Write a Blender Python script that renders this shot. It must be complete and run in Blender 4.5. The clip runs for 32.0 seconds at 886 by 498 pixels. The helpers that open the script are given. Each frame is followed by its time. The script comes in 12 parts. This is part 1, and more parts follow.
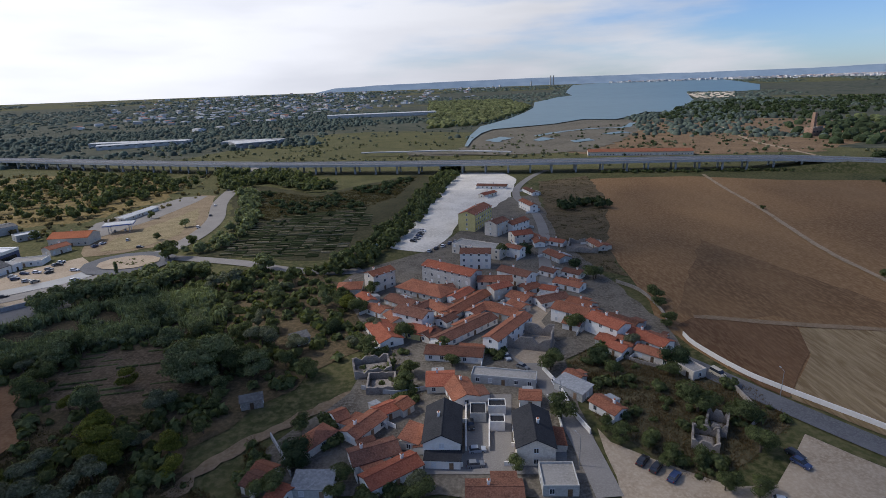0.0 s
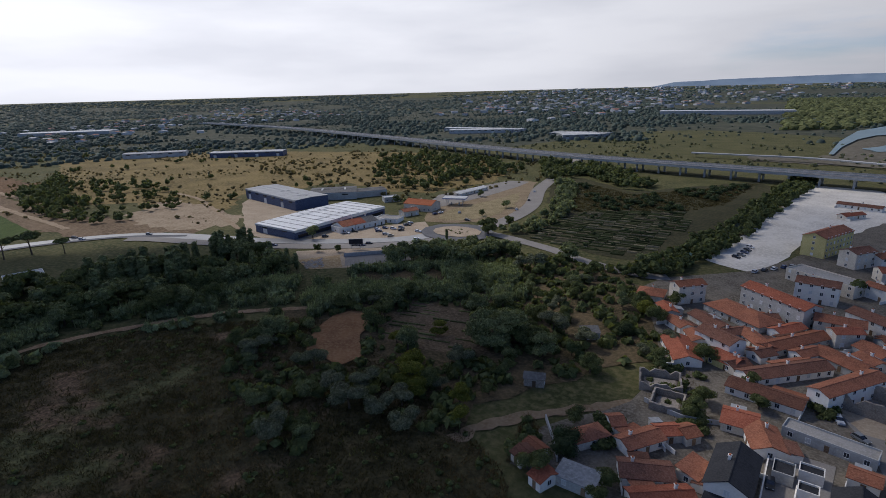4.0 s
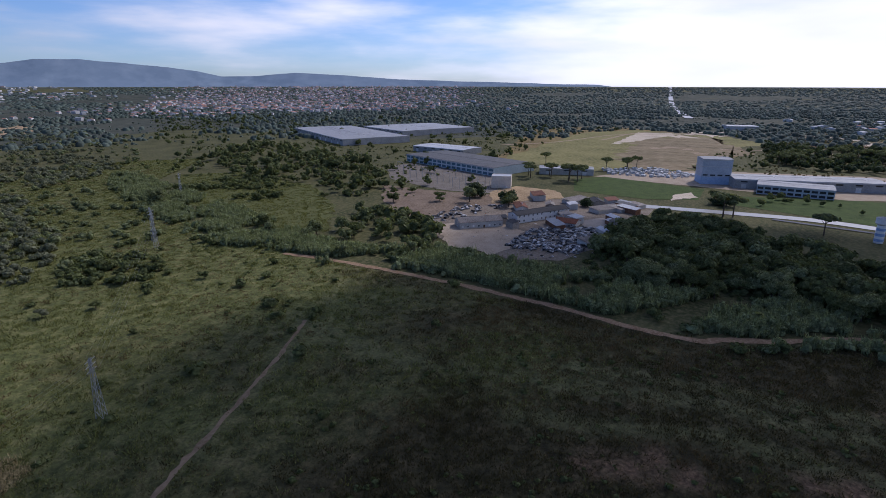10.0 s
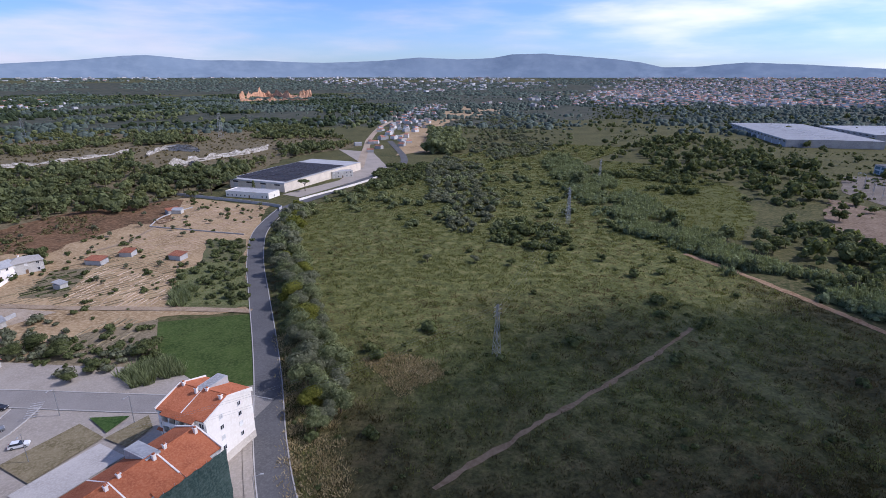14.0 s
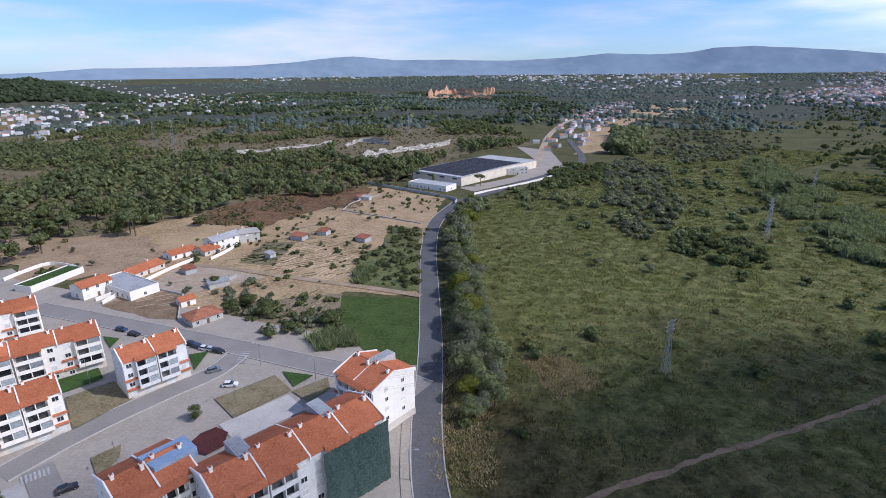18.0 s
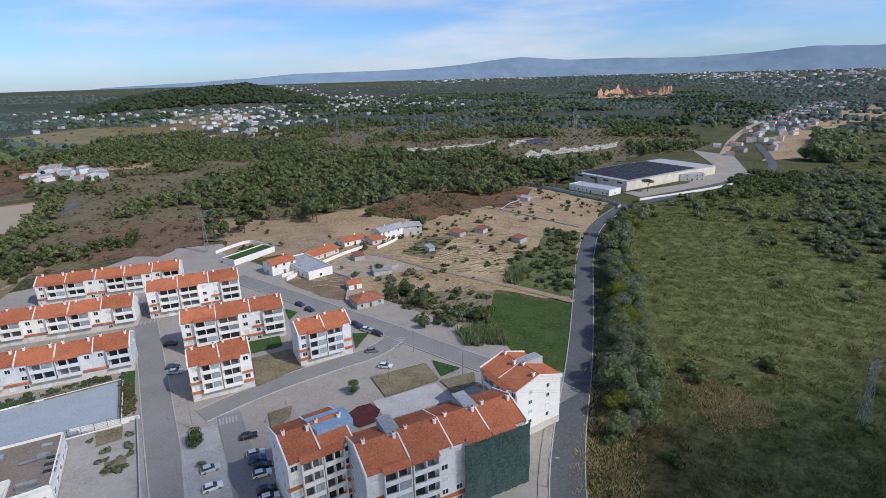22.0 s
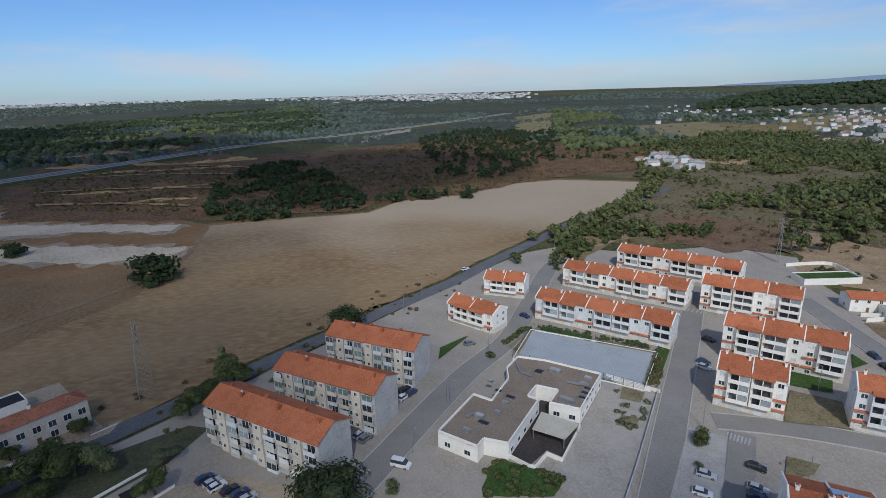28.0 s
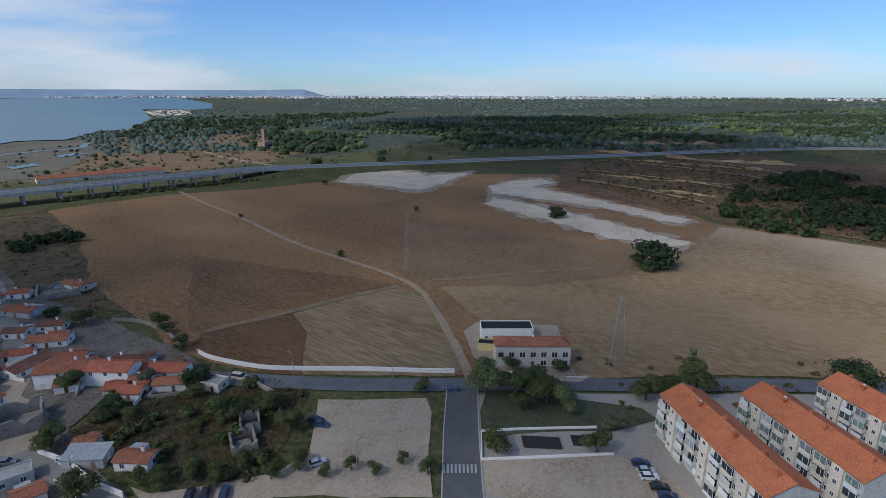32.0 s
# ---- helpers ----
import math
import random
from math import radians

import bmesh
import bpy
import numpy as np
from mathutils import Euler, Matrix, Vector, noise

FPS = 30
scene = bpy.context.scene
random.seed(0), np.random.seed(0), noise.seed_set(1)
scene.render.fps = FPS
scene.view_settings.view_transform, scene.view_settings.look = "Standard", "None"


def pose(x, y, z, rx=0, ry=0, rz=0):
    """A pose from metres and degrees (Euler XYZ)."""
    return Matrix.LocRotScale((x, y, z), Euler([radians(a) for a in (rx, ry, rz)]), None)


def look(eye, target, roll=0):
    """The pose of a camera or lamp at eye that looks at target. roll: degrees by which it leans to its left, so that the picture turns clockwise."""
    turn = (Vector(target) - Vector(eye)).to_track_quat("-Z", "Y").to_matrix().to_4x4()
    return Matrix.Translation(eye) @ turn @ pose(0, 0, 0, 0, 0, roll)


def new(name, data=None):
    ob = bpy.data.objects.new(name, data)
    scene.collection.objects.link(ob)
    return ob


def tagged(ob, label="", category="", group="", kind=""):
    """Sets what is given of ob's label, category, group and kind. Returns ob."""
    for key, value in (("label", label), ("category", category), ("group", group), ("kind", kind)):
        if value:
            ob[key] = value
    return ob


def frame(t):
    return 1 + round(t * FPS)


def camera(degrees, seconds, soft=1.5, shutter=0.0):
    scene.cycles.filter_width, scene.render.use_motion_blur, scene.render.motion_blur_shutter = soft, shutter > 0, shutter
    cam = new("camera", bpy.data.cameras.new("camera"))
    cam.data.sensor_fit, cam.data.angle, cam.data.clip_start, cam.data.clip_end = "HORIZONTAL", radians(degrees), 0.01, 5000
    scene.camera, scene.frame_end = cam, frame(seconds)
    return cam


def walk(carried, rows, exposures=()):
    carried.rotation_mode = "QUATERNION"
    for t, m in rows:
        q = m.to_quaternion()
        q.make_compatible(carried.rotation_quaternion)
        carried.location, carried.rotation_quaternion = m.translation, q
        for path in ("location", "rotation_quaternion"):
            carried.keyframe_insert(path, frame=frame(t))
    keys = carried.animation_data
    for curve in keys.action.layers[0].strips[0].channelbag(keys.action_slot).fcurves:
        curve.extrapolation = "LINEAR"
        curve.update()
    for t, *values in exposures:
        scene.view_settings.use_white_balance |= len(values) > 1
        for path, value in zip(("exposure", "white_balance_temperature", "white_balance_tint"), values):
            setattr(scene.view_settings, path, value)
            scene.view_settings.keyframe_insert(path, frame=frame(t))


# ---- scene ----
cam = camera(79.1, 32.0, 0.58)
walk(cam, [
    (0.0, pose(0, 0, 85, 73.09, 1.97, 0.04)),
    (0.5, pose(0, 0, 85, 73.19, 1.92, 4.21)),
    (1.0, pose(0, 0, 85, 73.25, 1.90, 7.65)),
    (1.5, pose(0, 0, 85, 73.30, 1.78, 11.34)),
    (2.0, pose(0, 0, 85, 73.36, 1.76, 14.88)),
    (2.5, pose(0, 0, 85, 73.38, 1.67, 18.82)),
    (4.5, pose(0, 0, 85, 73.53, 1.33, 40.18)),
    (5.0, pose(0, 0, 85, 73.62, 1.17, 48.49)),
    (5.5, pose(0, 0, 85, 73.69, 0.98, 57.11)),
    (6.0, pose(0, 0, 85, 73.68, 0.84, 64.09)),
    (6.5, pose(0, 0, 85, 73.69, 0.67, 71.58)),
    (7.0, pose(0, 0, 85, 73.70, 0.46, 79.49)),
    (7.5, pose(0, 0, 85, 73.62, 0.15, 88.06)),
    (8.0, pose(0, 0, 85, 73.47, 0.03, 95.60)),
    (8.5, pose(0, 0, 85, 73.32, -0.09, 102.74)),
    (9.0, pose(0, 0, 85, 73.18, -0.07, 108.37)),
    (9.5, pose(0, 0, 85, 73.02, -0.04, 113.91)),
    (10.0, pose(0, 0, 85, 72.89, -0.07, 119.43)),
    (10.5, pose(0, 0, 85, 72.79, -0.09, 124.50)),
    (11.0, pose(0, 0, 85, 72.67, -0.05, 130.45)),
    (11.5, pose(0, 0, 85, 72.55, -0.10, 136.34)),
    (12.0, pose(0, 0, 85, 72.38, -0.16, 142.24)),
    (12.5, pose(0, 0, 85, 72.26, -0.10, 147.40)),
    (13.0, pose(0, 0, 85, 72.15, -0.11, 152.72)),
    (13.5, pose(0, 0, 85, 72.08, -0.07, 157.37)),
    (14.0, pose(0, 0, 85, 71.97, -0.03, 162.14)),
    (14.5, pose(0, 0, 85, 71.88, 0.05, 165.57)),
    (16.5, pose(0, 0, 85, 71.84, 0.40, 173.99)),
    (17.0, pose(0, 0, 85, 71.82, 0.41, 176.13)),
    (17.5, pose(0, 0, 85, 71.81, 0.50, 178.38)),
    (18.0, pose(0, 0, 85, 71.81, 0.59, 180.67)),
    (18.5, pose(0, 0, 85, 71.82, 0.71, 182.53)),
    (19.0, pose(0, 0, 85, 71.84, 0.80, 184.42)),
    (19.5, pose(0, 0, 85, 71.88, 0.93, 186.13)),
    (20.0, pose(0, 0, 85, 71.95, 1.06, 187.84)),
    (20.5, pose(0, 0, 85, 72.01, 1.21, 189.54)),
    (21.0, pose(0, 0, 85, 72.06, 1.33, 191.95)),
    (21.5, pose(0, 0, 85, 72.13, 1.53, 194.48)),
    (22.0, pose(0, 0, 85, 72.18, 1.59, 197.63)),
    (22.5, pose(0, 0, 85, 72.27, 1.63, 200.75)),
    (23.0, pose(0, 0, 85, 72.37, 1.67, 204.39)),
    (23.5, pose(0, 0, 85, 72.50, 1.68, 208.26)),
    (24.0, pose(0, 0, 85, 72.64, 1.65, 213.12)),
    (24.5, pose(0, 0, 85, 72.80, 1.63, 217.85)),
    (25.0, pose(0, 0, 85, 72.96, 1.65, 222.87)),
    (25.5, pose(0, 0, 85, 73.10, 1.53, 228.25)),
    (27.5, pose(0, 0, 85, 73.54, 1.66, 250.83)),
    (28.0, pose(0, 0, 85, 73.57, 1.53, 255.67)),
    (28.5, pose(0, 0, 85, 73.65, 1.43, 261.00)),
    (29.0, pose(0, 0, 85, 73.75, 1.33, 266.70)),
    (29.5, pose(0, 0, 85, 73.81, 1.15, 273.16)),
    (30.0, pose(0, 0, 85, 73.86, 0.94, 279.25)),
    (30.5, pose(0, 0, 85, 73.92, 0.71, 286.06)),
    (31.0, pose(0, 0, 85, 73.97, 0.46, 292.66)),
    (31.5, pose(0, 0, 85, 73.98, 0.26, 300.57)),
    (32.0, pose(0, 0, 85, 73.94, -0.02, 308.01))],
    exposures=[(0.0, -0.5, 6200, 13), (2.5, -0.65, 6200, 13), (5.0, -0.94, 6250, 14), (7.0, -0.96, 6150, 14), (8.0, -0.98, 5970, 18), (9.0, -0.88, 5750, 20), (11.0, -0.48, 5840, 25), (12.0, -0.28, 5880, 28), (14.5, -0.26, 5650, 22), (19.0, -0.2, 5700, 16), (22.0, -0.41, 5750, 11), (25.0, -0.62, 5750, 10), (29.0, -0.76, 5800, 8), (30.5, -0.68, 5750, 8), (32.0, -0.5, 5750, 8)])

# ---- sky and sun ----
SUN_TURN, SUN_UP = 78.0, 44.0  # degrees left of +y, above the horizon
_a, _e = radians(SUN_TURN), radians(SUN_UP)
SUN_WAY = Vector((-math.sin(_a) * math.cos(_e), math.cos(_a) * math.cos(_e), math.sin(_e)))
world = bpy.data.worlds.new("world")
scene.world = world
world.use_nodes = True
wt = world.node_tree
wt.nodes.clear()


def sky_nodes():
    n, l = wt.nodes, wt.links
    sky = n.new("ShaderNodeTexSky")
    sky.sky_type, sky.sun_disc = "NISHITA", False
    sky.sun_elevation, sky.sun_rotation = radians(SUN_UP), radians(-SUN_TURN)
    sky.altitude, sky.air_density, sky.dust_density, sky.ozone_density = 80, 1.0, 0.4, 1.5
    co = n.new("ShaderNodeTexCoord")
    # clouds lie in flat layers: stretch the pattern along the horizon
    mp = n.new("ShaderNodeMapping")
    mp.inputs["Scale"].default_value = (1.0, 1.0, 5.5)
    l.new(co.outputs["Generated"], mp.inputs[0])
    nz = n.new("ShaderNodeTexNoise")
    nz.inputs["Scale"].default_value, nz.inputs["Detail"].default_value = 2.6, 6
    nz.inputs["Roughness"].default_value = 0.52
    l.new(mp.outputs[0], nz.inputs["Vector"])
    # cover grows towards the sun
    dot = n.new("ShaderNodeVectorMath")
    dot.operation = "DOT_PRODUCT"
    a = radians(SUN_TURN - 30)
    dot.inputs[1].default_value = (-math.sin(a), math.cos(a), 0)
    l.new(co.outputs["Generated"], dot.inputs[0])
    cov = n.new("ShaderNodeMath")
    cov.operation = "MULTIPLY_ADD"
    cov.inputs[1].default_value, cov.inputs[2].default_value = 0.5, -0.12
    l.new(dot.outputs["Value"], cov.inputs[0])
    add = n.new("ShaderNodeMath")
    add.operation = "ADD"
    l.new(nz.outputs["Fac"], add.inputs[0])
    least = n.new("ShaderNodeMath")
    least.operation = "MAXIMUM"
    least.inputs[1].default_value = -0.04
    l.new(cov.outputs[0], least.inputs[0])
    # thin bands of cloud gather low over the skyline
    sep = n.new("ShaderNodeSeparateXYZ")
    l.new(co.outputs["Generated"], sep.inputs[0])
    low = n.new("ShaderNodeMapRange")
    low.inputs["From Min"].default_value, low.inputs["From Max"].default_value = 0.0, 0.3
    low.inputs["To Min"].default_value, low.inputs["To Max"].default_value = 0.08, 0.0
    l.new(sep.outputs["Z"], low.inputs["Value"])
    both = n.new("ShaderNodeMath")
    both.operation = "ADD"
    l.new(least.outputs[0], both.inputs[0])
    l.new(low.outputs[0], both.inputs[1])
    l.new(both.outputs[0], add.inputs[1])
    ramp = n.new("ShaderNodeMapRange")
    ramp.interpolation_type = "SMOOTHSTEP"
    ramp.inputs["From Min"].default_value, ramp.inputs["From Max"].default_value = 0.44, 0.8
    l.new(add.outputs[0], ramp.inputs["Value"])
    # cloud colour: grey undersides, white tops
    tone = n.new("ShaderNodeTexNoise")
    tone.inputs["Scale"].default_value, tone.inputs["Detail"].default_value = 2.2, 6
    l.new(mp.outputs[0], tone.inputs["Vector"])
    cr = n.new("ShaderNodeValToRGB")
    cr.color_ramp.elements[0].position, cr.color_ramp.elements[0].color = 0.36, (6.8, 6.95, 7.3, 1)
    cr.color_ramp.elements[1].position, cr.color_ramp.elements[1].color = 0.58, (8.2, 8.3, 8.5, 1)
    l.new(tone.outputs["Fac"], cr.inputs["Fac"])
    mix = n.new("ShaderNodeMix")
    mix.data_type = "RGBA"
    l.new(ramp.outputs[0], mix.inputs["Factor"])
    blue = n.new("ShaderNodeMix")
    blue.data_type, blue.blend_type = "RGBA", "MULTIPLY"
    blue.inputs["Factor"].default_value = 1.0
    blue.inputs[7].default_value = (0.77, 1.0, 1.4, 1)
    l.new(sky.outputs[0], blue.inputs[6])
    l.new(blue.outputs[2], mix.inputs[6])
    # clouds near the sun are lit through
    near = n.new("ShaderNodeVectorMath")
    near.operation = "DOT_PRODUCT"
    near.inputs[1].default_value = tuple(SUN_WAY)
    l.new(co.outputs["Generated"], near.inputs[0])
    glow = n.new("ShaderNodeMapRange")
    glow.inputs["From Min"].default_value, glow.inputs["From Max"].default_value = 0.1, 0.85
    glow.inputs["To Min"].default_value, glow.inputs["To Max"].default_value = 0.95, 1.85
    l.new(near.outputs["Value"], glow.inputs["Value"])
    lit = n.new("ShaderNodeVectorMath")
    lit.operation = "SCALE"
    l.new(cr.outputs["Color"], lit.inputs[0])
    l.new(glow.outputs[0], lit.inputs["Scale"])
    l.new(lit.outputs[0], mix.inputs[7])
    bg = n.new("ShaderNodeBackground")
    bg.inputs["Strength"].default_value = 0.125
    l.new(mix.outputs[2], bg.inputs["Color"])
    out = n.new("ShaderNodeOutputWorld")
    l.new(bg.outputs[0], out.inputs["Surface"])


sky_nodes()
sun = new("sun", bpy.data.lights.new("sun", "SUN"))
sun.data.energy, sun.data.angle, sun.data.color = 4.0, radians(0.6), (1.0, 0.95, 0.88)
sun.matrix_world = look(SUN_WAY * 500, (0, 0, 0))

# ---- materials ----


def surface(name, dark, mid, light, coarse=12.0, fine=1.0, rough=0.9, bump=0.3, furrow=0.0, turn=0.0, metal=0.0, island=0.0, each=0.0, spec=0.06, detail=6.0, streak=1.0):
    """A material of three tones mixed by noise of two sizes in metres; furrow: spacing of plough lines or tile rows."""
    m = bpy.data.materials.new(name)
    m.use_nodes = True
    n, l = m.node_tree.nodes, m.node_tree.links
    b = n["Principled BSDF"]
    b.inputs["Roughness"].default_value, b.inputs["Metallic"].default_value = rough, metal
    b.inputs["Specular IOR Level"].default_value = spec
    co = n.new("ShaderNodeNewGeometry")
    mp = n.new("ShaderNodeMapping")
    mp.inputs["Rotation"].default_value = (0, 0, radians(turn))
    mp.inputs["Scale"].default_value = (1, 1 / streak, 1)
    l.new(co.outputs["Position"], mp.inputs[0])

    def tex(size, det):
        t = n.new("ShaderNodeTexNoise")
        t.inputs["Scale"].default_value, t.inputs["Detail"].default_value = 1.0 / size, det
        t.inputs["Roughness"].default_value = 0.6
        l.new(mp.outputs[0], t.inputs["Vector"])
        return t

    def grade(src, a, z, lo, hi):
        r = n.new("ShaderNodeValToRGB")
        r.color_ramp.elements[0].position, r.color_ramp.elements[0].color = lo, (*a, 1)
        r.color_ramp.elements[1].position, r.color_ramp.elements[1].color = hi, (*z, 1)
        l.new(src, r.inputs["Fac"])
        return r.outputs["Color"]

    big, small = tex(coarse, detail), tex(fine, 4)
    c = grade(big.outputs["Fac"], dark, mid, 0.36, 0.62)
    mix = n.new("ShaderNodeMix")
    mix.data_type = "RGBA"
    f = n.new("ShaderNodeMapRange")
    f.inputs["From Min"].default_value, f.inputs["From Max"].default_value = 0.42, 0.72
    l.new(small.outputs["Fac"], f.inputs["Value"])
    l.new(f.outputs[0], mix.inputs["Factor"])
    l.new(c, mix.inputs[6])
    mix.inputs[7].default_value = (*light, 1)
    c = mix.outputs[2]
    for amount, socket in ((island, "Random Per Island"), (each, "Random")):
        if amount:
            src = co if socket == "Random Per Island" else n.new("ShaderNodeObjectInfo")
            v = n.new("ShaderNodeMapRange")
            v.inputs["To Min"].default_value, v.inputs["To Max"].default_value = 1 - amount, 1 + amount
            l.new(src.outputs[socket], v.inputs["Value"])
            h = n.new("ShaderNodeHueSaturation")
            l.new(v.outputs[0], h.inputs["Value"])
            l.new(c, h.inputs["Color"])
            c = h.outputs["Color"]
    height = small.outputs["Fac"]
    if furrow:
        w = n.new("ShaderNodeTexWave")
        w.inputs["Scale"].default_value, w.inputs["Distortion"].default_value = 0.314 / furrow, 1.6
        w.inputs["Detail"].default_value, w.inputs["Detail Scale"].default_value = 2, 0.6
        l.new(mp.outputs[0], w.inputs["Vector"])
        k = n.new("ShaderNodeMix")
        k.data_type = "RGBA"
        k.blend_type = "MULTIPLY"
        k.inputs["Factor"].default_value = 0.22
        l.new(c, k.inputs[6])
        l.new(w.outputs["Color"], k.inputs[7])
        c = k.outputs[2]
        height = w.outputs["Fac"]
    l.new(c, b.inputs["Base Color"])
    if bump:
        bp = n.new("ShaderNodeBump")
        bp.inputs["Strength"].default_value, bp.inputs["Distance"].default_value = min(1.0, bump), max(0.02, fine * 0.25)
        l.new(height, bp.inputs["Height"])
        l.new(bp.outputs[0], b.inputs["Normal"])
    return m


scrub_mat = surface("dry_scrub", (0.037, 0.046, 0.016), (0.083, 0.083, 0.033), (0.148, 0.127, 0.062), 28, 2.2, bump=0.6)
marsh_mat = surface("marsh_grass", (0.05, 0.06, 0.018), (0.095, 0.105, 0.034), (0.15, 0.142, 0.055), 26, 1.3, bump=0.9)
field_mat = surface("ploughed_earth", (0.16, 0.088, 0.041), (0.23, 0.134, 0.063), (0.29, 0.182, 0.093), 60, 1.1, streak=3, turn=35, bump=0.5)
tan_mat = surface("tan_field", (0.175, 0.106, 0.05), (0.262, 0.178, 0.094), (0.31, 0.226, 0.13), 70, 2.0, streak=2.2, turn=-35, bump=0.15)


def pale_end(m):
    """Sandier soil and sunshine painted into one end of the field, in a drifting transition."""
    n, l = m.node_tree.nodes, m.node_tree.links
    b = n["Principled BSDF"]
    geo, dot, nz, add, f, mix = n.new("ShaderNodeNewGeometry"), n.new("ShaderNodeVectorMath"), n.new("ShaderNodeTexNoise"), n.new("ShaderNodeMath"), n.new("ShaderNodeMapRange"), n.new("ShaderNodeMix")
    dot.operation, add.operation, mix.data_type, f.interpolation_type = "DOT_PRODUCT", "MULTIPLY_ADD", "RGBA", "SMOOTHSTEP"
    dot.inputs[1].default_value = (0.9, -0.36, 0)
    l.new(geo.outputs["Position"], dot.inputs[0])
    l.new(geo.outputs["Position"], nz.inputs["Vector"])
    nz.inputs["Scale"].default_value, nz.inputs["Detail"].default_value = 0.011, 5
    add.inputs[1].default_value = 240
    l.new(nz.outputs["Fac"], add.inputs[0])
    l.new(dot.outputs["Value"], add.inputs[2])
    f.inputs["From Min"].default_value, f.inputs["From Max"].default_value = 360, 530
    f.inputs["To Max"].default_value = 0.68
    l.new(add.outputs[0], f.inputs["Value"])
    l.new(f.outputs[0], mix.inputs["Factor"])
    l.new(b.inputs["Base Color"].links[0].from_socket, mix.inputs[6])
    mix.inputs[7].default_value = (0.43, 0.355, 0.262, 1)
    l.new(mix.outputs[2], b.inputs["Base Color"])


pale_end(tan_mat)
stubble_mat = surface("stubble_field", (0.15, 0.098, 0.048), (0.23, 0.165, 0.09), (0.32, 0.24, 0.14), 26, 1.0, streak=9, turn=-25, bump=1.0)
darkfield_mat = surface("dark_earth", (0.1, 0.054, 0.028), (0.145, 0.081, 0.042), (0.185, 0.112, 0.06), 25, 0.9, streak=4, turn=55, bump=0.6)
sand_mat = surface("pale_sand", (0.38, 0.305, 0.215), (0.52, 0.435, 0.325), (0.6, 0.52, 0.4), 18, 1.6)
gravel_mat = surface("packed_gravel", (0.27, 0.208, 0.142), (0.37, 0.295, 0.212), (0.44, 0.362, 0.27), 10, 0.7)
track_mat = surface("dirt_track", (0.23, 0.165, 0.1), (0.31, 0.235, 0.155), (0.37, 0.29, 0.2), 10, 0.9)
faint_mat = surface("faint_track", (0.16, 0.11, 0.065), (0.225, 0.16, 0.1), (0.27, 0.2, 0.13), 9, 0.9)
worn_road = surface("polished_asphalt", (0.15, 0.147, 0.14), (0.2, 0.196, 0.187), (0.24, 0.235, 0.225), 9, 0.5, rough=0.34, bump=0.03, spec=0.5)
dark_asphalt = surface("dark_asphalt", (0.085, 0.083, 0.082), (0.115, 0.113, 0.112), (0.14, 0.137, 0.135), 12, 0.5, rough=0.85, bump=0.08)
soil_mat = surface("orchard_soil", (0.21, 0.14, 0.07), (0.355, 0.25, 0.137), (0.45, 0.342, 0.205), 22, 1.4)
mown_mat = surface("mown_lawn", (0.03, 0.052, 0.013), (0.055, 0.086, 0.022), (0.09, 0.112, 0.036), 9, 0.8, bump=0.9)
lawn_mat = surface("green_meadow", (0.028, 0.0588, 0.0154), (0.0476, 0.0868, 0.0224), (0.077, 0.119, 0.0364), 9, 0.7, bump=0.8)
grassland_mat = surface("yellow_grassland", (0.085, 0.068, 0.026), (0.19, 0.142, 0.058), (0.28, 0.205, 0.092), 34, 2.6)
asphalt_mat = surface("asphalt", (0.1, 0.1, 0.105), (0.135, 0.135, 0.14), (0.16, 0.16, 0.16), 9, 0.5, rough=0.85, bump=0.1)
street_mat = surface("worn_asphalt", (0.2, 0.183, 0.163), (0.24, 0.222, 0.2), (0.272, 0.253, 0.23), 11, 0.4, rough=0.85, bump=0.08)
paving_mat = surface("concrete_paving", (0.265, 0.232, 0.19), (0.325, 0.288, 0.24), (0.37, 0.33, 0.28), 12, 0.6, bump=0.1)
kerb_mat = surface("kerb_stone", (0.33, 0.31, 0.28), (0.4, 0.38, 0.35), (0.45, 0.43, 0.4), 6, 0.5, bump=0.1)
concrete_mat = surface("grey_concrete", (0.3, 0.3, 0.3), (0.4, 0.4, 0.39), (0.46, 0.46, 0.45), 8, 0.8, bump=0.1)
paint_mat = surface("road_paint", (0.27, 0.265, 0.255), (0.36, 0.355, 0.345), (0.46, 0.45, 0.44), 1.2, 0.3, bump=0)
heath_mat = surface("red_heath", (0.055, 0.035, 0.018), (0.14, 0.078, 0.04), (0.235, 0.15, 0.085), 18, 2.2, bump=0.7)
mud_mat = surface("tidal_flat", (0.085, 0.075, 0.055), (0.13, 0.115, 0.085), (0.17, 0.155, 0.125), 60, 6)
water_mat = surface("estuary_water", (0.042, 0.098, 0.112), (0.06, 0.124, 0.14), (0.08, 0.15, 0.162), 300, 40, rough=0.35, bump=0.04, spec=0.4)


# ---- mesh helpers ----


def ground_z(x, y):
    """Height of the land: flat near by, rising slowly far out so that it meets the skyline."""
    r = np.hypot(x, y)
    k = np.clip((r - 2600.0) / 2250.0, 0, 1)
    return 64.0 * k * k * (3 - 2 * k) * 0.55 + 64.0 * k * 0.45


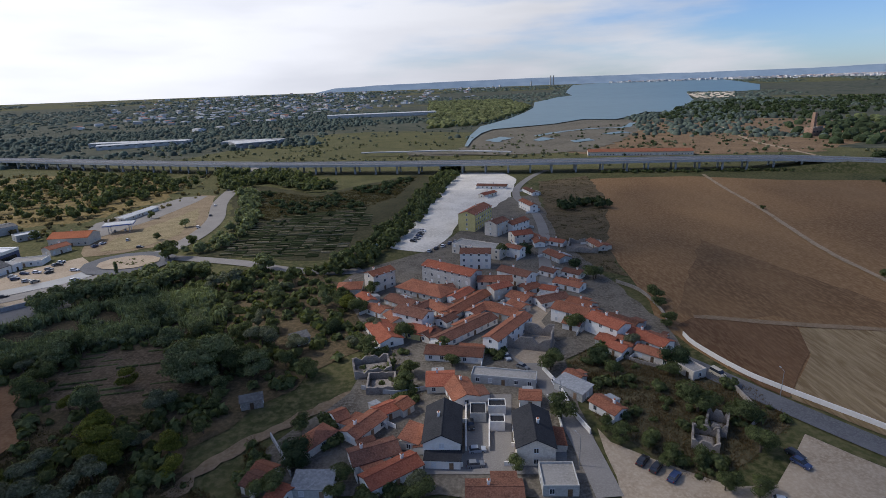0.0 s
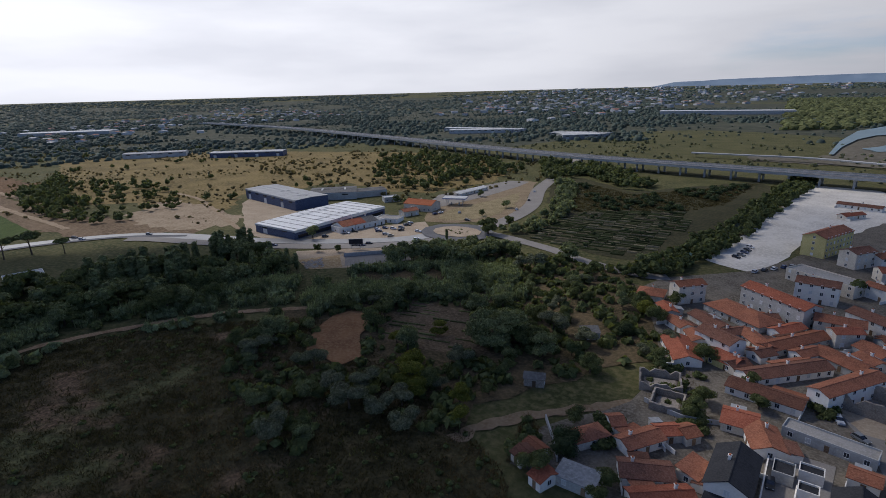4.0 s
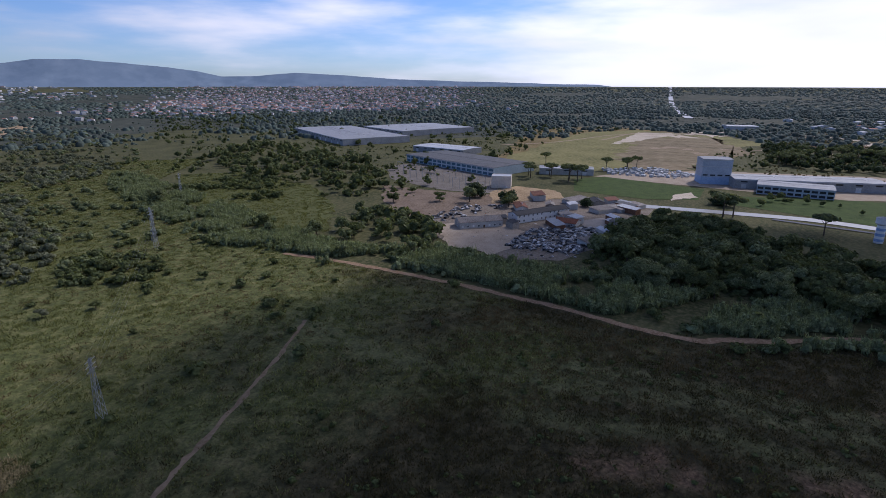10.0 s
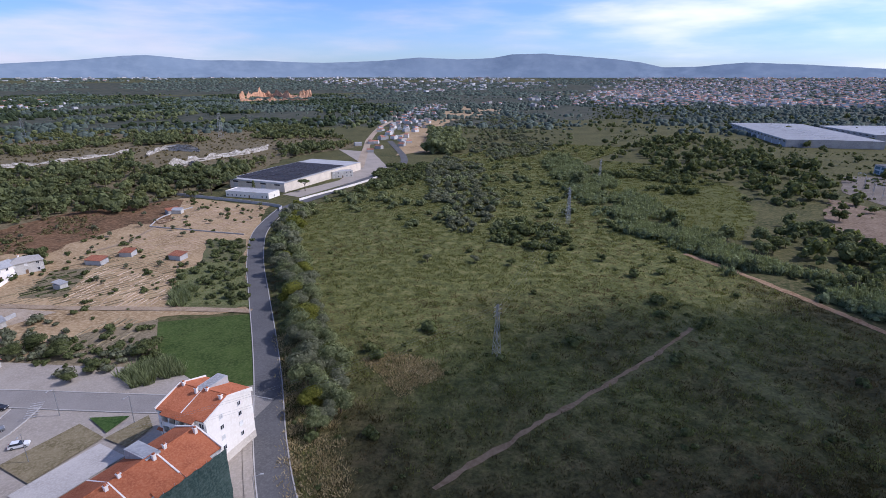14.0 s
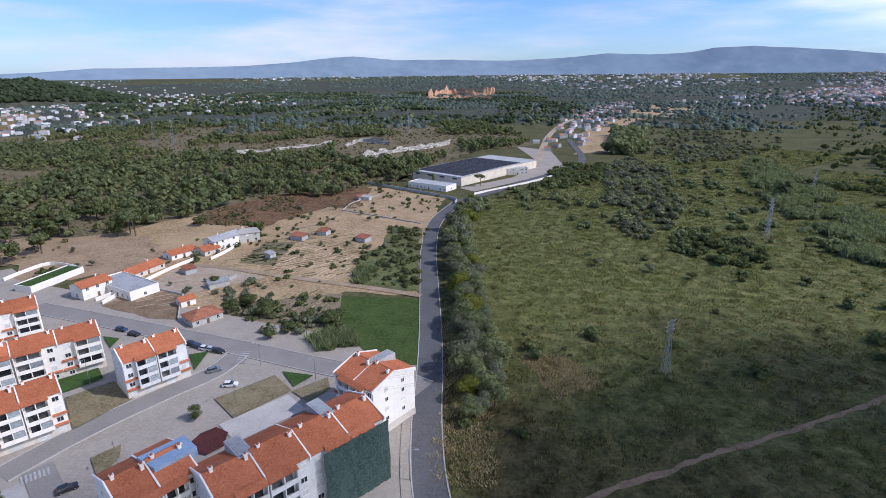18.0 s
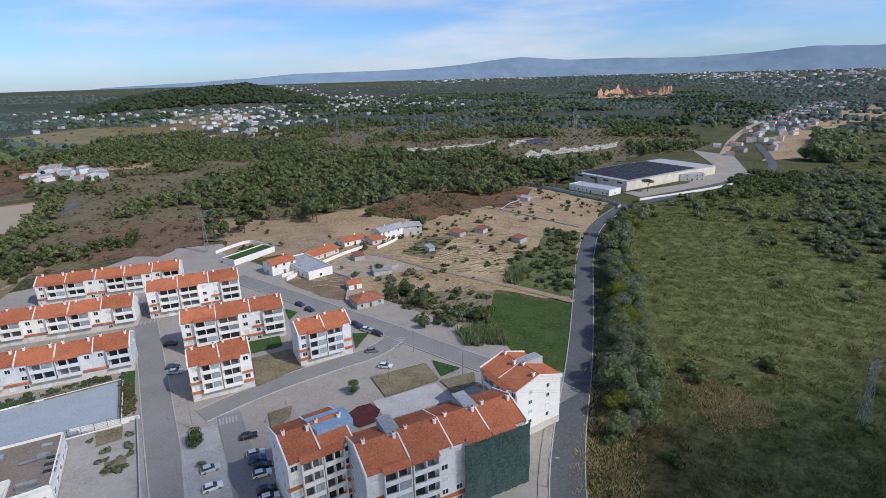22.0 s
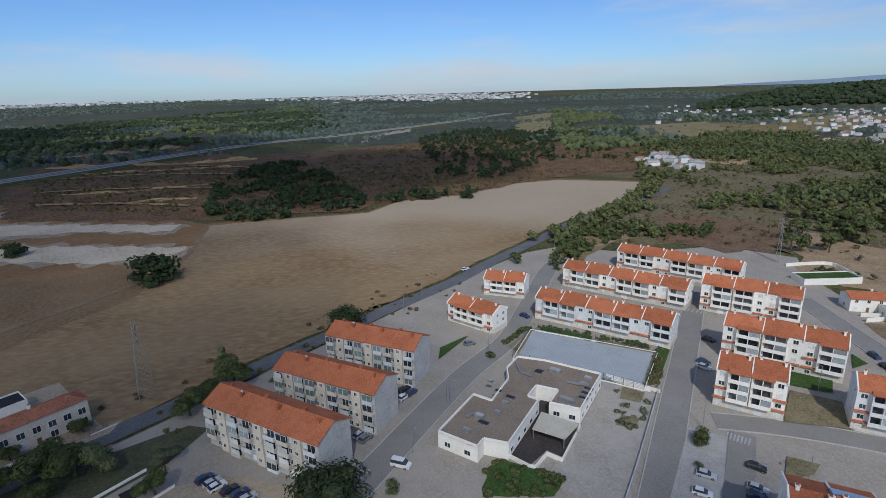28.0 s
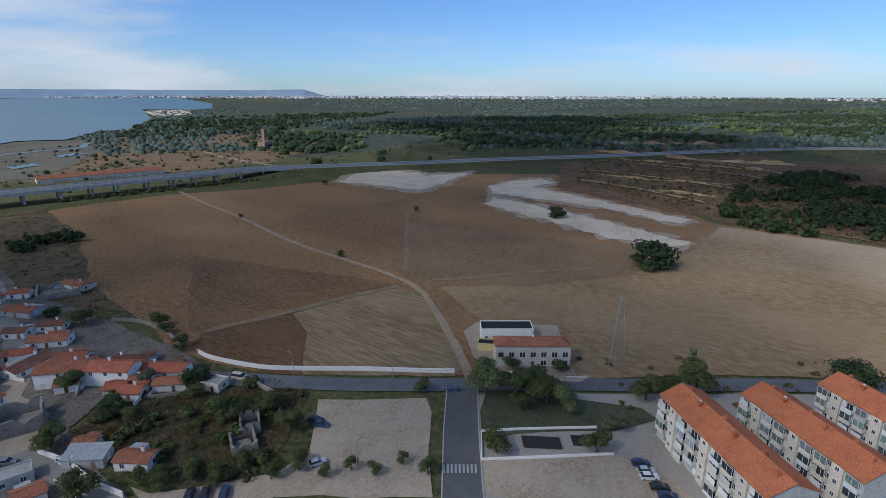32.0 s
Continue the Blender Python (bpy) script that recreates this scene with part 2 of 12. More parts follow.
def mesh_of(name, verts, faces, mats, smooth=False, slots=None):
    """A mesh from arrays of corners and of faces with one number of corners each."""
    verts, faces = np.asarray(verts, np.float32), np.asarray(faces, np.int32)
    me = bpy.data.meshes.new(name)
    k = faces.shape[1]
    me.vertices.add(len(verts))
    me.vertices.foreach_set("co", verts.ravel())
    me.loops.add(faces.size)
    me.loops.foreach_set("vertex_index", faces.ravel())
    me.polygons.add(len(faces))
    me.polygons.foreach_set("loop_start", np.arange(0, faces.size, k, dtype=np.int32))
    me.polygons.foreach_set("loop_total", np.full(len(faces), k, np.int32))
    for m in mats if isinstance(mats, (list, tuple)) else [mats]:
        me.materials.append(m)
    if slots is not None:
        me.polygons.foreach_set("material_index", np.asarray(slots, np.int32))
    me.polygons.foreach_set("use_smooth", np.full(len(faces), smooth, bool))
    me.update(calc_edges=True)
    me.validate()
    return me


def thing(name, me=None, label="", category="", group="", kind="", at=None):
    ob = tagged(new(name, me), label, category, group, kind)
    if at is not None:
        ob.matrix_world = at
    return ob


def part(name, data, material, parent, label="", at=None, kind=""):
    """Links a bmesh or a mesh as one object under a thing or part."""
    if isinstance(data, bmesh.types.BMesh):
        me = bpy.data.meshes.new(name)
        data.to_mesh(me)
        data.free()
        me.materials.append(material)
    else:
        me = data
    ob = tagged(new(name, me), label, kind=kind)
    ob.parent = parent
    if at is not None:
        ob.matrix_basis = at
    return ob


def smooth_line(points, step=6.0):
    """A curve through the points (Catmull-Rom), sampled about every step metres."""
    p = np.array(points, float)
    if len(p) < 3:
        n = max(2, int(np.hypot(*(p[-1] - p[0])) / step) + 1)
        return p[0] + (p[-1] - p[0]) * np.linspace(0, 1, n)[:, None]
    q = np.vstack([2 * p[0] - p[1], p, 2 * p[-1] - p[-2]])
    out = []
    for i in range(1, len(q) - 2):
        a, b, c, d = q[i - 1:i + 3]
        n = max(2, int(np.hypot(*(c - b)) / step) + 1)
        for t in np.linspace(0, 1, n, endpoint=False):
            out.append(0.5 * (2 * b + (c - a) * t + (2 * a - 5 * b + 4 * c - d) * t * t + (3 * b - a - 3 * c + d) * t ** 3))
    out.append(p[-1])
    return np.array(out)


def sides(line):
    d = np.gradient(line, axis=0)
    d /= np.maximum(1e-6, np.hypot(d[:, 0], d[:, 1]))[:, None]
    return np.stack([-d[:, 1], d[:, 0]], 1)


def ribbon(name, points, width, z, material, label="", category="", kind="structure", thick=0.0, offset=0.0, rough=0.0, step=6.0, level=None):
    """A strip along a line: a road, a path, a kerb or a wall."""
    line = smooth_line(points, step)
    nn = sides(line)
    w = np.full(len(line), width / 2.0)
    off = np.full(len(line), offset)
    if rough:
        rnd = np.random.RandomState(len(line) + int(abs(line[0, 0])))
        w = w * (1 + rough * (rnd.rand(len(line)) - 0.5))
        off = off + rough * width * (rnd.rand(len(line)) - 0.5) * 0.5
    a, b = line + nn * (off + w)[:, None], line + nn * (off - w)[:, None]
    base = ground_z(line[:, 0], line[:, 1]) if level is None else np.full(len(line), level)
    k = len(line)
    i = np.arange(k - 1)
    top = np.vstack([np.column_stack([a, base + z]), np.column_stack([b, base + z])])
    faces = np.column_stack([i, i + k, i + k + 1, i + 1])
    if thick:
        low = top.copy()
        low[:, 2] -= thick
        top = np.vstack([top, low])
        j = 2 * k
        faces = np.vstack([faces, np.column_stack([i + j, i + j + 1, i + j + k + 1, i + j + k]),
                           np.column_stack([i, i + 1, i + j + 1, i + j]),
                           np.column_stack([i + k, i + k + j, i + j + k + 1, i + k + 1]),
                           [[0, j, j + k, k], [k - 1, 2 * k - 1, j + 2 * k - 1, j + k - 1]]])
    return thing(name, mesh_of(name, top, faces, material), label, category, kind=kind)


ZONES = []


def zone(name, points, z, material, label="", category="ground", ragged=0.0, step=8.0, kind="structure", seed=1):
    """A patch of ground with its own cover, a little proud of the ground below it."""
    p = np.array(points, float)
    rnd = np.random.RandomState(seed)
    ring = []
    for a, b in zip(p, np.roll(p, -1, 0)):
        n = max(1, int(np.hypot(*(b - a)) / step))
        for t in np.arange(n) / n:
            ring.append(a + (b - a) * t + (rnd.rand(2) - 0.5) * 2 * ragged)
    bm = bmesh.new()
    vs = [bm.verts.new((x, y, 0)) for x, y in ring]
    bm.faces.new(vs)
    bmesh.ops.triangulate(bm, faces=bm.faces[:])
    bm.normal_update()
    if sum(f.normal.z * f.calc_area() for f in bm.faces) < 0:
        bmesh.ops.reverse_faces(bm, faces=bm.faces[:])
    far = np.hypot(p[:, 0], p[:, 1]).max() > 2500
    if far:
        for _ in range(5):
            bmesh.ops.subdivide_edges(bm, edges=[e for e in bm.edges if e.calc_length() > 110], cuts=1)
            bmesh.ops.triangulate(bm, faces=bm.faces[:])
    ZONES.append(name)
    z = z * 2 + 0.0012 * len(ZONES)
    for v in bm.verts:
        v.co.z = float(ground_z(v.co.x, v.co.y)) + z
    me = bpy.data.meshes.new(name)
    bm.to_mesh(me)
    bm.free()
    me.materials.append(material)
    return thing(name, me, label, category, kind=kind)


def inside(pts, poly):
    """Which of the points lie in the polygon."""
    poly = np.asarray(poly, float)
    x, y = pts[:, 0], pts[:, 1]
    hit = np.zeros(len(pts), bool)
    for (x1, y1), (x2, y2) in zip(poly, np.roll(poly, -1, 0)):
        if y1 != y2:
            hit ^= ((y1 > y) != (y2 > y)) & (x < (x2 - x1) * (y - y1) / (y2 - y1) + x1)
    return hit


def near_line(pts, points, dist):
    line = smooth_line(points, 8.0)
    hit = np.zeros(len(pts), bool)
    for a, b in zip(line[:-1], line[1:]):
        d = b - a
        t = np.clip(((pts - a) @ d) / max(1e-6, d @ d), 0, 1)
        hit |= np.hypot(*(pts - a - t[:, None] * d).T) < dist
    return hit



def drift(x, y, size, seed=1):
    """Smooth noise from 0 to 1 over the plan, with features about the given size."""
    tab = np.random.RandomState(seed).rand(64, 64)
    total, norm = 0.0, 0.0
    for k, w in ((1.0, 1.0), (2.3, 0.5), (5.1, 0.25)):
        u, v = np.asarray(x) / size * k + 7.3 * k, np.asarray(y) / size * k + 3.1 * k
        i, j = np.floor(u).astype(int), np.floor(v).astype(int)
        a, b = u - i, v - j
        a, b = a * a * (3 - 2 * a), b * b * (3 - 2 * b)
        c = tab[i % 64, j % 64] * (1 - a) * (1 - b) + tab[(i + 1) % 64, j % 64] * a * (1 - b) + tab[i % 64, (j + 1) % 64] * (1 - a) * b + tab[(i + 1) % 64, (j + 1) % 64] * a * b
        total, norm = total + w * c, norm + w
    return total / norm


far_floor = surface("wooded_plain", (0.036, 0.044, 0.032), (0.06, 0.066, 0.046), (0.1, 0.096, 0.066), 190, 26, bump=0.3)


def far_ring():
    n = 96
    ang = np.linspace(0, 2 * np.pi, n, endpoint=False)
    radii = np.array([980.0, 1500, 2200, 2600, 3200, 3800, 4400, 4850])
    w = 1 + 0.12 * np.sin(ang * 5) + 0.08 * np.sin(ang * 11 + 1)
    x = np.concatenate([r * (w if r < 1000 else 1) * np.cos(ang) for r in radii])
    y = np.concatenate([r * (w if r < 1000 else 1) * np.sin(ang) for r in radii])
    f = [(i * n + j, (i + 1) * n + j, (i + 1) * n + (j + 1) % n, i * n + (j + 1) % n) for i in range(len(radii) - 1) for j in range(n)]
    thing("far_plain", mesh_of("far_plain", np.column_stack([x, y, ground_z(x, y) + 0.03]), f, far_floor, True), "dark wooded plain reaching the skyline", "plain", kind="structure")


far_ring()
# grassland and lots by the main road
GRASS = [(-500, 194.2), (-890, 340), (-864, 465), (-731, 539), (-453, 626), (-273, 559), (-237.9, 448), (-265, 369), (-307, 367), (-371, 383), (-406, 291), (-344, 224.1), (-370, 194.4), (-458, 231.3)]
zone("grassland", GRASS, 0.04, grassland_mat, "yellow dry grassland with scattered shrubs", "grassland", 5)
zone("grassland", [(-594, -264), (-1040, -374), (-1178, -266), (-1043, -44.3), (-740, -8.1), (-607, -149.0), (-560, -201.6)], 0.045, grassland_mat, "yellow-green rough pasture", "grassland", 5)
zone("factory_yard", [(-519, -127.1), (-583, -80.5), (-616, -11.3), (-648, 110.8), (-617, 162.1), (-538, 151.8), (-503, 71.1), (-508, -28.0)], 0.07, gravel_mat, "pale yard of the works", "yard", 1)
zone("factory_lawn", [(-494, -137.5), (-522, -116.4), (-498, -27.4), (-448, -28.4), (-431, -62.8), (-437, -121.7)], 0.09, mown_mat, "bright green mown lawn", "lawn", 0.5)
zone("factory_lawn", [(-477, -4.8), (-503, 71.1), (-510, 148.7), (-422, 138.9), (-408, 111.9), (-420, 61.2), (-441, -3.9)], 0.09, mown_mat, "bright green mown lawn", "lawn", 0.5)
ribbon("track_works", [(-718, 145.4), (-626, 164.0), (-489, 158.5), (-411, 154.6)], 4.5, 0.32, track_mat, "sandy track behind the works", "track", rough=0.3)
zone("pale_mounds", [(-835, -178.5), (-1049, -180.8), (-1047, -105.9), (-963, -135.8), (-870, -158.5)], 0.12, sand_mat, "pale sandy spoil", "ground", 3)
zone("lot_market", [(-375, 268), (-399, 305), (-333, 283), (-245.8, 238.0), (-204.7, 286), (-185.9, 266), (-184.1, 249.6), (-224.2, 212.3), (-258, 202.3), (-290, 206.5)], 0.08, gravel_mat, "pale car park in front of the market halls", "car park", 0.5)
zone("lot_building", [(-204.7, 286), (-223.2, 318), (-231.5, 367), (-216.3, 467), (-201.2, 462), (-158.6, 332), (-164.7, 308), (-183.9, 293)], 0.07, surface("plot_soil", (0.16, 0.115, 0.068), (0.24, 0.18, 0.112), (0.3, 0.235, 0.155), 9, 1.0), "bare tan building plot beside the roundabout", "ground", 1.5)
zone("verge_west", [(-218.9, 187.6), (-203.7, 210.5), (-176.1, 231.3), (-163.5, 213.3), (-182.0, 188.1), (-198.5, 175.7)], 0.06, gravel_mat, "pale strip of ground beside the road", "ground", 1.5)
ribbon("track_grass", [(-487, 272), (-424, 262), (-341, 227.1), (-290, 206.5)], 3.5, 0.32, track_mat, "pale dirt track through the grassland", "track", rough=0.3)
ribbon("road_second", [(-404, 20), (-395, 70), (-385, 115), (-355, 160), (-318, 184)], 4, 0.42, asphalt_mat, "slip lane beside the main road", "road")
WASTE_MEADOW = [(-602, -255), (-784, -266), (-1004, -265), (-1103, -198.1), (-1060, -47.9), (-922, 31.6), (-832, -39.0), (-646, -50.9), (-585, -120.6), (-532, -145.7), (-562, -235)]
zone("waste_meadow", WASTE_MEADOW, 0.06, surface("yellow_green_meadow", (0.1, 0.1, 0.034), (0.195, 0.178, 0.066), (0.27, 0.232, 0.1), 45, 4), "yellow-green meadow on the waste land", "meadow", 6, 12)
ribbon("track_waste", [(-828, -170.5), (-977, -167.3), (-1058, -130.2), (-1130, -50.7), (-1148, 40.3), (-1073, 142.6), (-977, 155.5)], 9, 0.34, sand_mat, "pale sandy track round the meadow", "track", rough=1.5)
zone("waste_soil", [(-707, 158.3), (-668, 186.7), (-457, 175.7), (-367, 205), (-326, 216), (-322, 188.6), (-384, 148.2), (-451, 136.8)], 0.065, surface("waste_earth", (0.1, 0.068, 0.04), (0.17, 0.118, 0.072), (0.24, 0.175, 0.112), 20, 2.2, bump=0.5), "red-brown waste ground beside the road", "ground", 5, 8)
zone("waste_dirt", [(-411, 193.1), (-449, 249), (-375, 247), (-326, 238), (-322, 201), (-358, 181.9)], 0.075, surface("pale_dirt", (0.2, 0.145, 0.09), (0.3, 0.232, 0.155), (0.38, 0.305, 0.215), 14, 1.6), "pale bare dirt beside the market halls", "ground", 6, 6)
zone("waste_brown", [(-922, 31.6), (-1000, 159.3), (-827, 240), (-656, 235), (-588, 184.4), (-670, 179.7), (-882, 178.1)], 0.055, heath_mat, "dark brown heath behind the works", "ground", 8, 12)
zone("waste_heath", [(-946, -162.5), (-1004, -56.9), (-815, 5.7), (-647, -43.9), (-569, -69.5), (-588, -102.5), (-662, -137.2)], 0.07, surface("broken_ground", (0.095, 0.075, 0.036), (0.2, 0.152, 0.082), (0.33, 0.265, 0.17), 26, 3.0, streak=4, turn=70), "brown broken ground behind the works", "ground", 12, 8)
ribbon("spoil_bank", [(-974, -166.7), (-996, -118.7), (-1054, -67.6), (-1042, -15.9)], 22, 0.3, sand_mat, "pale sandy spoil bank", "ground", rough=5, step=8)
ribbon("spoil_bank", [(-796, -121.7), (-821, -81.5), (-753, -52.0)], 8, 0.3, track_mat, "sandy streak in the broken ground", "ground", rough=3, step=6)
zone("verge_lawn", [(-185.6, 241), (-181.8, 252), (-155.0, 252), (-152.3, 246), (-163.9, 228)], 0.1, lawn_mat, "green verge below the roundabout", "lawn", 1.0, 4)
ribbon("road_carriageway", [(-345, 160), (-330, 168.5), (-262, 189.5), (-212, 214.5), (-186, 234), (-172, 252)], 9.5, 0.4, street_mat, "second pale carriageway of the main road", "road")
ribbon("road_median", [(-330, 173.5), (-265, 194.6), (-215, 219.4), (-190, 238)], 1.2, 0.5, kerb_mat, "kerbed strip between the two carriageways", "kerb", thick=0.15)
# roundabout
ring_pts = [(-171 + 16 * math.cos(a * 0.5236), 272 + 12 * math.sin(a * 0.5236)) for a in range(12)]
zone("roundabout_asphalt", [(-171 + 24 * math.cos(a * 0.5236), 272 + 20 * math.sin(a * 0.5236)) for a in range(12)], 0.27, asphalt_mat, "asphalt ring of the roundabout", "road")
zone("roundabout_island", ring_pts, 0.42, gravel_mat, "pale paved roundabout island", "traffic island")
# plots north of the grove
zone("allotments", [(-139.3, 280), (-127.9, 313), (-191.6, 465), (-171.2, 503), (-111.2, 451), (-28.7, 546), (-2.7, 500), (-46.6, 273), (-69.2, 266), (-94.9, 272)], 0.05, surface("allotment_soil", (0.025, 0.03, 0.013), (0.05, 0.05, 0.024), (0.085, 0.07, 0.04), 18, 2.0, bump=0.7), "green and brown allotment plots", "plots", 2)
zone("stream", [(-56.0, 246.9), (-54.4, 250), (-33.7, 334), (-10.6, 496), (0.3, 571), (9.9, 569), (-5.2, 457), (-30.5, 317), (-51.0, 249.7)], 0.02, water_mat, "narrow stream between reed banks", "water", 0.5)
zone("lot_sand", [(-32.5, 284), (-22.7, 333), (-0.2, 470), (14.5, 544), (56.6, 535), (65.1, 493), (51.4, 423), (41.0, 369), (8.6, 352), (2.3, 309), (-10.4, 273)], 0.08, surface("white_gravel", (0.5, 0.455, 0.385), (0.66, 0.61, 0.53), (0.74, 0.695, 0.61), 16, 1.4), "white sandy parking ground by the village", "car park", 0.8)
zone("lot_village", [(20.8, 169.5), (27.7, 183.1), (34.3, 168.6), (35.0, 149.1), (33.7, 143.1), (26.0, 147.9), (22.4, 153.4)], 0.07, gravel_mat, "dusty open ground beside the ruin", "ground", 0.8)
zone("lot_parking", [(86.1, 112.7), (106.2, 89.0), (101.3, 83.0), (87.7, 72.4), (76.3, 61.8), (40.2, 107.4), (46.6, 104.9), (56.6, 95.8), (69.0, 96.3), (79.7, 106.2)], 0.08, gravel_mat, "pale gravel parking ground", "car park", 0.6)
zone("lot_play", [(92.6, 60.5), (114.3, 36.1), (114.0, 21.7), (105.1, 7.1), (103.0, 6.8), (82.7, 56.7)], 0.14, gravel_mat, "pale gravel lot beside the apartment blocks", "car park", 0.4)
zone("park_grass", [(119.8, 76.8), (126.4, 68.9), (139.0, 37.5), (136.3, 31.6), (123.9, 39.6), (112.1, 54.7), (99.1, 64.4), (109.3, 72.2)], 0.13, surface("shaded_lawn", (0.05, 0.055, 0.03), (0.08, 0.085, 0.045), (0.12, 0.11, 0.07), 9, 0.8), "worn park lawn under the trees", "lawn", 0.5)
zone("garden_rear", [(37.5, 152.5), (49.5, 163.4), (69.3, 156.1), (70.3, 143.6), (84.1, 133.4), (85.4, 117.4), (67.7, 103.3), (54.2, 96.5), (44.3, 110.3), (38.1, 122.2), (36.3, 133.1)], 0.05, surface("rank_plot", (0.05, 0.05, 0.025), (0.11, 0.09, 0.05), (0.15, 0.125, 0.075), 12, 1.2, bump=0.7), "overgrown plots behind the village houses", "plots", 1)
zone("clearing", [(-130.6, 109.9), (-137.8, 120.0), (-142.7, 130.3), (-144.9, 139.0), (-142.0, 146.8), (-130.5, 149.1), (-126.2, 137.7), (-123.6, 130.3), (-112.9, 118.5), (-114.1, 110.5)], 0.3, surface("red_soil", (0.15, 0.075, 0.0375), (0.237, 0.125, 0.0625), (0.275, 0.163, 0.0875), 12, 1.0), "bare reddish clearing between trees", "ground", 1)
STREAM_TRACK = [(-192, -204), (-196, -171), (-197, -126), (-197, -100), (-195, -76), (-194, -58), (-190, -31), (-189, -8), (-195, 3), (-202, 18.5), (-216, 39), (-220, 60), (-213, 79), (-200, 101), (-184, 121), (-160, 140)]
ribbon("track_stream", STREAM_TRACK, 3.4, 0.32, surface("red_sandy_path", (0.19, 0.115, 0.062), (0.28, 0.185, 0.11), (0.35, 0.25, 0.16), 8, 0.8, bump=0.4), "red-brown sandy path along the cane", "track", rough=0.5, step=3)
ribbon("track_grove", [(-63.4, 97.3), (-61.4, 103.8), (-56.4, 111.4), (-49.1, 119.1), (-43.3, 124.9), (-38.1, 129.1), (-32.9, 135.0), (-26.9, 138.3)], 3.8, 0.24, faint_mat, "sandy lane behind the houses", "track", rough=0.6, step=3)
# gardens by the marsh road
zone("garden_soil", [(198.2, -237.6), (203.3, -273), (174.1, -319), (141.3, -344), (82.4, -389), (61.4, -419), (2.9, -373), (12.4, -302), (14.7, -251), (14.5, -200.9), (45.6, -201.3), (62.4, -180.1), (83.5, -180.4), (136.8, -191.2), (134.3, -215.0)], 0.05, soil_mat, "dry tan soil of gardens and orchards", "garden", 2)
zone("garden_green", [(37.8, -210.4), (35.6, -303), (17.0, -296), (13.0, -203.9), (24.8, -201.0)], 0.07, surface("weedy_plot", (0.07, 0.085, 0.035), (0.12, 0.12, 0.055), (0.17, 0.15, 0.08), 10, 1.0), "weedy green plot", "plots", 1)
zone("meadow", [(43.9, -198.4), (12.6, -195.2), (8.9, -147.1), (11.0, -143.7), (26.9, -152.5), (38.7, -166.3)], 0.09, mown_mat, "lush green meadow beside the road", "meadow", 0.4)
zone("heath", [(148.7, -368), (124.6, -396), (63.4, -417), (60.9, -347), (91.6, -350), (125.1, -331), (144.8, -343)], 0.06, heath_mat, "reddish heath under the pines", "ground", 3)
zone("orchard_dark", [(84.6, -180.4), (67.1, -195.8), (44.4, -201.3), (36.9, -162.2), (54.4, -166.5)], 0.06, surface("orchard_floor", (0.12, 0.1, 0.06), (0.2, 0.16, 0.1), (0.28, 0.23, 0.15), 9, 1.0), "shrubby garden floor", "garden", 1)
ribbon("lane_gardens", [(12.0, -198.0), (34.9, -207.2), (74.5, -220.9), (104.2, -232.2), (124.6, -236.4)], 3.6, 0.34, track_mat, "dirt lane between garden plots", "lane", rough=0.15)


def cliff(name, points, high, material, label, category="rock", seed=1):
    """A steep broken face along a line, leaning back from the middle of the place."""
    line = smooth_line(points, 5.0)
    rs = np.random.RandomState(seed)
    n, rows = len(line), 5
    out = line / np.hypot(line[:, 0], line[:, 1])[:, None]
    h = high * (0.35 + 0.65 * np.abs(np.convolve(rs.rand(n) * 2 - 0.4, np.ones(4) / 4, "same")) * 1.6)
    V = []
    for i in range(rows):
        k = i / (rows - 1)
        p = line + out * (k * high * 0.7 + (rs.rand(n, 1) - 0.5) * high * 0.25) + (rs.rand(n, 2) - 0.5) * 2
        V.append(np.column_stack([p, ground_z(line[:, 0], line[:, 1]) + h * k + (rs.rand(n) - 0.5) * high * 0.12 * (0 < i)]))
    f = [(i * n + j, i * n + j + 1, (i + 1) * n + j + 1, (i + 1) * n + j) for i in range(rows - 1) for j in range(n - 1)]
    thing(name, mesh_of(name, np.vstack(V), f, material), label, category, kind="structure")


clay_mat = surface("orange_clay", (0.34, 0.17, 0.09), (0.5, 0.28, 0.16), (0.6, 0.4, 0.27), 14, 3)
rock_mat = surface("limestone", (0.16, 0.14, 0.11), (0.34, 0.315, 0.27), (0.55, 0.53, 0.48), 4, 1.2, bump=0.8)
cliff("quarry_face", [(80.4, -2117), (-7.7, -2301), (-87.6, -2166), (-172.5, -2140)], 22, clay_mat, "orange clay quarry on the hillside", "quarry", 3)
cliff("quarry_face", [(71.8, -1861), (-40.3, -1904), (-134.6, -1835)], 9, clay_mat, "orange clay bank below the quarry", "quarry", 4)
for i, (q, hh) in enumerate((([(245, -596), (237, -608), (197.3, -640), (149.6, -698)], 3.5), ([(125.3, -653), (117.1, -700), (75.8, -676)], 5), ([(80, -572), (73.3, -588), (56.1, -615), (19.2, -646), (-0.1, -677)], 5), ([(91.5, -564), (78.7, -581), (66.7, -563)], 5))):
    cliff("rock_cut", q, hh, rock_mat, "white limestone cut along the slope", "rock", i + 5)
zone("warehouse_yard", [(-6.6, -409), (-17.9, -395), (-72.8, -451), (-106.8, -494), (-113.3, -613), (-79.5, -650), (-87.1, -536), (-53.8, -452)], 0.09, paving_mat, "paved yard of the warehouse", "yard", 0.3)
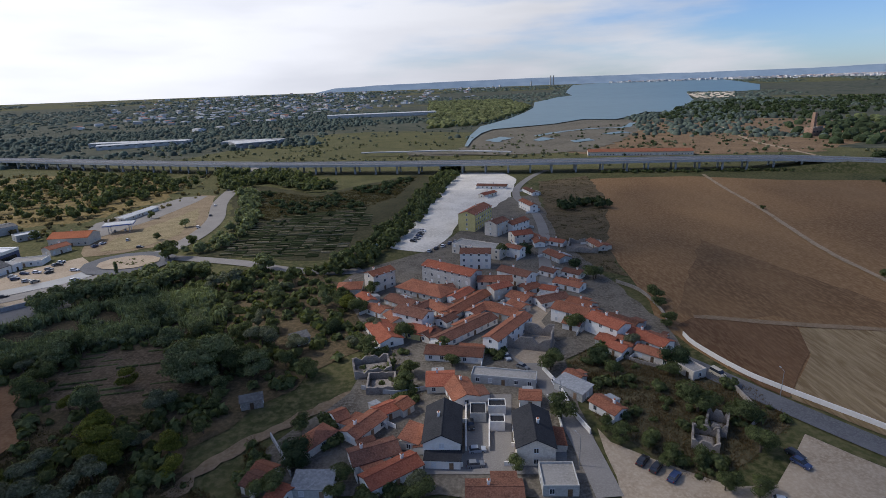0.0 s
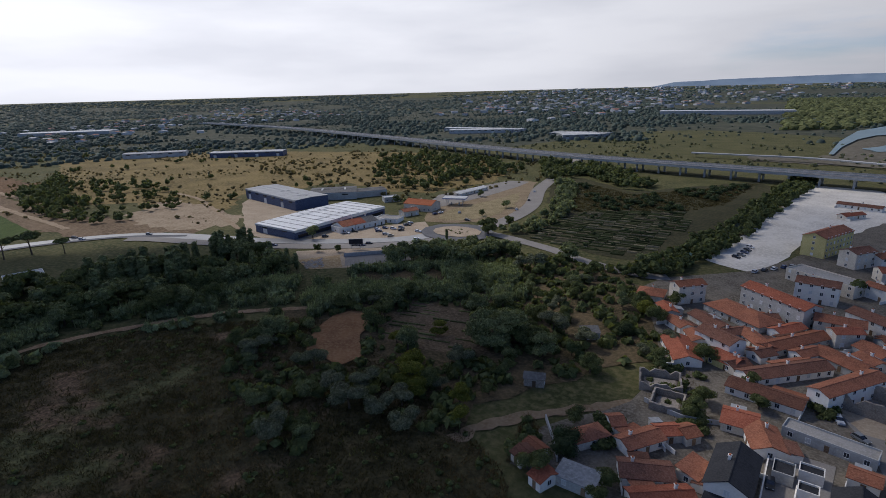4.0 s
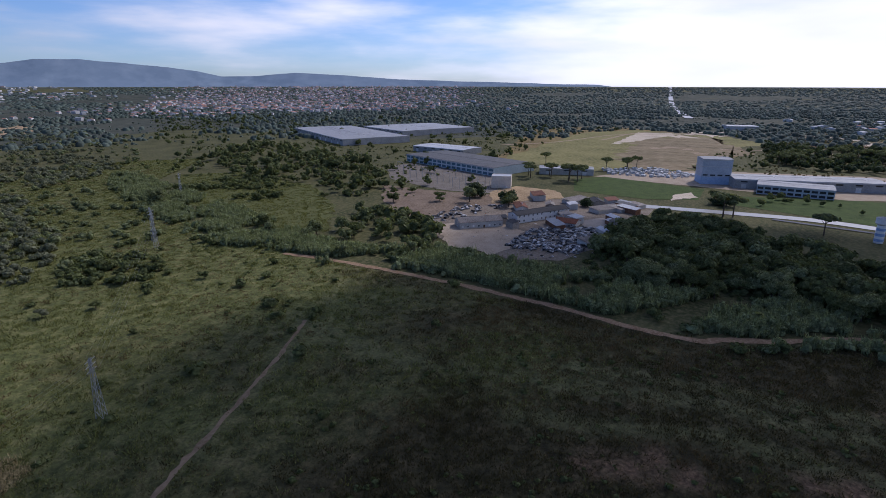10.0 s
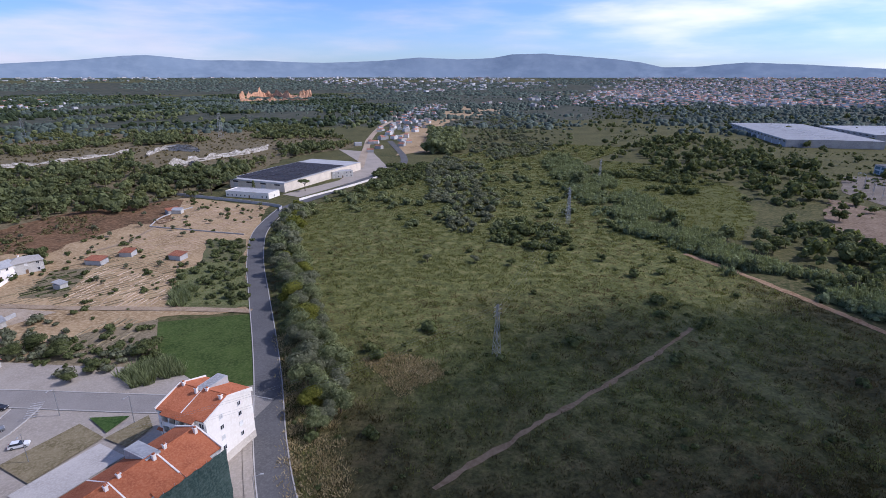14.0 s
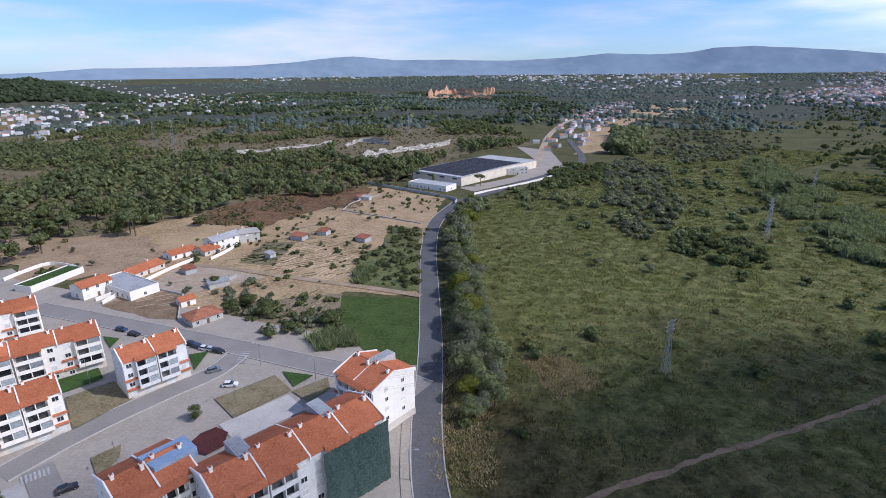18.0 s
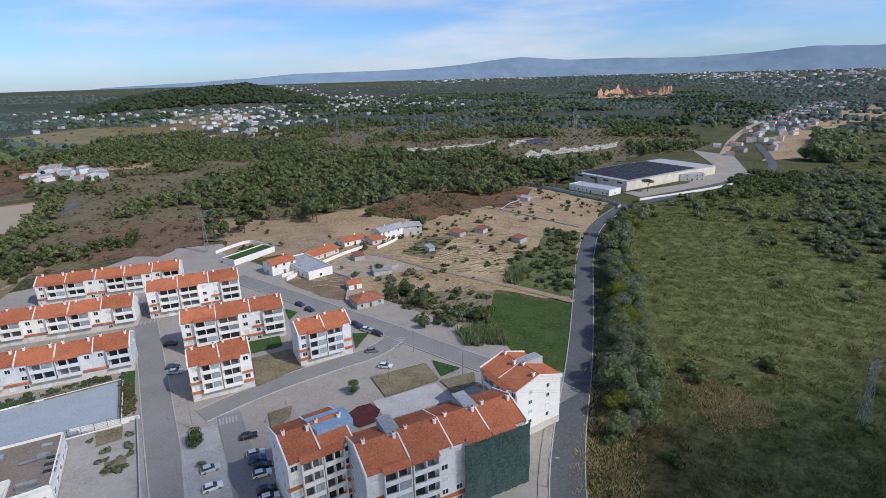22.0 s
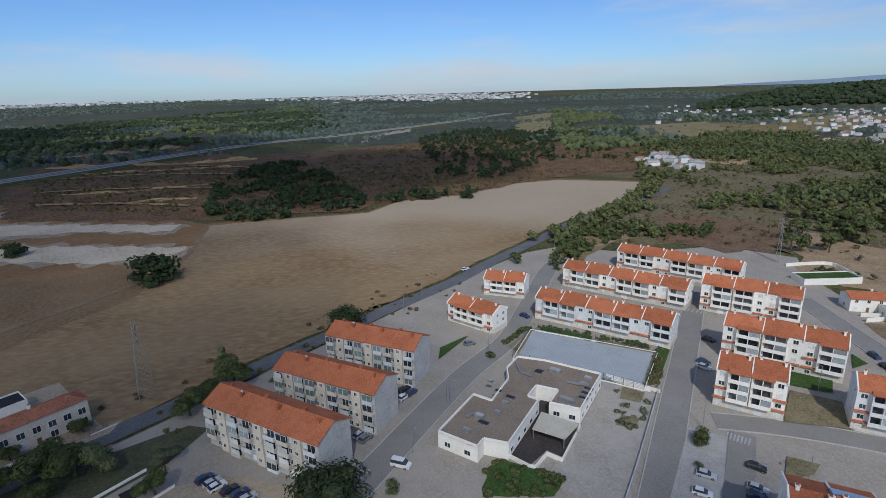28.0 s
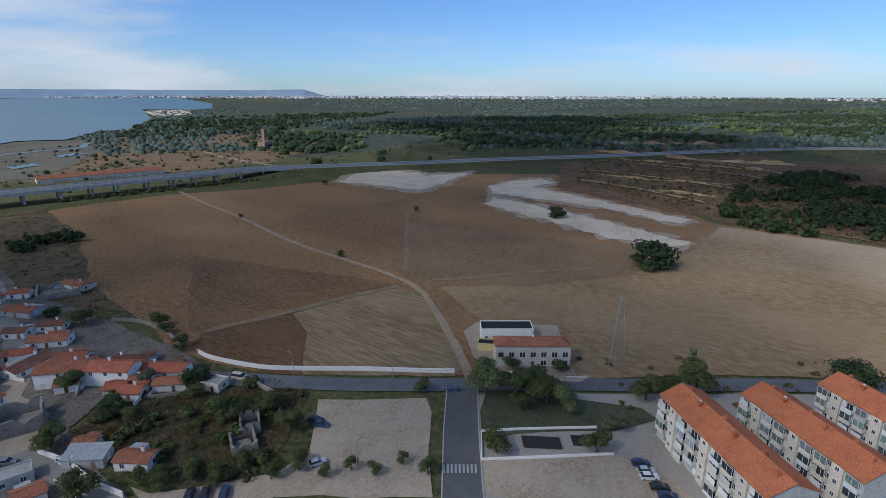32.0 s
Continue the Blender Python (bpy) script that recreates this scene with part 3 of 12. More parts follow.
zone("junk_ground", [(-276, -181.0), (-301, -207.1), (-366, -189.6), (-399, -120.8), (-413, -51.9), (-314, -54.4), (-251, -74.7), (-241.5, -98.5), (-257, -145.3)], 0.06, surface("oily_dirt", (0.11, 0.088, 0.064), (0.19, 0.155, 0.118), (0.27, 0.225, 0.175), 14, 1.4), "dusty ground of the scrapyard", "yard", 1)
zone("heather_slope", [(703, 96.1), (852, 71.3), (871, -44.6), (613, -63.2), (513, -146.6), (477, -236.8), (477, -189.2), (438, -125.8), (441, -78.6), (414, -44.6), (500, -43.3)], 0.1, heath_mat, "dark reddish heath beyond the field", "ground", 4)
zone("terraces", [(822, 350), (1127, 346), (1140, 222), (780, 70), (687, 63), (570, 91), (404, 72), (462, 227), (645, 309)], 0.1, heath_mat, "terraced dark heath with pale banks", "ground", 6)
zone("heath_east", [(617, -34), (651, -70), (662, -167), (426, -107), (414, -45)], 0.11, heath_mat, "dark reddish heath beyond the field", "ground", 6)
for i, (q, hh) in enumerate((([(814, 334), (790, 247), (783, 156), (792, 67)], 3.5), ([(573, 231), (567, 157), (585, 93)], 2), ([(722, 269), (724, 165), (717, 92)], 2.5), ([(523, 229), (504, 163), (503, 96)], 1.8), ([(925, 363), (974, 301), (1054, 216)], 5), ([(956, -95), (1100, -150), (1201, -230)], 6))):
    cliff("terrace_face", q, hh, soil_mat if i < 5 else rock_mat, "pale bare face of an old terrace", "bank", 40 + i)



for q in ([(790, 268), (771, 168.0), (694, 59.1)], [(693, 285), (689, 179.2), (641, 61.7)], [(596, 259), (586, 171.8), (551, 76.8)], [(520, 222.4), (503, 164.3), (468, 95.5)], [(974, 298), (1021, 240.3), (934, 163.6)]):
    ribbon("terrace_bank", q, 5, 1.2, soil_mat, "pale bare bank of the old terraces", "bank", rough=0.9, step=14)
zone("yard_village", [(3.1, 134.9), (16.5, 134.1), (13.8, 111.7), (26.9, 109.9), (24.9, 100.9), (-8.9, 102.3), (-9.1, 106.1), (2.2, 109.1)], 0.16, street_mat, "concrete yard between the dark-roofed houses", "yard")
zone("plaza_village", [(13.9, 170.0), (22.5, 183.4), (32.9, 195.9), (38.8, 210.5), (42.2, 198.0), (33.9, 182.6), (35.8, 166.4), (29.2, 151.2), (22.2, 151.6)], 0.15, gravel_mat, "dusty open place in the village", "square", 0.5)
zone("village_ground", [(-50.4, 228.5), (-43.1, 248.9), (-10.4, 276), (2.2, 303), (47.9, 412), (71.1, 419), (61.9, 296), (69.6, 236.2), (77.7, 172.3), (72.4, 148.6), (49.5, 163.4), (35.8, 152.6), (33.4, 127.6), (34.3, 108.7), (32.0, 93.7), (-46.9, 96.7), (-46.2, 114.4), (-29.9, 136.7), (-27.4, 168.5), (-41.3, 204.8)], 0.1, surface("village_dirt", (0.085, 0.072, 0.054), (0.155, 0.134, 0.106), (0.22, 0.195, 0.16), 8, 0.8), "trodden dirt and yards of the village", "ground", 1)



def bed_rows(name, poly, turn, gap, width, high, material, label, category="beds", skip=0.25, seed=1, piece=7.0):
    """Low ridges in parallel rows over a plot, broken here and there."""
    rs = np.random.RandomState(seed)
    p = np.array(poly, float)
    c = p.mean(0)
    d = np.array([math.cos(radians(turn)), math.sin(radians(turn))])
    e = np.array([-d[1], d[0]])
    reach = np.abs(p - c).max() * 1.5
    V, F, k = [], [], 0
    for r in np.arange(-reach, reach, gap):
        for s in np.arange(-reach, reach, piece):
            m = c + d * (s + piece / 2) + e * (r + 0.15 * gap * (rs.rand() - 0.5))
            if rs.rand() < skip or not inside(m[None], p)[0]:
                continue
            l, w, h = piece * (0.45 + 0.05 * rs.rand()), width * (0.35 + 0.3 * rs.rand()), high * (0.6 + 0.7 * rs.rand())
            for a, b, z in ((-l, -w, 0), (l, -w, 0), (l, w, 0), (-l, w, 0), (-l * 0.97, -w * 0.5, h), (l * 0.97, -w * 0.5, h), (l * 0.97, w * 0.5, h), (-l * 0.97, w * 0.5, h)):
                V.append((*(m + d * a + e * b), z + 0.05))
            F += [(k, k + 1, k + 5, k + 4), (k + 1, k + 2, k + 6, k + 5), (k + 2, k + 3, k + 7, k + 6), (k + 3, k, k + 4, k + 7), (k + 4, k + 5, k + 6, k + 7)]
            k += 8
    thing(name, mesh_of(name, V, F, material), label, category, kind="stuff")


straw_bed = surface("straw_beds", (0.13, 0.105, 0.06), (0.2, 0.165, 0.1), (0.27, 0.225, 0.15), 8, 0.8, island=0.4)
green_bed = surface("green_beds", (0.022, 0.03, 0.011), (0.04, 0.05, 0.018), (0.062, 0.07, 0.03), 6, 0.6, island=0.4)
ALLOT = [(-133.0, 295), (-134.7, 336), (-116.8, 369), (-58.1, 396), (-53.3, 344), (-59.8, 287), (-70.5, 272), (-121.0, 277)]
bed_rows("allotment_beds", ALLOT, 2, 5.2, 1.0, 0.7, straw_bed, "pale edging rows of the allotment beds", "allotments", 0.3, 3)
bed_rows("allotment_crops", ALLOT, 2, 5.2 / 3, 1.1, 0.6, green_bed, "rows of vegetables on the allotments", "allotments", 0.35, 4)

VINES = [(106.0, -251), (80.6, -310), (48.7, -280), (45.6, -220.4), (74.5, -220.9), (105.7, -236.0)]
bed_rows("vine_rows", VINES, 28, 2.6, 0.5, 0.35, straw_bed, "dry rows of vine stubs in tan soil", "vines", 0.3, 6)
bed_rows("plough_rows", [(134.0, -193.9), (123.9, -234.8), (99.8, -221.2), (91.0, -188.0), (106.8, -184.6)], 30, 1.6, 1.0, 0.2, surface("raked_soil", (0.24, 0.165, 0.1), (0.34, 0.25, 0.165), (0.4, 0.31, 0.215), 6, 0.6, island=0.15), "raked rows of tan garden soil", "garden", 0.2, 7)
bed_rows("orchard_rows", [(78.1, -314), (58.5, -398), (6.8, -366), (19.0, -302), (35.9, -305), (44.1, -270)], 32, 3.0, 1.4, 0.2, surface("orchard_furrows", (0.26, 0.18, 0.11), (0.36, 0.265, 0.175), (0.42, 0.32, 0.22), 8, 0.8, island=0.12), "shallow furrows in the orchard soil", "orchard", 0.35, 8)

zone("lot_palms", [(36.5, 117.4), (38.8, 112.3), (45.7, 106.6), (53.5, 100.5), (59.4, 96.0), (62.4, 92.6), (61.0, 89.0), (34.9, 90.0)], 0.09, gravel_mat, "pale gravel parking ground beside the street", "car park", 0.7)
zone("dry_slope", [(243.2, -116.8), (271, -141.5), (288, -170.5), (297, -193.4), (276, -214.5), (266, -235.6), (249.6, -215.9), (265, -187.7), (263, -164.3), (235.9, -131.3), (223.3, -110.4)], 0.08, surface("tawny_grass", (0.13, 0.1, 0.05), (0.22, 0.165, 0.085), (0.29, 0.22, 0.125), 9, 1.2, bump=0.6), "tawny dry grass on the slope", "ground", 2)
ribbon("path_slope", [(256, -150.3), (261, -162.9), (274, -180.9), (292, -196.9)], 2.2, 0.34, track_mat, "pale foot path up the slope", "track", rough=0.4, step=3)
zone("plaza_light", [(59.4, -115.2), (45.4, -128.5), (38.6, -121.7), (52.3, -108.2)], 0.2, surface("pale_plaza", (0.36, 0.335, 0.3), (0.44, 0.41, 0.37), (0.49, 0.46, 0.42), 5, 0.5, bump=0.1), "pale concrete square between the blocks", "square")

zone("castle_heath", [(149.8, 687), (203.0, 907), (292, 1088), (522, 1251), (724, 1051), (642, 764), (415, 608), (288, 617), (181.2, 629)], 0.03, surface("castle_heath", (0.085, 0.056, 0.03), (0.165, 0.108, 0.06), (0.25, 0.172, 0.105), 26, 2.5, bump=0.6), "brown heath round the ruined castle", "ground", 6, 14)
ribbon("track_castle", [(485, 962), (417, 748), (403, 653), (392, 530)], 6, 0.4, track_mat, "pale dirt track across the heath", "track", rough=0.3)
ribbon("track_castle", [(194.3, 782), (321, 934), (430, 912), (480, 760)], 5, 0.4, track_mat, "pale dirt track across the heath", "track", rough=0.3)
zone("substation_yard", [(-475, -336), (-519, -320), (-469, -209.3), (-395, -169.2), (-386, -218.1), (-410, -288)], 0.08, surface("dull_gravel", (0.11, 0.095, 0.075), (0.17, 0.148, 0.12), (0.23, 0.2, 0.165), 8, 1.0), "pale gravel yard of the substation", "yard", 1)
zone("waste_ground", [(-379, -276), (-380, -214.6), (-393, -160.9), (-374, -135.0), (-340, -174.7), (-292, -174.4), (-292, -199.1), (-332, -240.4)], 0.07, surface("waste_soil", (0.12, 0.085, 0.055), (0.19, 0.14, 0.095), (0.26, 0.2, 0.145), 12, 1.5), "bare brown waste ground", "ground", 2)
zone("meadow_far", [(-324, -480), (-367, -440), (-349, -328), (-290, -252), (-235.8, -212.3), (-222.1, -253), (-245.6, -349)], 0.04, marsh_mat, "olive wet meadow beyond the cane", "meadow", 4)
zone("lot_slab", [(-197.7, 200.8), (-172.5, 225.7), (-161.9, 212.2), (-186.1, 188.1)], 0.1, street_mat, "grey walled concrete slab beside the road", "yard", 0)
zone("rubble_ground", [(-215.8, 182.9), (-201.3, 201.8), (-185.6, 185.9), (-197.1, 174.5)], 0.09, soil_mat, "bare ground with a heap of rubble", "ground", 1)
for q in ([(-728, -314), (-817, -256), (-988, -201.4), (-1047, -105.9)], [(-825, -33.5), (-846, 75.1), (-735, 148.5), (-526, 157.0)], [(-1030, 128.1), (-849, 183.4), (-673, 190.7), (-470, 182.2)], [(-1176, 44.2), (-1027, 120.3), (-1092, 221.7), (-1190, 314)], [(-873, -205.8), (-1052, -170.5), (-1095, -46.8)]):
    ribbon("track_waste", q, 6, 0.34, track_mat, "pale sandy track over the waste land", "track", rough=0.5)

zone("heath_north", [(639, -307), (747, -362), (870, -470), (868, -552), (758, -544), (559, -393), (451, -302), (490, -273)], 0.02, surface("north_heath", (0.07, 0.05, 0.027), (0.14, 0.1, 0.056), (0.21, 0.16, 0.095), 18, 2.0, bump=0.6), "brown heath beyond the field", "ground", 4)
for q in ([(106.8, 57.9), (112.2, 49.8), (108.2, 46.9), (103.0, 54.8)], [(114.8, 48.0), (117.0, 44.5), (113.6, 42.4), (111.3, 45.5)]):
    zone("play_mat", q, 0.2, surface("black_rubber", (0.025, 0.022, 0.022), (0.038, 0.034, 0.033), (0.055, 0.05, 0.048), 3, 0.4), "black rubber play surface", "playground")

ribbon("road_far", [(-4612, -597), (-4504, -581), (-2980, -374), (-2022, -233.7), (-1536, -142.9)], 22, 2.0, worn_road, "straight pale road through the far woods", "road", step=60)

# forecourt, verges and lanes of the roadside shops
zone("forecourt", [(-228.4, 295), (-229.4, 318), (-220.6, 333), (-211.5, 375), (-207.1, 427), (-208.4, 461), (-228.2, 459), (-244.5, 400), (-248.8, 368), (-237.5, 330), (-240.8, 312)], 0.11, street_mat, "worn asphalt forecourt of the roadside shops", "forecourt", 0.5)
zone("verge_main", [(-228.8, 194.1), (-204.0, 214.4), (-175.6, 237.6), (-165.5, 227.9), (-189.1, 214.3), (-203.0, 196.8), (-215.3, 181.1)], 0.085, gravel_mat, "dry verge between the lanes of the main road", "verge", 0.8)
zone("verge_lot", [(-200.8, 295), (-208.8, 324), (-198.5, 367), (-193.6, 412), (-173.0, 356), (-172.2, 316), (-183.3, 302)], 0.115, surface("straw_verge", (0.15, 0.12, 0.06), (0.25, 0.2, 0.11), (0.33, 0.27, 0.165), 8, 0.9), "strawy grass on the plot beside the roundabout", "verge", 1.5)
# garden plots by the marsh road
zone("plot_brown", [(136.3, -190.1), (129.2, -207.6), (109.1, -199.5), (100.1, -177.2), (111.5, -178.2)], 0.075, surface("raked_brown", (0.13, 0.09, 0.052), (0.2, 0.145, 0.09), (0.26, 0.195, 0.125), 6, 0.6), "bare brown garden plot", "garden", 0.5)
zone("plot_yard", [(128.9, -210.5), (127.9, -228.9), (114.5, -237.5), (81.7, -219.7), (99.7, -206.9), (109.0, -200.7)], 0.078, surface("pale_yard_soil", (0.26, 0.2, 0.135), (0.36, 0.29, 0.21), (0.43, 0.36, 0.275), 5, 0.5), "pale trodden yard between garden walls", "yard", 0.5)
zone("plot_heath", [(157.5, -310), (159.5, -340), (146.0, -369), (116.2, -384), (86.2, -376), (81.4, -345), (99.3, -325), (110.4, -302), (137.1, -306)], 0.072, heath_mat, "reddish heath at the edge of the pinewood", "ground", 2.5)
zone("plot_beds", [(101.2, -239.5), (98.9, -270), (82.3, -272), (83.8, -235.9)], 0.074, surface("bed_loam", (0.1, 0.085, 0.045), (0.17, 0.14, 0.085), (0.24, 0.2, 0.13), 4, 0.6), "terraced vegetable plot", "garden", 0.5)
zone("plot_weeds", [(43.8, -226.7), (45.6, -253), (33.1, -263), (17.5, -259), (12.3, -202.8), (26.4, -207.7), (43.2, -214.0)], 0.082, surface("bright_weeds", (0.075, 0.095, 0.035), (0.13, 0.145, 0.055), (0.19, 0.18, 0.09), 6, 0.8), "weedy green plot beside the marsh road", "garden", 1.5)
bed_rows("bed_greens", [(100.7, -241.3), (97.8, -267), (83.0, -268), (85.4, -239.1)], 30, 2.2, 0.9, 0.5, green_bed, "rows of green vegetables on the terraced plot", "beds", 0.35, 12, 4.0)
bed_rows("pale_vines", [(84.9, -232.5), (80.8, -272), (46.7, -249.3), (44.7, -218.0), (54.0, -211.7)], 62, 2.4, 0.5, 0.3, surface("pale_ridges", (0.3, 0.22, 0.15), (0.42, 0.33, 0.24), (0.5, 0.41, 0.31), 6, 0.6, island=0.2), "pale ridges of the dry vineyard", "vines", 0.3, 13, 5.0)
bed_rows("low_furrows", [(73.3, -200.8), (53.0, -207.2), (47.2, -192.6), (57.8, -180.7), (69.0, -187.7)], 62, 2.4, 1.0, 0.3, straw_bed, "tilled rows between garden shrubs", "beds", 0.3, 14, 4.0)
ribbon("path_garden", [(66.8, -339), (77.1, -310), (90.9, -296)], 2.2, 0.33, track_mat, "trodden path across the orchard", "path", rough=0.3)

# ---- the ground ----


def build_ground():
    radii = np.concatenate([[0], np.linspace(10, 400, 14), np.geomspace(450, 4860, 34)])
    n = 144
    ang = np.linspace(0, 2 * np.pi, n, endpoint=False)
    x, y = np.outer(radii, np.cos(ang)).ravel(), np.outer(radii, np.sin(ang)).ravel()
    verts = np.column_stack([x, y, ground_z(x, y)])
    faces = []
    for i in range(len(radii) - 1):
        for j in range(n):
            k = (j + 1) % n
            faces.append((i * n + j, (i + 1) * n + j, (i + 1) * n + k, i * n + k))
    thing("ground", mesh_of("ground", verts, faces, scrub_mat, True), "dry scrubland of olive and brown tones to the skyline", "ground", kind="structure")


build_ground()

# the road network
STREET = [(32.6, 93.7), (31.7, 108.8), (30.5, 121.3), (28.2, 136.5), (25.3, 149.0), (22.0, 157.2), (18.8, 169.7), (22.8, 186.0), (32.2, 198.8), (42.4, 223.7), (49.3, 265), (56.8, 309), (59.5, 361), (54.4, 411), (62.1, 458), (83.8, 512), (101.5, 540)]
WALL_ROAD = [(66, 160), (77, 143), (87, 127), (100, 108), (119, 84), (135, 64), (152, 41), (171, 17), (192, -12), (203, -27), (227, -62), (246, -84), (277, -124), (310, -165), (339, -215), (395, -300)]
CROSS_ROAD = [(117, 84), (100, 72), (80, 57), (55, 38), (34, 22)]
EAST_ROAD = [(3.2, -84.4)] + [(5.3, -98.0), (6.4, -117.6), (6.5, -144.1), (7.4, -173.6), (9.4, -215.5), (11.1, -260), (8.6, -311), (-4.9, -360), (-29.6, -391), (-71.9, -446), (-111.8, -493), (-136.7, -560), (-155.6, -715)]
MAIN_ROAD = [(-404, -60), (-412, 5), (-414, 49), (-400, 97), (-373, 146), (-335, 177), (-267, 199), (-217, 224), (-190, 245), (-181, 262)]
WEST_ROAD = [(-43, 249), (-53, 246), (-83, 253), (-104, 264), (-139, 276), (-158, 280)]
NORTH_ROAD = [(-162, 290), (-158, 323), (-164, 368), (-186, 435), (-204, 534), (-225, 640)]
LIFT = []
for nm, pts, wd, lb in (("road_village", STREET, 6.0, "narrow asphalt village street without markings"),
                        ("road_field", WALL_ROAD, 7.5, "grey asphalt road beside the brown field"),
                        ("road_junction", CROSS_ROAD, 9.0, "wide asphalt road leading to the junction"),
                        ("road_marsh", EAST_ROAD, 7.4, "dark asphalt road beside the green marsh"),
                        ("road_main", MAIN_ROAD, 11.0, "pale asphalt main road to the roundabout"),
                        ("road_west", WEST_ROAD, 8.0, "asphalt road between roundabout and village"),
                        ("road_north", NORTH_ROAD, 12.0, "asphalt road from the roundabout under the viaduct")):
    LIFT.append(0.006)
    ribbon(nm, pts, wd, 0.3 + sum(LIFT), {"road_marsh": dark_asphalt, "road_field": asphalt_mat, "road_junction": dark_asphalt, "road_main": worn_road, "road_village": street_mat, "road_west": street_mat, "road_north": street_mat}.get(nm, asphalt_mat), lb, "road")

# fields beyond the village and the road
FIELD = [(74, 176), (78, 168), (79, 160), (84, 143), (90, 133), (104, 115), (121, 90), (139, 67), (156, 45), (175, 22), (196, -7), (207, -22), (231, -57), (250, -79), (282, -119), (315, -160), (344, -210)] + [(425, -310), (477, -236.8), (471, -186.9), (433, -124.4), (436, -77.8), (393, -40.2), (394, 14.8), (396, 73.7), (448, 124.3), (545, 271), (504, 328)] + [(376, 424), (283, 445), (220.1, 478), (143.7, 484)] + [(97.8, 474), (79.1, 402), (106.8, 385), (101.2, 331), (85.3, 293), (83.7, 271), (79.2, 197.9)]
zone("field_earth", FIELD, 0.04, field_mat, "brown ploughed field of dry earth", "field", 0.6)
zone("field_tan", [(139, 66), (156, 45), (175, 22), (196, -7), (207, -22), (231, -57), (250, -79), (282, -119), (315, -160), (344, -210)] + [(420, -307), (469, -232.6), (466, -184.8), (428, -123.1), (432, -76.9), (389, -39.8), (390, 14.7), (388, 70.3), (304, 71.4), (257, 94.9), (225.0, 120.7), (198.2, 140.0), (186.0, 152.4)], 0.07, tan_mat, "pale tan field of dry bare soil", "field", 1.0)
zone("field_stubble", [(112.9, 151.8), (121.3, 171.3), (147.0, 166.0), (170.4, 159.2), (166.4, 139.0), (144.5, 111.4), (125.5, 90.9), (120.6, 89.5), (92.1, 128.3)], 0.08, stubble_mat, "straw-coloured stubble field with curved furrows", "field", 0.4)
zone("field_dark", [(89.3, 181.9), (104.6, 177.3), (121.3, 172.3), (113.3, 152.9), (91.9, 128.6), (86.6, 135.3), (82.2, 155.5), (81.2, 175.6)], 0.09, darkfield_mat, "dark brown freshly turned earth", "field", 0.4)
zone("sand_strip", [(434, 282), (470, 278), (504, 264), (494, 242.3), (454, 244.5), (398, 88.8), (379, 92.7), (400, 149.7), (404, 219.2), (403, 257)], 0.12, sand_mat, "white bare sand strip in the field", "sand", 3.0, 6)
zone("sand_strip", [(357, 235.4), (390, 248.0), (378, 207.8), (362, 147.7), (333, 73.8), (314, 78.4), (315, 113.7), (331, 157.0), (342, 193.3)], 0.12, sand_mat, "white bare sand strip in the field", "sand", 3.0, 6)
zone("sand_strip", [(362, 417), (422, 447), (463, 424), (449, 370), (497, 351), (414, 327), (371, 319), (373, 357)], 0.12, sand_mat, "white bare sand patch in the field", "sand", 4.0, 8)
halo_mat = surface("sandy_earth", (0.2, 0.135, 0.075), (0.31, 0.25, 0.18), (0.4, 0.35, 0.275), 7, 1.0)
for q in ([(430, 286), (481, 284), (520, 272), (499, 236.8), (457, 234.4), (399, 82.7), (371, 87.1), (393, 146.9), (396, 215.2), (395, 257)], [(354, 238.6), (399, 255), (387, 212.5), (369, 150.2), (334, 67.5), (307, 73.6), (309, 111.6), (325, 154.0), (335, 193.2)], [(357, 423), (436, 466), (482, 441), (466, 383), (516, 349), (407, 314), (359, 306), (360, 348)]):
    zone("sand_halo", q, 0.112, halo_mat, "sandy earth round the bare sand strip", "sand", 5.0, 6)
FIELD_PATH = [(232.7, 485), (220.8, 427), (206.7, 346), (188.3, 260), (184.0, 215.2), (180.3, 174.0), (171.8, 146.8), (149.9, 116.9), (136.1, 99.9), (122.4, 85.0)]
zone("field_umber", [(137.6, 282), (161.4, 202), (174.5, 158.6), (130.5, 166.3), (119.2, 181.6), (90.2, 179.0), (86.2, 189.1)], 0.075, surface("umber_earth", (0.125, 0.07, 0.034), (0.18, 0.106, 0.052), (0.23, 0.146, 0.076), 30, 1.2, streak=3, turn=70, bump=0.5), "umber ploughed plot of the field", "field", 1.0)
zone("field_grey", [(284, 246), (285, 176.1), (305, 85.1), (254, 79.3), (208, 111.8), (177.7, 150.4), (186.5, 178.8), (282, 250)], 0.078, surface("greyish_earth", (0.14, 0.087, 0.045), (0.2, 0.13, 0.07), (0.25, 0.172, 0.1), 45, 1.6, bump=0.4), "grey-brown weedy plot of the field", "field", 1.5)
ribbon("track_field", FIELD_PATH, 3.0, 0.36, track_mat, "pale dirt track across the field", "track", rough=0.3)
ribbon("track_slope", [(187.5, 153.4), (199.3, 140.7), (226.4, 121.4), (257, 94.9), (304, 71.4), (386, 70.0)], 3.0, 0.36, faint_mat, "dirt track along the tan field", "track", rough=0.3)
ribbon("track_short", [(292, 262), (229.9, 207.1), (191.0, 173.2)], 2.6, 0.36, faint_mat, "straight dirt track in the field", "track", rough=0.3)
ribbon("track_cut", [(89.8, 182.9), (105.3, 178.2), (122.0, 173.3), (147.9, 167.0), (171.0, 159.7)], 3.2, 0.38, faint_mat, "faint track between two ploughed plots", "track", rough=0.4)

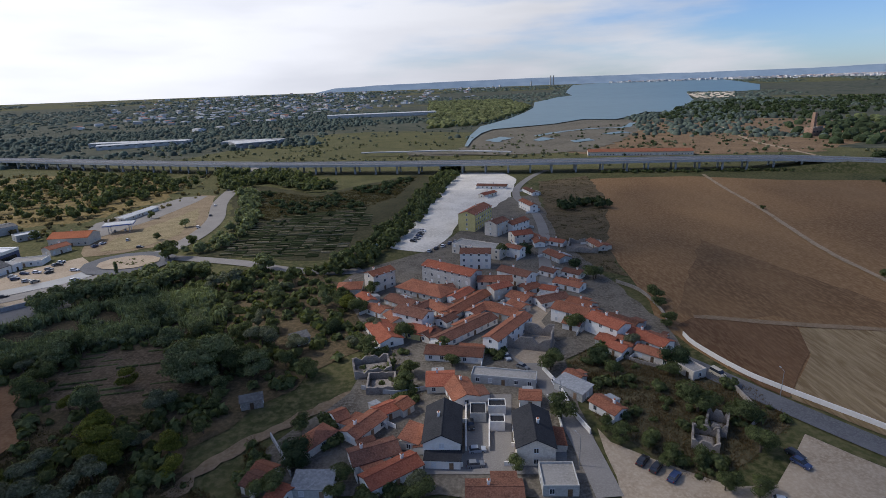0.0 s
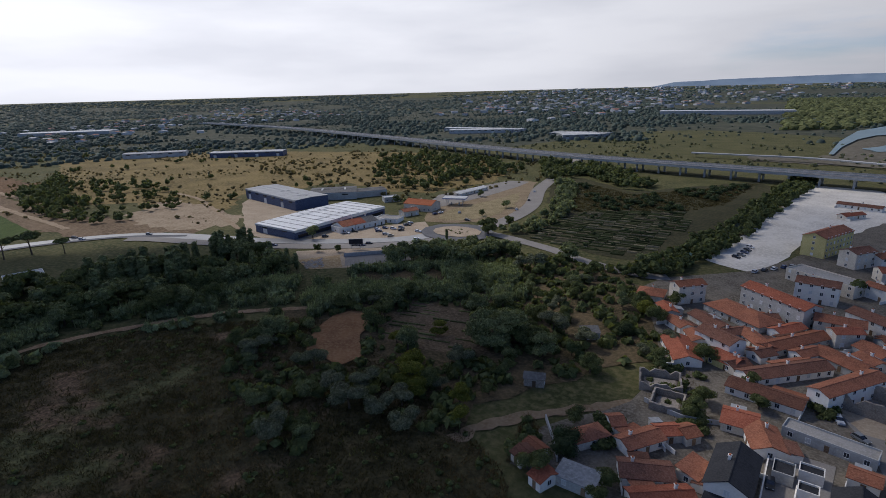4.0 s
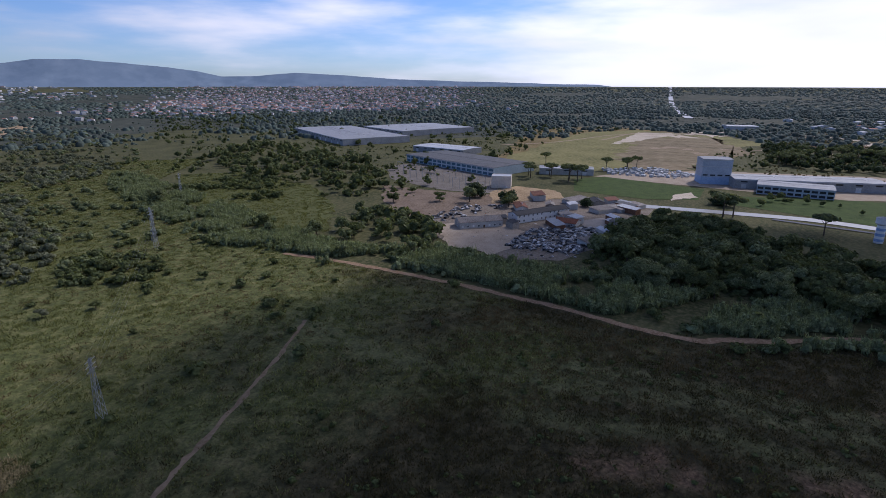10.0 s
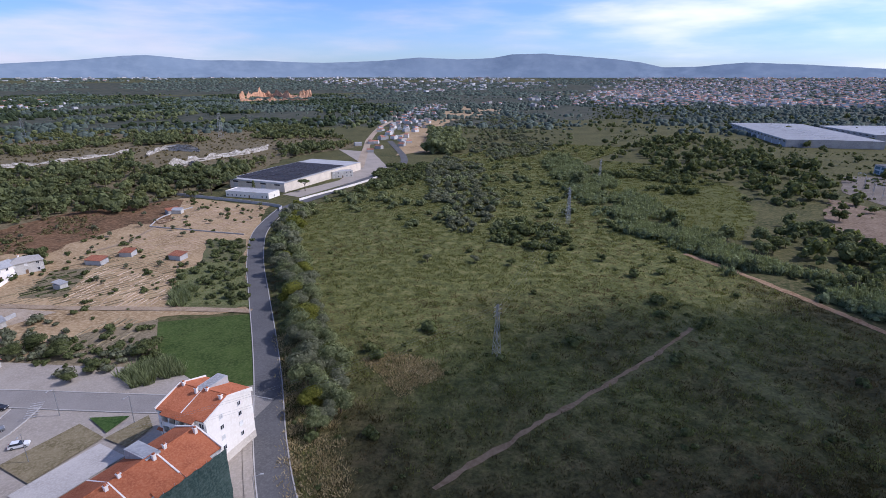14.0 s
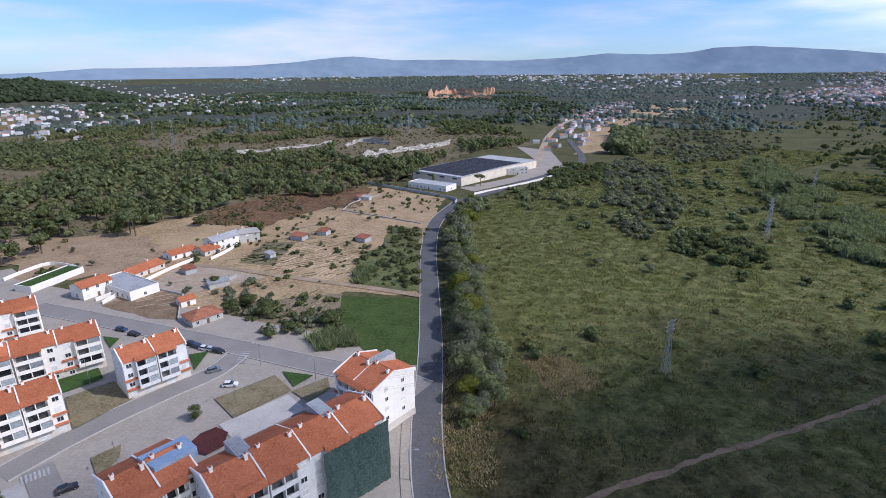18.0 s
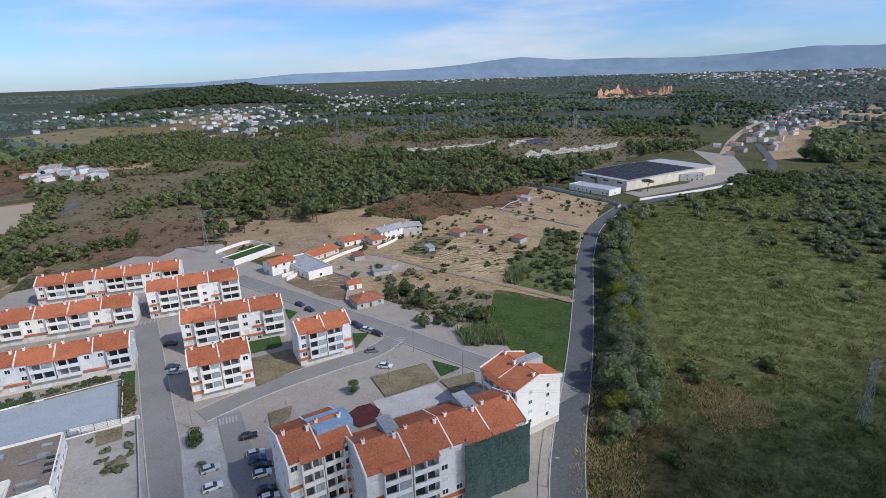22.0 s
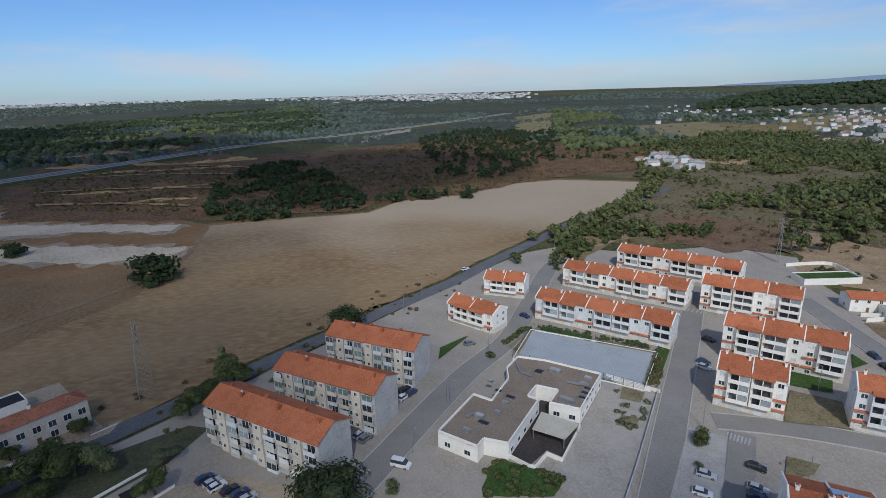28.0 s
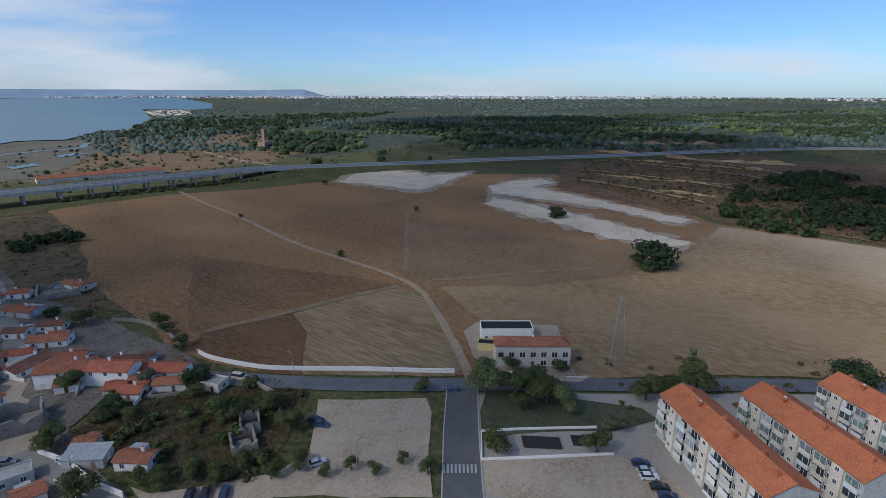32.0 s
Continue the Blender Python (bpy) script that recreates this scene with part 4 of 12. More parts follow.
# the marsh and the bog
MARSH = [(-1, -60), (1, -97), (2, -144), (3, -174), (4, -228), (5, -260), (3, -305), (-10, -350), (-40, -385), (-75, -430), (-120, -475), (-190, -560), (-330, -640), (-420, -560), (-264, -444), (-222, -340), (-204, -284), (-195, -234), (-202, -201), (-196, -170), (-198, -137), (-196, -90), (-90, -70)]
BOG = [(-1, -60), (-90, -70), (-196, -90), (-192, -24), (-193, 7), (-219, 66), (-194, 101), (-150, 135), (-95, 120), (-50, 95), (-15, 60), (30, 20), (30, -20)]
FOOT_TRACK = [(-27.0, -89.5), (-34.9, -93.4), (-47.0, -98.0), (-58.6, -103.4), (-68.4, -106.8), (-86.6, -113.8), (-112.8, -124.6), (-135.5, -135.6)]
ribbon("track_marsh", FOOT_TRACK, 1.5, 0.3, faint_mat, "worn foot track through the marsh", "track", rough=0.9, step=3)
DITCHES = [[(-156.0, 82.5), (-156.2, 56.6), (-152.6, 35.9), (-149.8, 17.9), (-149.5, 2.0), (-141.9, -25.5), (-137.1, -47.5), (-128.5, -95), (-134.4, -139.7)], [(-131.3, 47.0), (-133.1, 30.6), (-134.9, 12.3), (-133.8, 0.7), (-126.6, -18.5), (-118, -45)], [(-65.6, -104.4), (-79.6, -110.8), (-93.2, -114.4), (-109.2, -120.4), (-176.0, -151.3)], [(-165, 60), (-161, 30), (-158, 0), (-150, -40)]]
DITCH_WIDE = (8, 7, 3, 6)
BARE = [[(-106.4, -30.7), (-115.3, -23.6), (-116.0, -12.3), (-114.9, -5.3), (-119.3, 4.5), (-113.2, 4.0), (-109.0, -11.3), (-105.5, -25.5)], [(-129.9, 18.7), (-135.8, 32.6), (-129.5, 38.5), (-121.2, 31.6), (-120.9, 20.6)], [(-179.4, 45.9), (-190.1, 59.6), (-182.6, 67.2), (-165.1, 56.5), (-164.9, 46.2)], [(-129.3, 20.0), (-126.5, 32.4), (-115.2, 36.6), (-112.0, 29.9), (-118.6, 19.6)], [(-176.5, 44.3), (-173.3, 56.4), (-153.0, 63.4), (-143.5, 53.4), (-157.6, 43.3)], [(-106.3, 54.0), (-104.8, 62.3), (-97.1, 60.6), (-97.4, 52.7)], [(-121.9, 41.0), (-130.6, 54.7), (-123.8, 58.0), (-117.2, 46.4)], [(-135.3, 44.8), (-130.5, 56.1), (-119.8, 57.4), (-120.2, 47.7)], [(-119.4, -12.5), (-120.1, -7.8), (-115.5, -0.8), (-110.8, -3.5), (-114.8, -11.4)], [(-165.2, 39.4), (-170.2, 53.2), (-150.6, 54.4), (-152.1, 43.3)], [(-175.8, 98.3), (-173.0, 109.9), (-164.7, 107.3), (-167.5, 96.1)]]


def line_dist(p, points):
    """Distance of each place from a line."""
    ln, best = smooth_line(points, 6.0), np.full(len(p), 1e9)
    for a, b in zip(ln[:-1], ln[1:]):
        d = b - a
        t = np.clip(((p - a) @ d) / max(1e-6, d @ d), 0, 1)
        best = np.minimum(best, np.hypot(*(p - a - t[:, None] * d).T))
    return best


def meadow_cover(p):
    """Shares of brown sedge, greener ditch grass and bare soil at places in the meadow."""
    wob = np.column_stack([drift(p[:, 0], p[:, 1], 9, 21) - 0.5, drift(p[:, 0], p[:, 1], 9, 22) - 0.5])
    brown = np.clip((p[:, 1] + 150) / 120 + (drift(p[:, 0], p[:, 1], 45, 3) - 0.5) * 1.6, 0, 1)
    wet = np.zeros(len(p))
    for q, w in zip(DITCHES, DITCH_WIDE):
        wet = np.maximum(wet, np.exp(-(line_dist(p + wob * 5, q) / (0.6 * w)) ** 2))
    bare = np.zeros(len(p))
    for k in range(6):
        j = wob * (6 + 2 * k) + np.array([math.cos(k), math.sin(k)]) * 1.5
        for q in BARE:
            bare += inside(p + j, q) / 6.0
    return brown, wet * 0.8, np.clip(bare, 0, 1) * np.clip(drift(p[:, 0], p[:, 1], 4, 23) * 3 - 0.7, 0, 1)


def meadow_surface():
    """Grass, sedge, ditch grass and bare soil, mixed by what grows there, mottled at three sizes."""
    m = bpy.data.materials.new("meadow")
    m.use_nodes = True
    n, l = m.node_tree.nodes, m.node_tree.links
    b = n["Principled BSDF"]
    b.inputs["Roughness"].default_value, b.inputs["Specular IOR Level"].default_value = 0.95, 0.15
    geo = n.new("ShaderNodeNewGeometry")

    def noise(size, detail=5):
        t = n.new("ShaderNodeTexNoise")
        t.inputs["Scale"].default_value, t.inputs["Detail"].default_value, t.inputs["Roughness"].default_value = 1 / size, detail, 0.65
        l.new(geo.outputs["Position"], t.inputs["Vector"])
        return t.outputs["Fac"]

    def ramp(src, lo, hi, *cols):
        r = n.new("ShaderNodeValToRGB")
        e = r.color_ramp.elements
        e[0].position, e[0].color, e[1].position, e[1].color = lo, (*cols[0], 1), hi, (*cols[-1], 1)
        if len(cols) > 2:
            e.new((lo + hi) / 2).color = (*cols[1], 1)
        l.new(src, r.inputs["Fac"])
        return r.outputs["Color"]

    def blend(f, a, c, kind="MIX"):
        x = n.new("ShaderNodeMix")
        x.data_type, x.blend_type = "RGBA", kind
        if isinstance(f, float):
            x.inputs["Factor"].default_value = f
        else:
            l.new(f, x.inputs["Factor"])
        l.new(a, x.inputs[6])
        l.new(c, x.inputs[7])
        return x.outputs[2]

    def share(name):
        a = n.new("ShaderNodeAttribute")
        a.attribute_name = name
        return a.outputs["Fac"]

    mid, fine = noise(5.0), noise(1.1)
    green = ramp(mid, 0.34, 0.66, (0.058, 0.068, 0.02), (0.118, 0.126, 0.04), (0.19, 0.178, 0.07))
    sedge = ramp(mid, 0.34, 0.66, (0.032, 0.029, 0.013), (0.066, 0.056, 0.025), (0.105, 0.082, 0.04))
    soil = ramp(fine, 0.35, 0.65, (0.11, 0.068, 0.038), (0.19, 0.122, 0.072))
    ditch = ramp(mid, 0.34, 0.66, (0.095, 0.098, 0.038), (0.165, 0.16, 0.07))
    c = blend(share("brown"), green, sedge)
    c = blend(share("wet"), c, ditch)
    c = blend(share("bare"), c, soil)
    c = blend(0.75, c, ramp(fine, 0.32, 0.62, (0.42, 0.42, 0.4), (1.25, 1.25, 1.2)), "MULTIPLY")
    l.new(c, b.inputs["Base Color"])
    bp = n.new("ShaderNodeBump")
    bp.inputs["Strength"].default_value, bp.inputs["Distance"].default_value = 1.0, 0.5
    l.new(fine, bp.inputs["Height"])
    l.new(bp.outputs[0], b.inputs["Normal"])
    return m


def meadow_ground():
    step = 2.5
    lo, hi = np.array([-430.0, -645.0]), np.array([35.0, 140.0])
    nx, ny = int((hi[0] - lo[0]) / step) + 1, int((hi[1] - lo[1]) / step) + 1
    gx, gy = np.meshgrid(lo[0] + step * np.arange(nx), lo[1] + step * np.arange(ny), indexing="ij")
    p = np.column_stack([gx.ravel(), gy.ravel()])
    ok = inside(p, MARSH) | inside(p, BOG)
    i, j = np.meshgrid(np.arange(nx - 1), np.arange(ny - 1), indexing="ij")
    a = (i * ny + j).ravel()
    f = np.column_stack([a, a + ny, a + ny + 1, a + 1])
    f = f[ok[f].all(1)]
    used = np.unique(f)
    back = np.full(len(p), -1)
    back[used] = np.arange(len(used))
    p = p[used]
    z = 0.1 + 0.12 * drift(p[:, 0], p[:, 1], 7, 24)
    me = mesh_of("meadow", np.column_stack([p, z]), back[f], meadow_surface(), True)
    for name, val in zip(("brown", "wet", "bare"), meadow_cover(p)):
        me.attributes.new(name, "FLOAT", "POINT").data.foreach_set("value", val.astype(np.float32))
    thing("meadow", me, "marsh meadow of rank grass, dark sedge and bare patches", "meadow", kind="structure")


meadow_ground()

# paved town quarter
TOWN = [(10, -70), (11, -98), (13, -140), (14, -152), (30, -160), (45, -166), (64, -173), (85, -182), (130, -196), (175, -212), (195, -225), (205, -233), (235, -212), (238, -165), (255, -140), (262, -130), (258, -110), (244, -88), (225, -64), (200, -30), (188, -14), (167, 14), (148, 38), (130, 62), (112, 84), (76, 60), (60, 40), (40, 10)]
zone("pavement_town", TOWN, 0.06, paving_mat, "light grey concrete paving between the apartment blocks", "pavement", 0.0)

# water
ESTUARY = [(27.0, 769), (43.2, 940), (73.5, 1136), (157.9, 1359), (242, 1645), (309, 1922), (402, 2467), (586, 2895), (688, 2996), (731, 3365), (992, 4300), (1253, 4478), (1566, 4378), (1849, 4267), (2050, 4150), (1805, 3201), (1541, 2728), (1401, 2694), (1253, 2885), (945, 2106), (708, 1652), (586, 1422), (520, 1440), (429, 1287), (376, 1210), (311, 1247), (227, 1142), (130.9, 1079), (92.0, 1054), (65.1, 976), (43.0, 861), (31.7, 768)]
zone("estuary", ESTUARY, 1.0, water_mat, "blue-green estuary water beyond the mud flats", "water", 0)
zone("shore_sand", [(1191, 2742), (1401, 2694), (1198, 2298), (1009, 2190)], 1.3, sand_mat, "pale sandy spit in the estuary", "sand", 3)
for q in ([(135, 829), (156, 876), (174, 851), (140, 810)], [(187, 810), (222, 833), (221, 798), (189, 785)], [(63.9, 854), (95, 906), (110, 880), (76.3, 820)], [(260, 905), (300, 930), (310, 905), (270, 885)]):
    zone("tidal_pool", q, 0.5, water_mat, "shallow tidal pool on the mud flat", "water", 4)
ribbon("tidal_creek", [(150, 905), (226, 982), (283, 1008), (332, 1014), (381, 1114)], 12, 0.9, water_mat, "winding tidal creek in the mud flat", "water", rough=0.6, step=14)
zone("mud_flat", [(-60, 760), (8.6, 720), (27.0, 769), (73.5, 1136), (131, 1079), (227, 1142), (311, 1247), (376, 1210), (413, 1209), (338, 957), (254, 786), (179, 683), (78, 671), (-40, 690)], 0.2, mud_mat, "brown tidal mud flat with grass", "ground", 6)

zone("field_margin", [(81.8, 477), (131.6, 498), (119.2, 400), (98.1, 317), (82.6, 266), (79.9, 227.5), (69.6, 236.2), (62.6, 263), (56.6, 296), (70.8, 387)], 0.03, surface("field_margin", (0.06, 0.05, 0.025), (0.12, 0.088, 0.05), (0.17, 0.125, 0.075), 12, 1.2, bump=0.6), "weedy brown margin between village and field", "ground", 1.5)

# ---- shapes ----


class Shape:
    """Collects boxes, prisms and plates into one mesh."""

    def __init__(self):
        self.v, self.f, self.s = [], [], []

    def add(self, verts, faces, slot=0):
        k = len(self.v)
        self.v += [tuple(p) for p in verts]
        self.f += [tuple(i + k for i in f) for f in faces]
        self.s += [slot] * len(faces)
        return self

    def box(self, x0, x1, y0, y1, z0, z1, slot=0, inset=0.0):
        i = inset
        v = [(x0, y0, z0), (x1, y0, z0), (x1, y1, z0), (x0, y1, z0), (x0 + i, y0 + i, z1), (x1 - i, y0 + i, z1), (x1 - i, y1 - i, z1), (x0 + i, y1 - i, z1)]
        return self.add(v, [(3, 2, 1, 0), (4, 5, 6, 7), (0, 1, 5, 4), (1, 2, 6, 5), (2, 3, 7, 6), (3, 0, 4, 7)], slot)

    def bar(self, a, b, r, slot=0):
        """A square bar between two points."""
        a, b = Vector(a), Vector(b)
        d = (b - a).normalized()
        u = d.orthogonal().normalized() * r
        w = d.cross(u)
        v = [a + u, a + w, a - u, a - w, b + u, b + w, b - u, b - w]
        return self.add(v, [(0, 1, 5, 4), (1, 2, 6, 5), (2, 3, 7, 6), (3, 0, 4, 7), (3, 2, 1, 0), (4, 5, 6, 7)], slot)

    def tube(self, a, b, r0, r1, n=8, slot=0):
        a, b = Vector(a), Vector(b)
        d = (b - a).normalized()
        u = d.orthogonal().normalized()
        w = d.cross(u)
        ring = [u * math.cos(2 * math.pi * i / n) + w * math.sin(2 * math.pi * i / n) for i in range(n)]
        v = [a + q * r0 for q in ring] + [b + q * r1 for q in ring]
        f = [(i, (i + 1) % n, n + (i + 1) % n, n + i) for i in range(n)] + [tuple(range(n - 1, -1, -1)), tuple(range(n, 2 * n))]
        return self.add(v, f, slot)

    def cable(self, pts, r, slot=0):
        """A thin three-sided tube along points."""
        v, f = [], []
        for i, p in enumerate(pts):
            v += [(p[0] + r, p[1], p[2] - r), (p[0] - r, p[1] - r, p[2] - r), (p[0], p[1] + r, p[2] + r)]
            if i:
                k = 3 * i
                f += [(k - 3 + j, k - 3 + (j + 1) % 3, k + (j + 1) % 3, k + j) for j in range(3)]
        return self.add(v, f, slot)

    def extrude(self, outline, z0, z1, slot=0):
        """A prism over an outline in x and y, anticlockwise."""
        n = len(outline)
        v = [(x, y, z0) for x, y in outline] + [(x, y, z1) for x, y in outline]
        f = [(i, (i + 1) % n, n + (i + 1) % n, n + i) for i in range(n)] + [tuple(range(n - 1, -1, -1)), tuple(range(n, 2 * n))]
        return self.add(v, f, slot)

    def mesh(self, name, *mats, smooth=False):
        me = bpy.data.meshes.new(name)
        me.from_pydata(self.v, [], self.f)
        for m in mats:
            me.materials.append(m)
        me.polygons.foreach_set("material_index", self.s)
        if smooth:
            me.polygons.foreach_set("use_smooth", [True] * len(self.f))
        me.update()
        return me


def gable_wall(s, l, d, h, rise, slot=0):
    """Walls of a house with gables at its two x ends."""
    x, y = l / 2, d / 2
    v = [(-x, -y, -0.4), (x, -y, -0.4), (x, y, -0.4), (-x, y, -0.4), (-x, -y, h), (x, -y, h), (x, y, h), (-x, y, h), (-x, 0, h + rise), (x, 0, h + rise)]
    return s.add(v, [(0, 1, 5, 4), (2, 3, 7, 6), (1, 2, 6, 9, 5), (3, 0, 4, 8, 7)], slot)


def gable_roof(s, l, d, h, rise, over=0.35, thick=0.18, slot=0, side=None):
    side = over if side is None else side
    x, y = l / 2 + side, d / 2
    yo, zo = y + over, h - over * rise / (d / 2) + 0.03
    top = h + rise + 0.03
    prof = [(-yo, zo), (0, top), (yo, zo), (yo, zo + thick), (0.16, top + thick), (0.1, top + thick + 0.14), (-0.1, top + thick + 0.14), (-0.16, top + thick), (-yo, zo + thick)]
    n = len(prof)
    v = [(-x, a, b) for a, b in prof] + [(x, a, b) for a, b in prof]
    f = [(i, n + i, n + (i + 1) % n, (i + 1) % n) for i in range(n)]
    for e in ((0, 1, 7, 8), (1, 2, 3, 4), (1, 4, 5, 6, 7)):
        f += [e, tuple(n + q for q in reversed(e))]
    return s.add(v, f, slot)


def hip_roof(s, l, d, h, rise, over=0.4, thick=0.15, slot=0):
    x, y = l / 2 + over, d / 2 + over
    k = max(0.2, x - y)
    v = [(-x, -y, h), (x, -y, h), (x, y, h), (-x, y, h), (-x, -y, h + thick), (x, -y, h + thick), (x, y, h + thick), (-x, y, h + thick), (-k, 0, h + rise + thick), (k, 0, h + rise + thick)]
    return s.add(v, [(3, 2, 1, 0), (0, 1, 5, 4), (1, 2, 6, 5), (2, 3, 7, 6), (3, 0, 4, 7), (4, 5, 9, 8), (5, 6, 9), (6, 7, 8, 9), (7, 4, 8)], slot)


# ---- building materials ----
white_wall = surface("white_render", (0.72, 0.675, 0.6), (0.79, 0.75, 0.68), (0.83, 0.8, 0.74), 5, 0.6, bump=0.05, each=0.05)
pale_wall = surface("pale_grey_render", (0.55, 0.55, 0.54), (0.65, 0.65, 0.64), (0.71, 0.71, 0.7), 4, 0.6, bump=0.05, each=0.05)
ivory_wall = surface("ivory_render", (0.5, 0.45, 0.38), (0.6, 0.55, 0.475), (0.66, 0.61, 0.535), 4, 0.6, bump=0.05, each=0.05)
cream_wall = surface("cream_render", (0.5, 0.44, 0.36), (0.62, 0.55, 0.45), (0.68, 0.62, 0.52), 4, 0.5, bump=0.06, each=0.1)
grey_wall = surface("weathered_render", (0.36, 0.35, 0.32), (0.47, 0.455, 0.42), (0.53, 0.52, 0.48), 3.5, 0.6, bump=0.1, each=0.08)
yellow_wall = surface("yellow_render", (0.48, 0.4, 0.16), (0.58, 0.49, 0.2), (0.63, 0.55, 0.28), 5, 0.5, bump=0.05)
blue_wall = surface("blue_render", (0.05, 0.12, 0.42), (0.07, 0.16, 0.52), (0.1, 0.2, 0.56), 4, 0.5, bump=0.05)
steel_blue = surface("navy_cladding", (0.06, 0.075, 0.125), (0.09, 0.11, 0.175), (0.135, 0.158, 0.23), 9, 0.7, rough=0.5, bump=0.1)
dark_sheet = surface("weathered_sheet_roof", (0.075, 0.075, 0.075), (0.115, 0.115, 0.113), (0.16, 0.158, 0.155), 9, 0.8, rough=0.7, bump=0.2)
bandblue = surface("faded_blue_paint", (0.24, 0.34, 0.5), (0.32, 0.42, 0.57), (0.4, 0.49, 0.62), 3, 0.5, bump=0.05)
steel_grey = surface("grey_sheet_roof", (0.22, 0.225, 0.225), (0.31, 0.312, 0.31), (0.38, 0.38, 0.375), 7, 0.7, rough=0.55, bump=0.1, each=0.15)
steel_white = surface("white_sheet_roof", (0.34, 0.345, 0.34), (0.46, 0.465, 0.46), (0.54, 0.54, 0.535), 7, 0.7, rough=0.5, bump=0.1)
tile_mat = surface("terracotta_tiles", (0.29, 0.09, 0.042), (0.385, 0.126, 0.058), (0.45, 0.172, 0.088), 3.5, 0.4, rough=0.85, bump=0.7, each=0.16)
oldtile_mat = surface("weathered_tiles", (0.17, 0.068, 0.042), (0.28, 0.108, 0.062), (0.35, 0.155, 0.095), 3, 0.4, rough=0.9, bump=0.8, each=0.2)
browntile_mat = surface("brown_tiles", (0.1, 0.048, 0.034), (0.17, 0.078, 0.052), (0.23, 0.12, 0.085), 2.5, 0.4, rough=0.9, bump=0.8, each=0.2)
redtile_mat = surface("red_tiles", (0.213, 0.065, 0.0381), (0.314, 0.0986, 0.056), (0.381, 0.146, 0.0896), 2.5, 0.4, rough=0.9, bump=0.8, each=0.2)
slate_mat = surface("dark_slate", (0.016, 0.017, 0.02), (0.026, 0.027, 0.031), (0.038, 0.039, 0.044), 3, 0.4, rough=0.8, bump=0.4, spec=0.2)
flat_roof = surface("gravel_roof", (0.25, 0.235, 0.21), (0.32, 0.3, 0.27), (0.37, 0.35, 0.32), 7, 0.5, bump=0.2, each=0.15)
stone_mat = surface("rubble_stone", (0.2, 0.17, 0.14), (0.3, 0.26, 0.22), (0.38, 0.34, 0.29), 2, 0.35, bump=0.8, each=0.15)
shutter_mat = surface("pale_shutter", (0.5, 0.5, 0.48), (0.62, 0.62, 0.6), (0.68, 0.68, 0.66), 2, 0.3, bump=0.1, each=0.2)
door_mat = surface("painted_door", (0.12, 0.08, 0.05), (0.2, 0.13, 0.08), (0.25, 0.17, 0.11), 2, 0.2, bump=0.2, each=0.5)
frame_mat = surface("white_frame", (0.62, 0.62, 0.6), (0.7, 0.7, 0.69), (0.75, 0.75, 0.74), 2, 0.3, bump=0)
metal_mat = surface("galvanised_steel", (0.3, 0.31, 0.32), (0.4, 0.41, 0.42), (0.46, 0.47, 0.48), 2, 0.2, rough=0.45, metal=0.7, bump=0.05)
rust_mat = surface("rusty_iron", (0.12, 0.06, 0.035), (0.2, 0.1, 0.06), (0.27, 0.15, 0.09), 1.5, 0.2, rough=0.8, bump=0.3)
net_mat = surface("green_scaffold_net", (0.03, 0.055, 0.05), (0.055, 0.085, 0.075), (0.08, 0.11, 0.1), 4, 0.5, bump=0.5)
glass_mat = surface("dark_window_glass", (0.02, 0.024, 0.03), (0.035, 0.04, 0.05), (0.05, 0.055, 0.065), 2, 0.5, rough=0.12, bump=0, spec=0.6, each=0.4)
curtain_mat = surface("curtained_glass", (0.07, 0.075, 0.08), (0.13, 0.135, 0.14), (0.2, 0.2, 0.2), 1.5, 0.4, rough=0.2, bump=0, spec=0.6, each=0.5)
hazy_glass = surface("hazy_glass", (0.2, 0.23, 0.24), (0.28, 0.31, 0.32), (0.36, 0.385, 0.39), 2, 0.5, rough=0.2, bump=0, spec=0.5, each=0.3)
green_glass = surface("greenish_veranda_glass", (0.1, 0.15, 0.13), (0.16, 0.22, 0.19), (0.22, 0.28, 0.25), 2, 0.5, rough=0.25, bump=0, spec=0.5, each=0.3)
solar_mat = surface("solar_panel", (0.026, 0.022, 0.022), (0.036, 0.03, 0.03), (0.046, 0.039, 0.038), 3, 0.5, rough=0.6, bump=0, spec=0.2)

# ---- windows, shared meshes ----
CACHE = {}


def cached(key, make):
    if key not in CACHE:
        CACHE[key] = make()
    return CACHE[key]


def window(parent, x, y, z, turn, w=1.3, h=1.3, rnd=random, shut=0.3):
    """A window with frame, sill and pane, or with its shutter down; faces -y before its turn."""
    def frame_mesh():
        s = Shape()
        t = 0.09
        s.box(-w / 2 - t, w / 2 + t, -0.07, 0.06, h / 2, h / 2 + t).box(-w / 2 - t, -w / 2, -0.07, 0.06, -h / 2, h / 2).box(w / 2, w / 2 + t, -0.07, 0.06, -h / 2, h / 2)
        s.box(-w / 2 - t, w / 2 + t, -0.14, 0.06, -h / 2 - t, -h / 2).box(-0.035, 0.035, -0.05, 0.04, -h / 2, h / 2)
        return s.mesh("window", frame_mat)

    def pane_mesh(m):
        return Shape().box(-w / 2, w / 2, -0.03, 0.03, -h / 2, h / 2).mesh("pane", m)

    ob = part("window", cached(("frame", w, h), frame_mesh), None, parent, at=pose(x, y, z, 0, 0, turn))
    closed = rnd.random() < shut
    part("shutter" if closed else "pane", cached(("pane", w, h, closed), lambda: pane_mesh(shutter_mat if closed else glass_mat)), None, ob)
    return ob


